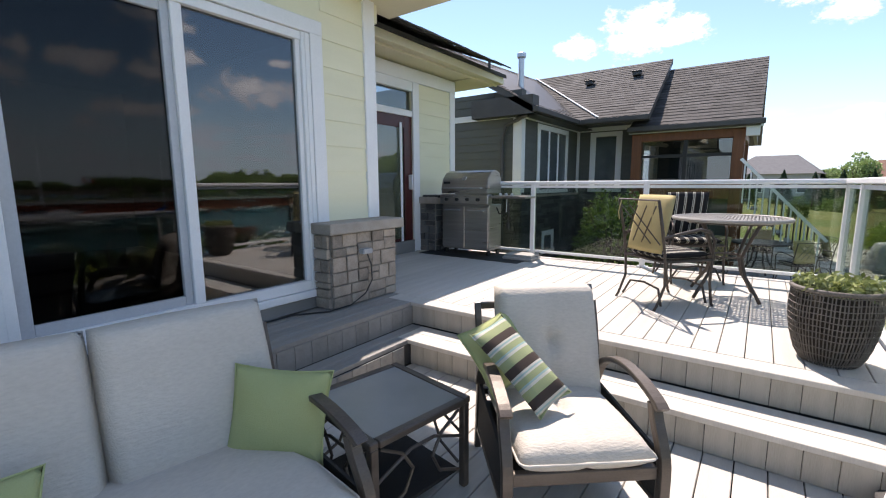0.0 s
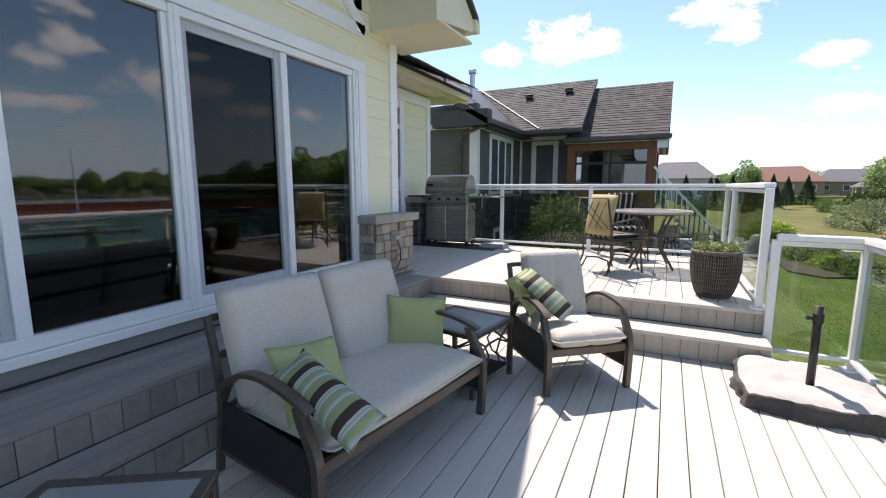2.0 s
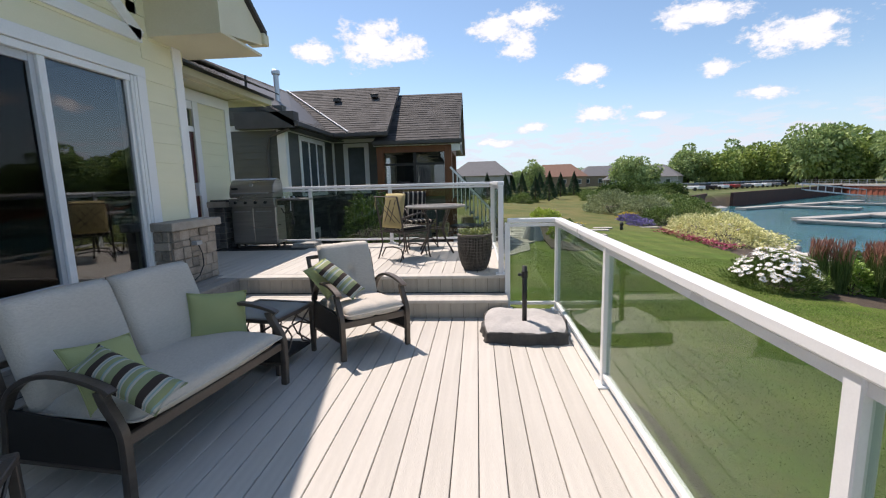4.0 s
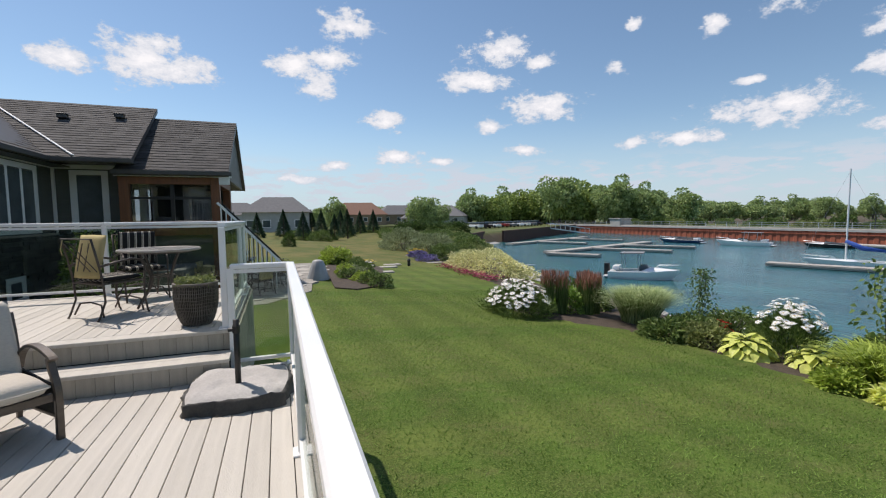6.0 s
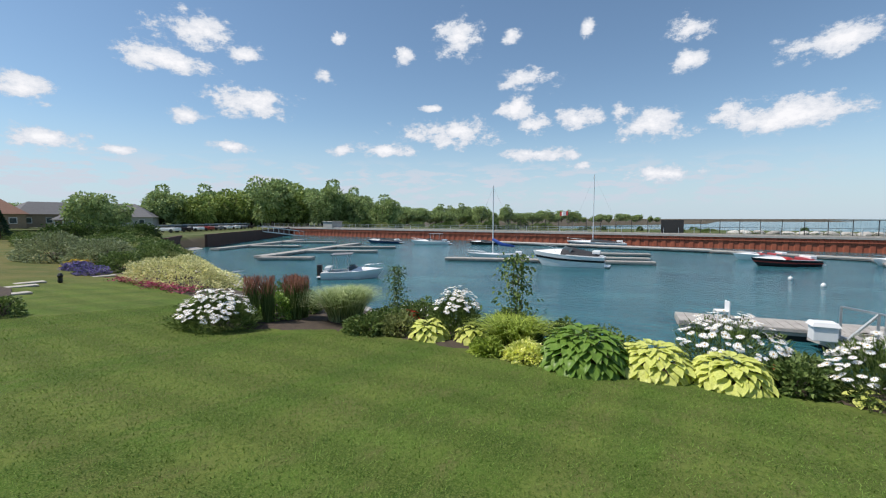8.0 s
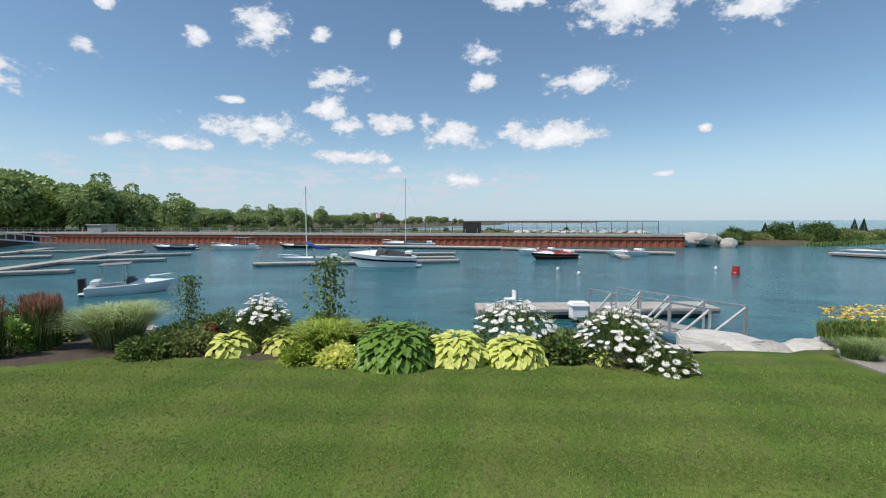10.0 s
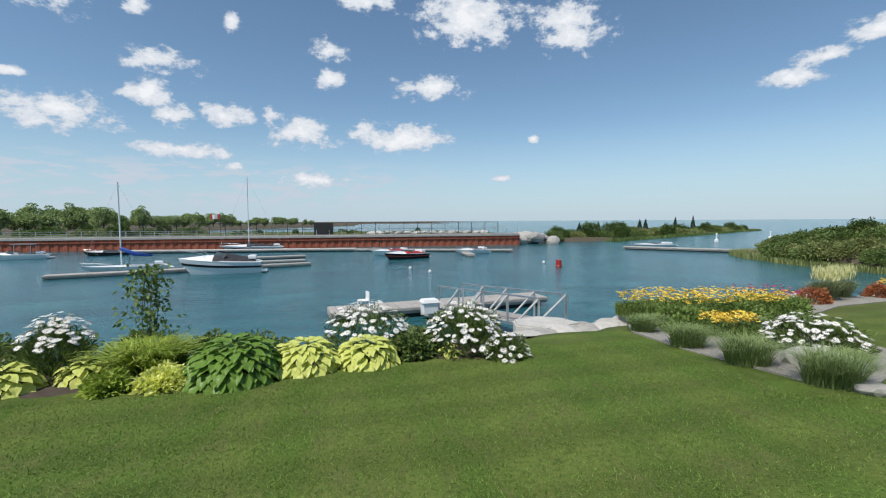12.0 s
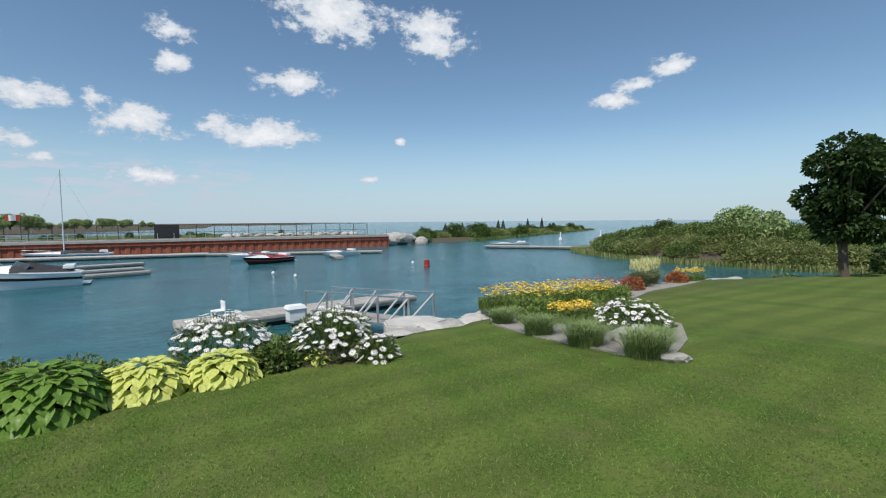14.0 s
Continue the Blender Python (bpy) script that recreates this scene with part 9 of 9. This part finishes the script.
stuff_mesh("lawn_blades", V, np.arange(3 * n).reshape(-1, 3), G_LAWN, None, "short mown grass blades")

# ---- boards and stones that can be picked apart ----
def shared(name, bm, mat):
    me = bpy.data.meshes.new(name)
    bm.to_mesh(me); bm.free()
    me.materials.append(mat)
    return me


def piece(name, me, parent, at=(0, 0, 0)):
    ob = new(name, me)
    ob.parent = parent
    ob.location = at
    return ob


PITCH, GAP = 0.126, 0.005
def boards(parent, x0, x1, y0, y1, top, offset, thick=0.03):
    """Deck boards along y."""
    k0 = math.floor((x0 - offset) / PITCH)
    x = offset + k0 * PITCH
    cache = {}
    while x < x1 - 0.01:
        a, b = max(x + GAP / 2, x0), min(x + PITCH - GAP / 2, x1)
        if b - a > 0.02:
            key = round(b - a, 3)
            if key not in cache:
                cache[key] = shared("deck_board", B(0, b - a, y0, y1, -thick, 0, 0.003), DECK)
            piece("deck_board", cache[key], parent, (a, 0, top))
        x += PITCH


boards(deck_lower, -0.134, 3.05, -7.98, 0.60, 0.0, 0.053)
boards(deck_lower, 2.47, 3.05, 0.604, 0.90, 0.0, 0.053)
boards(deck_upper, -2.02, 2.50, 1.02, 3.50, 0.36, 0.053)
piece("deck_board", shared("border_board", B(-0.612, 2.53, 0.868, 1.014, 0.33, 0.36, 0.004), DECK), deck_upper)
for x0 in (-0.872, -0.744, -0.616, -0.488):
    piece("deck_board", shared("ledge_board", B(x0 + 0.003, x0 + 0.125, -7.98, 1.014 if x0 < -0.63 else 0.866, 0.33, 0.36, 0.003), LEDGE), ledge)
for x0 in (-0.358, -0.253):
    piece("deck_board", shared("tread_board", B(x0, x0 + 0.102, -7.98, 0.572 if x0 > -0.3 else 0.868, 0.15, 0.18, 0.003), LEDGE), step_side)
for y0 in (0.574, 0.722):
    piece("deck_board", shared("tread_board", B(-0.253 if y0 < 0.7 else -0.253, 2.49, y0, y0 + 0.144, 0.15, 0.18, 0.003), DECK), step_front)
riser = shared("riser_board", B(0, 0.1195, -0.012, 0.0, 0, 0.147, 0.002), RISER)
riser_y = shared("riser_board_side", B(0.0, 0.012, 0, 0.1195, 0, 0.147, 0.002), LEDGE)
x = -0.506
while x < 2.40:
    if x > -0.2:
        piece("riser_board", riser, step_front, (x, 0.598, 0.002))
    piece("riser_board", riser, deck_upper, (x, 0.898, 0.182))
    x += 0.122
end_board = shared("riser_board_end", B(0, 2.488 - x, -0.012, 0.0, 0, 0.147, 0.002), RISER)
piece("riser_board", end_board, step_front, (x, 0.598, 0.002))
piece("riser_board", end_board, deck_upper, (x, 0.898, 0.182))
y = -7.9
while y < 0.84:
    if y < 0.50:
        piece("riser_board", riser_y, step_side, (-0.148, y, 0.002))
    piece("riser_board", riser_y, ledge, (-0.372, y, 0.182))
    y += 0.122
y = -7.9
skirt_me = shared("skirt_board", B(0, 0.012, 0, 0.117, -0.70, -0.035, 0.002), RISER)
while y < 0.75:
    piece("skirt_board", skirt_me, skirt, (3.052, y, 0))
    y += 0.122
y = 0.92
skirt_me2 = shared("skirt_board", B(0, 0.012, 0, 0.117, -0.70, 0.325, 0.002), RISER)
while y < 3.4:
    piece("skirt_board", skirt_me2, skirt_b, (2.522, y, 0))
    y += 0.122


def ashlar(parent, name, axis_, at, u0, u1, z0, z1, face, seedy, mat, least=0.055):
    """Irregular squared stones over a wall face, each one a piece."""
    rnd = random.Random(seedy)
    def split(a, b, c, d, depth):
        w, h = b - a, d - c
        if depth and (w > 0.20 or h > 0.095) or w > 0.25 or h > 0.13:
            if w > h * 1.5 and w > 2 * least + 0.04:
                m_ = a + w * rnd.uniform(0.35, 0.65)
                return split(a, m_, c, d, depth - 1) + split(m_, b, c, d, depth - 1)
            if h > 2 * least:
                m_ = c + h * rnd.uniform(0.35, 0.65)
                return split(a, b, c, m_, depth - 1) + split(a, b, m_, d, depth - 1)
        return [(a, b, c, d)]
    for a, b, c, d in split(u0, u1, z0, z1, 5):
        g = 0.004
        pr = 0.018 + rnd.random() * 0.012
        bm = bmesh.new()
        if axis_ == "x":
            box(bm, at, at + pr * face, a + g, b - g, c + g, d - g, 0.004)
        else:
            box(bm, a + g, b - g, at, at + pr * face, c + g, d - g, 0.004)
        for v in bm.verts:
            v.co += Vector((rnd.uniform(-1, 1), rnd.uniform(-1, 1), rnd.uniform(-1, 1))) * 0.0018
        part(name, bm, mat, parent)


ashlar(pier, "stone", "x", -0.70, 0.36, 1.05, 0.365, 0.918, 1, 11, STONE)
ashlar(pier, "stone", "y", 0.36, -0.86, -0.70, 0.365, 0.918, -1, 12, STONE)
ashlar(pier, "stone", "y", 1.05, -1.0, -0.70, 0.365, 0.918, 1, 13, STONE)
ashlar(pier2, "stone", "x", DX + 0.26, 3.10, 3.98, 0.365, 1.018, 1, 14, NSTONE)
ashlar(pier2, "stone", "y", 3.10, DX, DX + 0.26, 0.365, 1.018, -1, 15, NSTONE)


# ---- to true size ----
for me in bpy.data.meshes:
    me.transform(Matrix.Scale(K, 4))
    me.update()
for ob in scene.objects:
    if ob.type in ("MESH", "EMPTY"):
        ob.location = ob.location * K
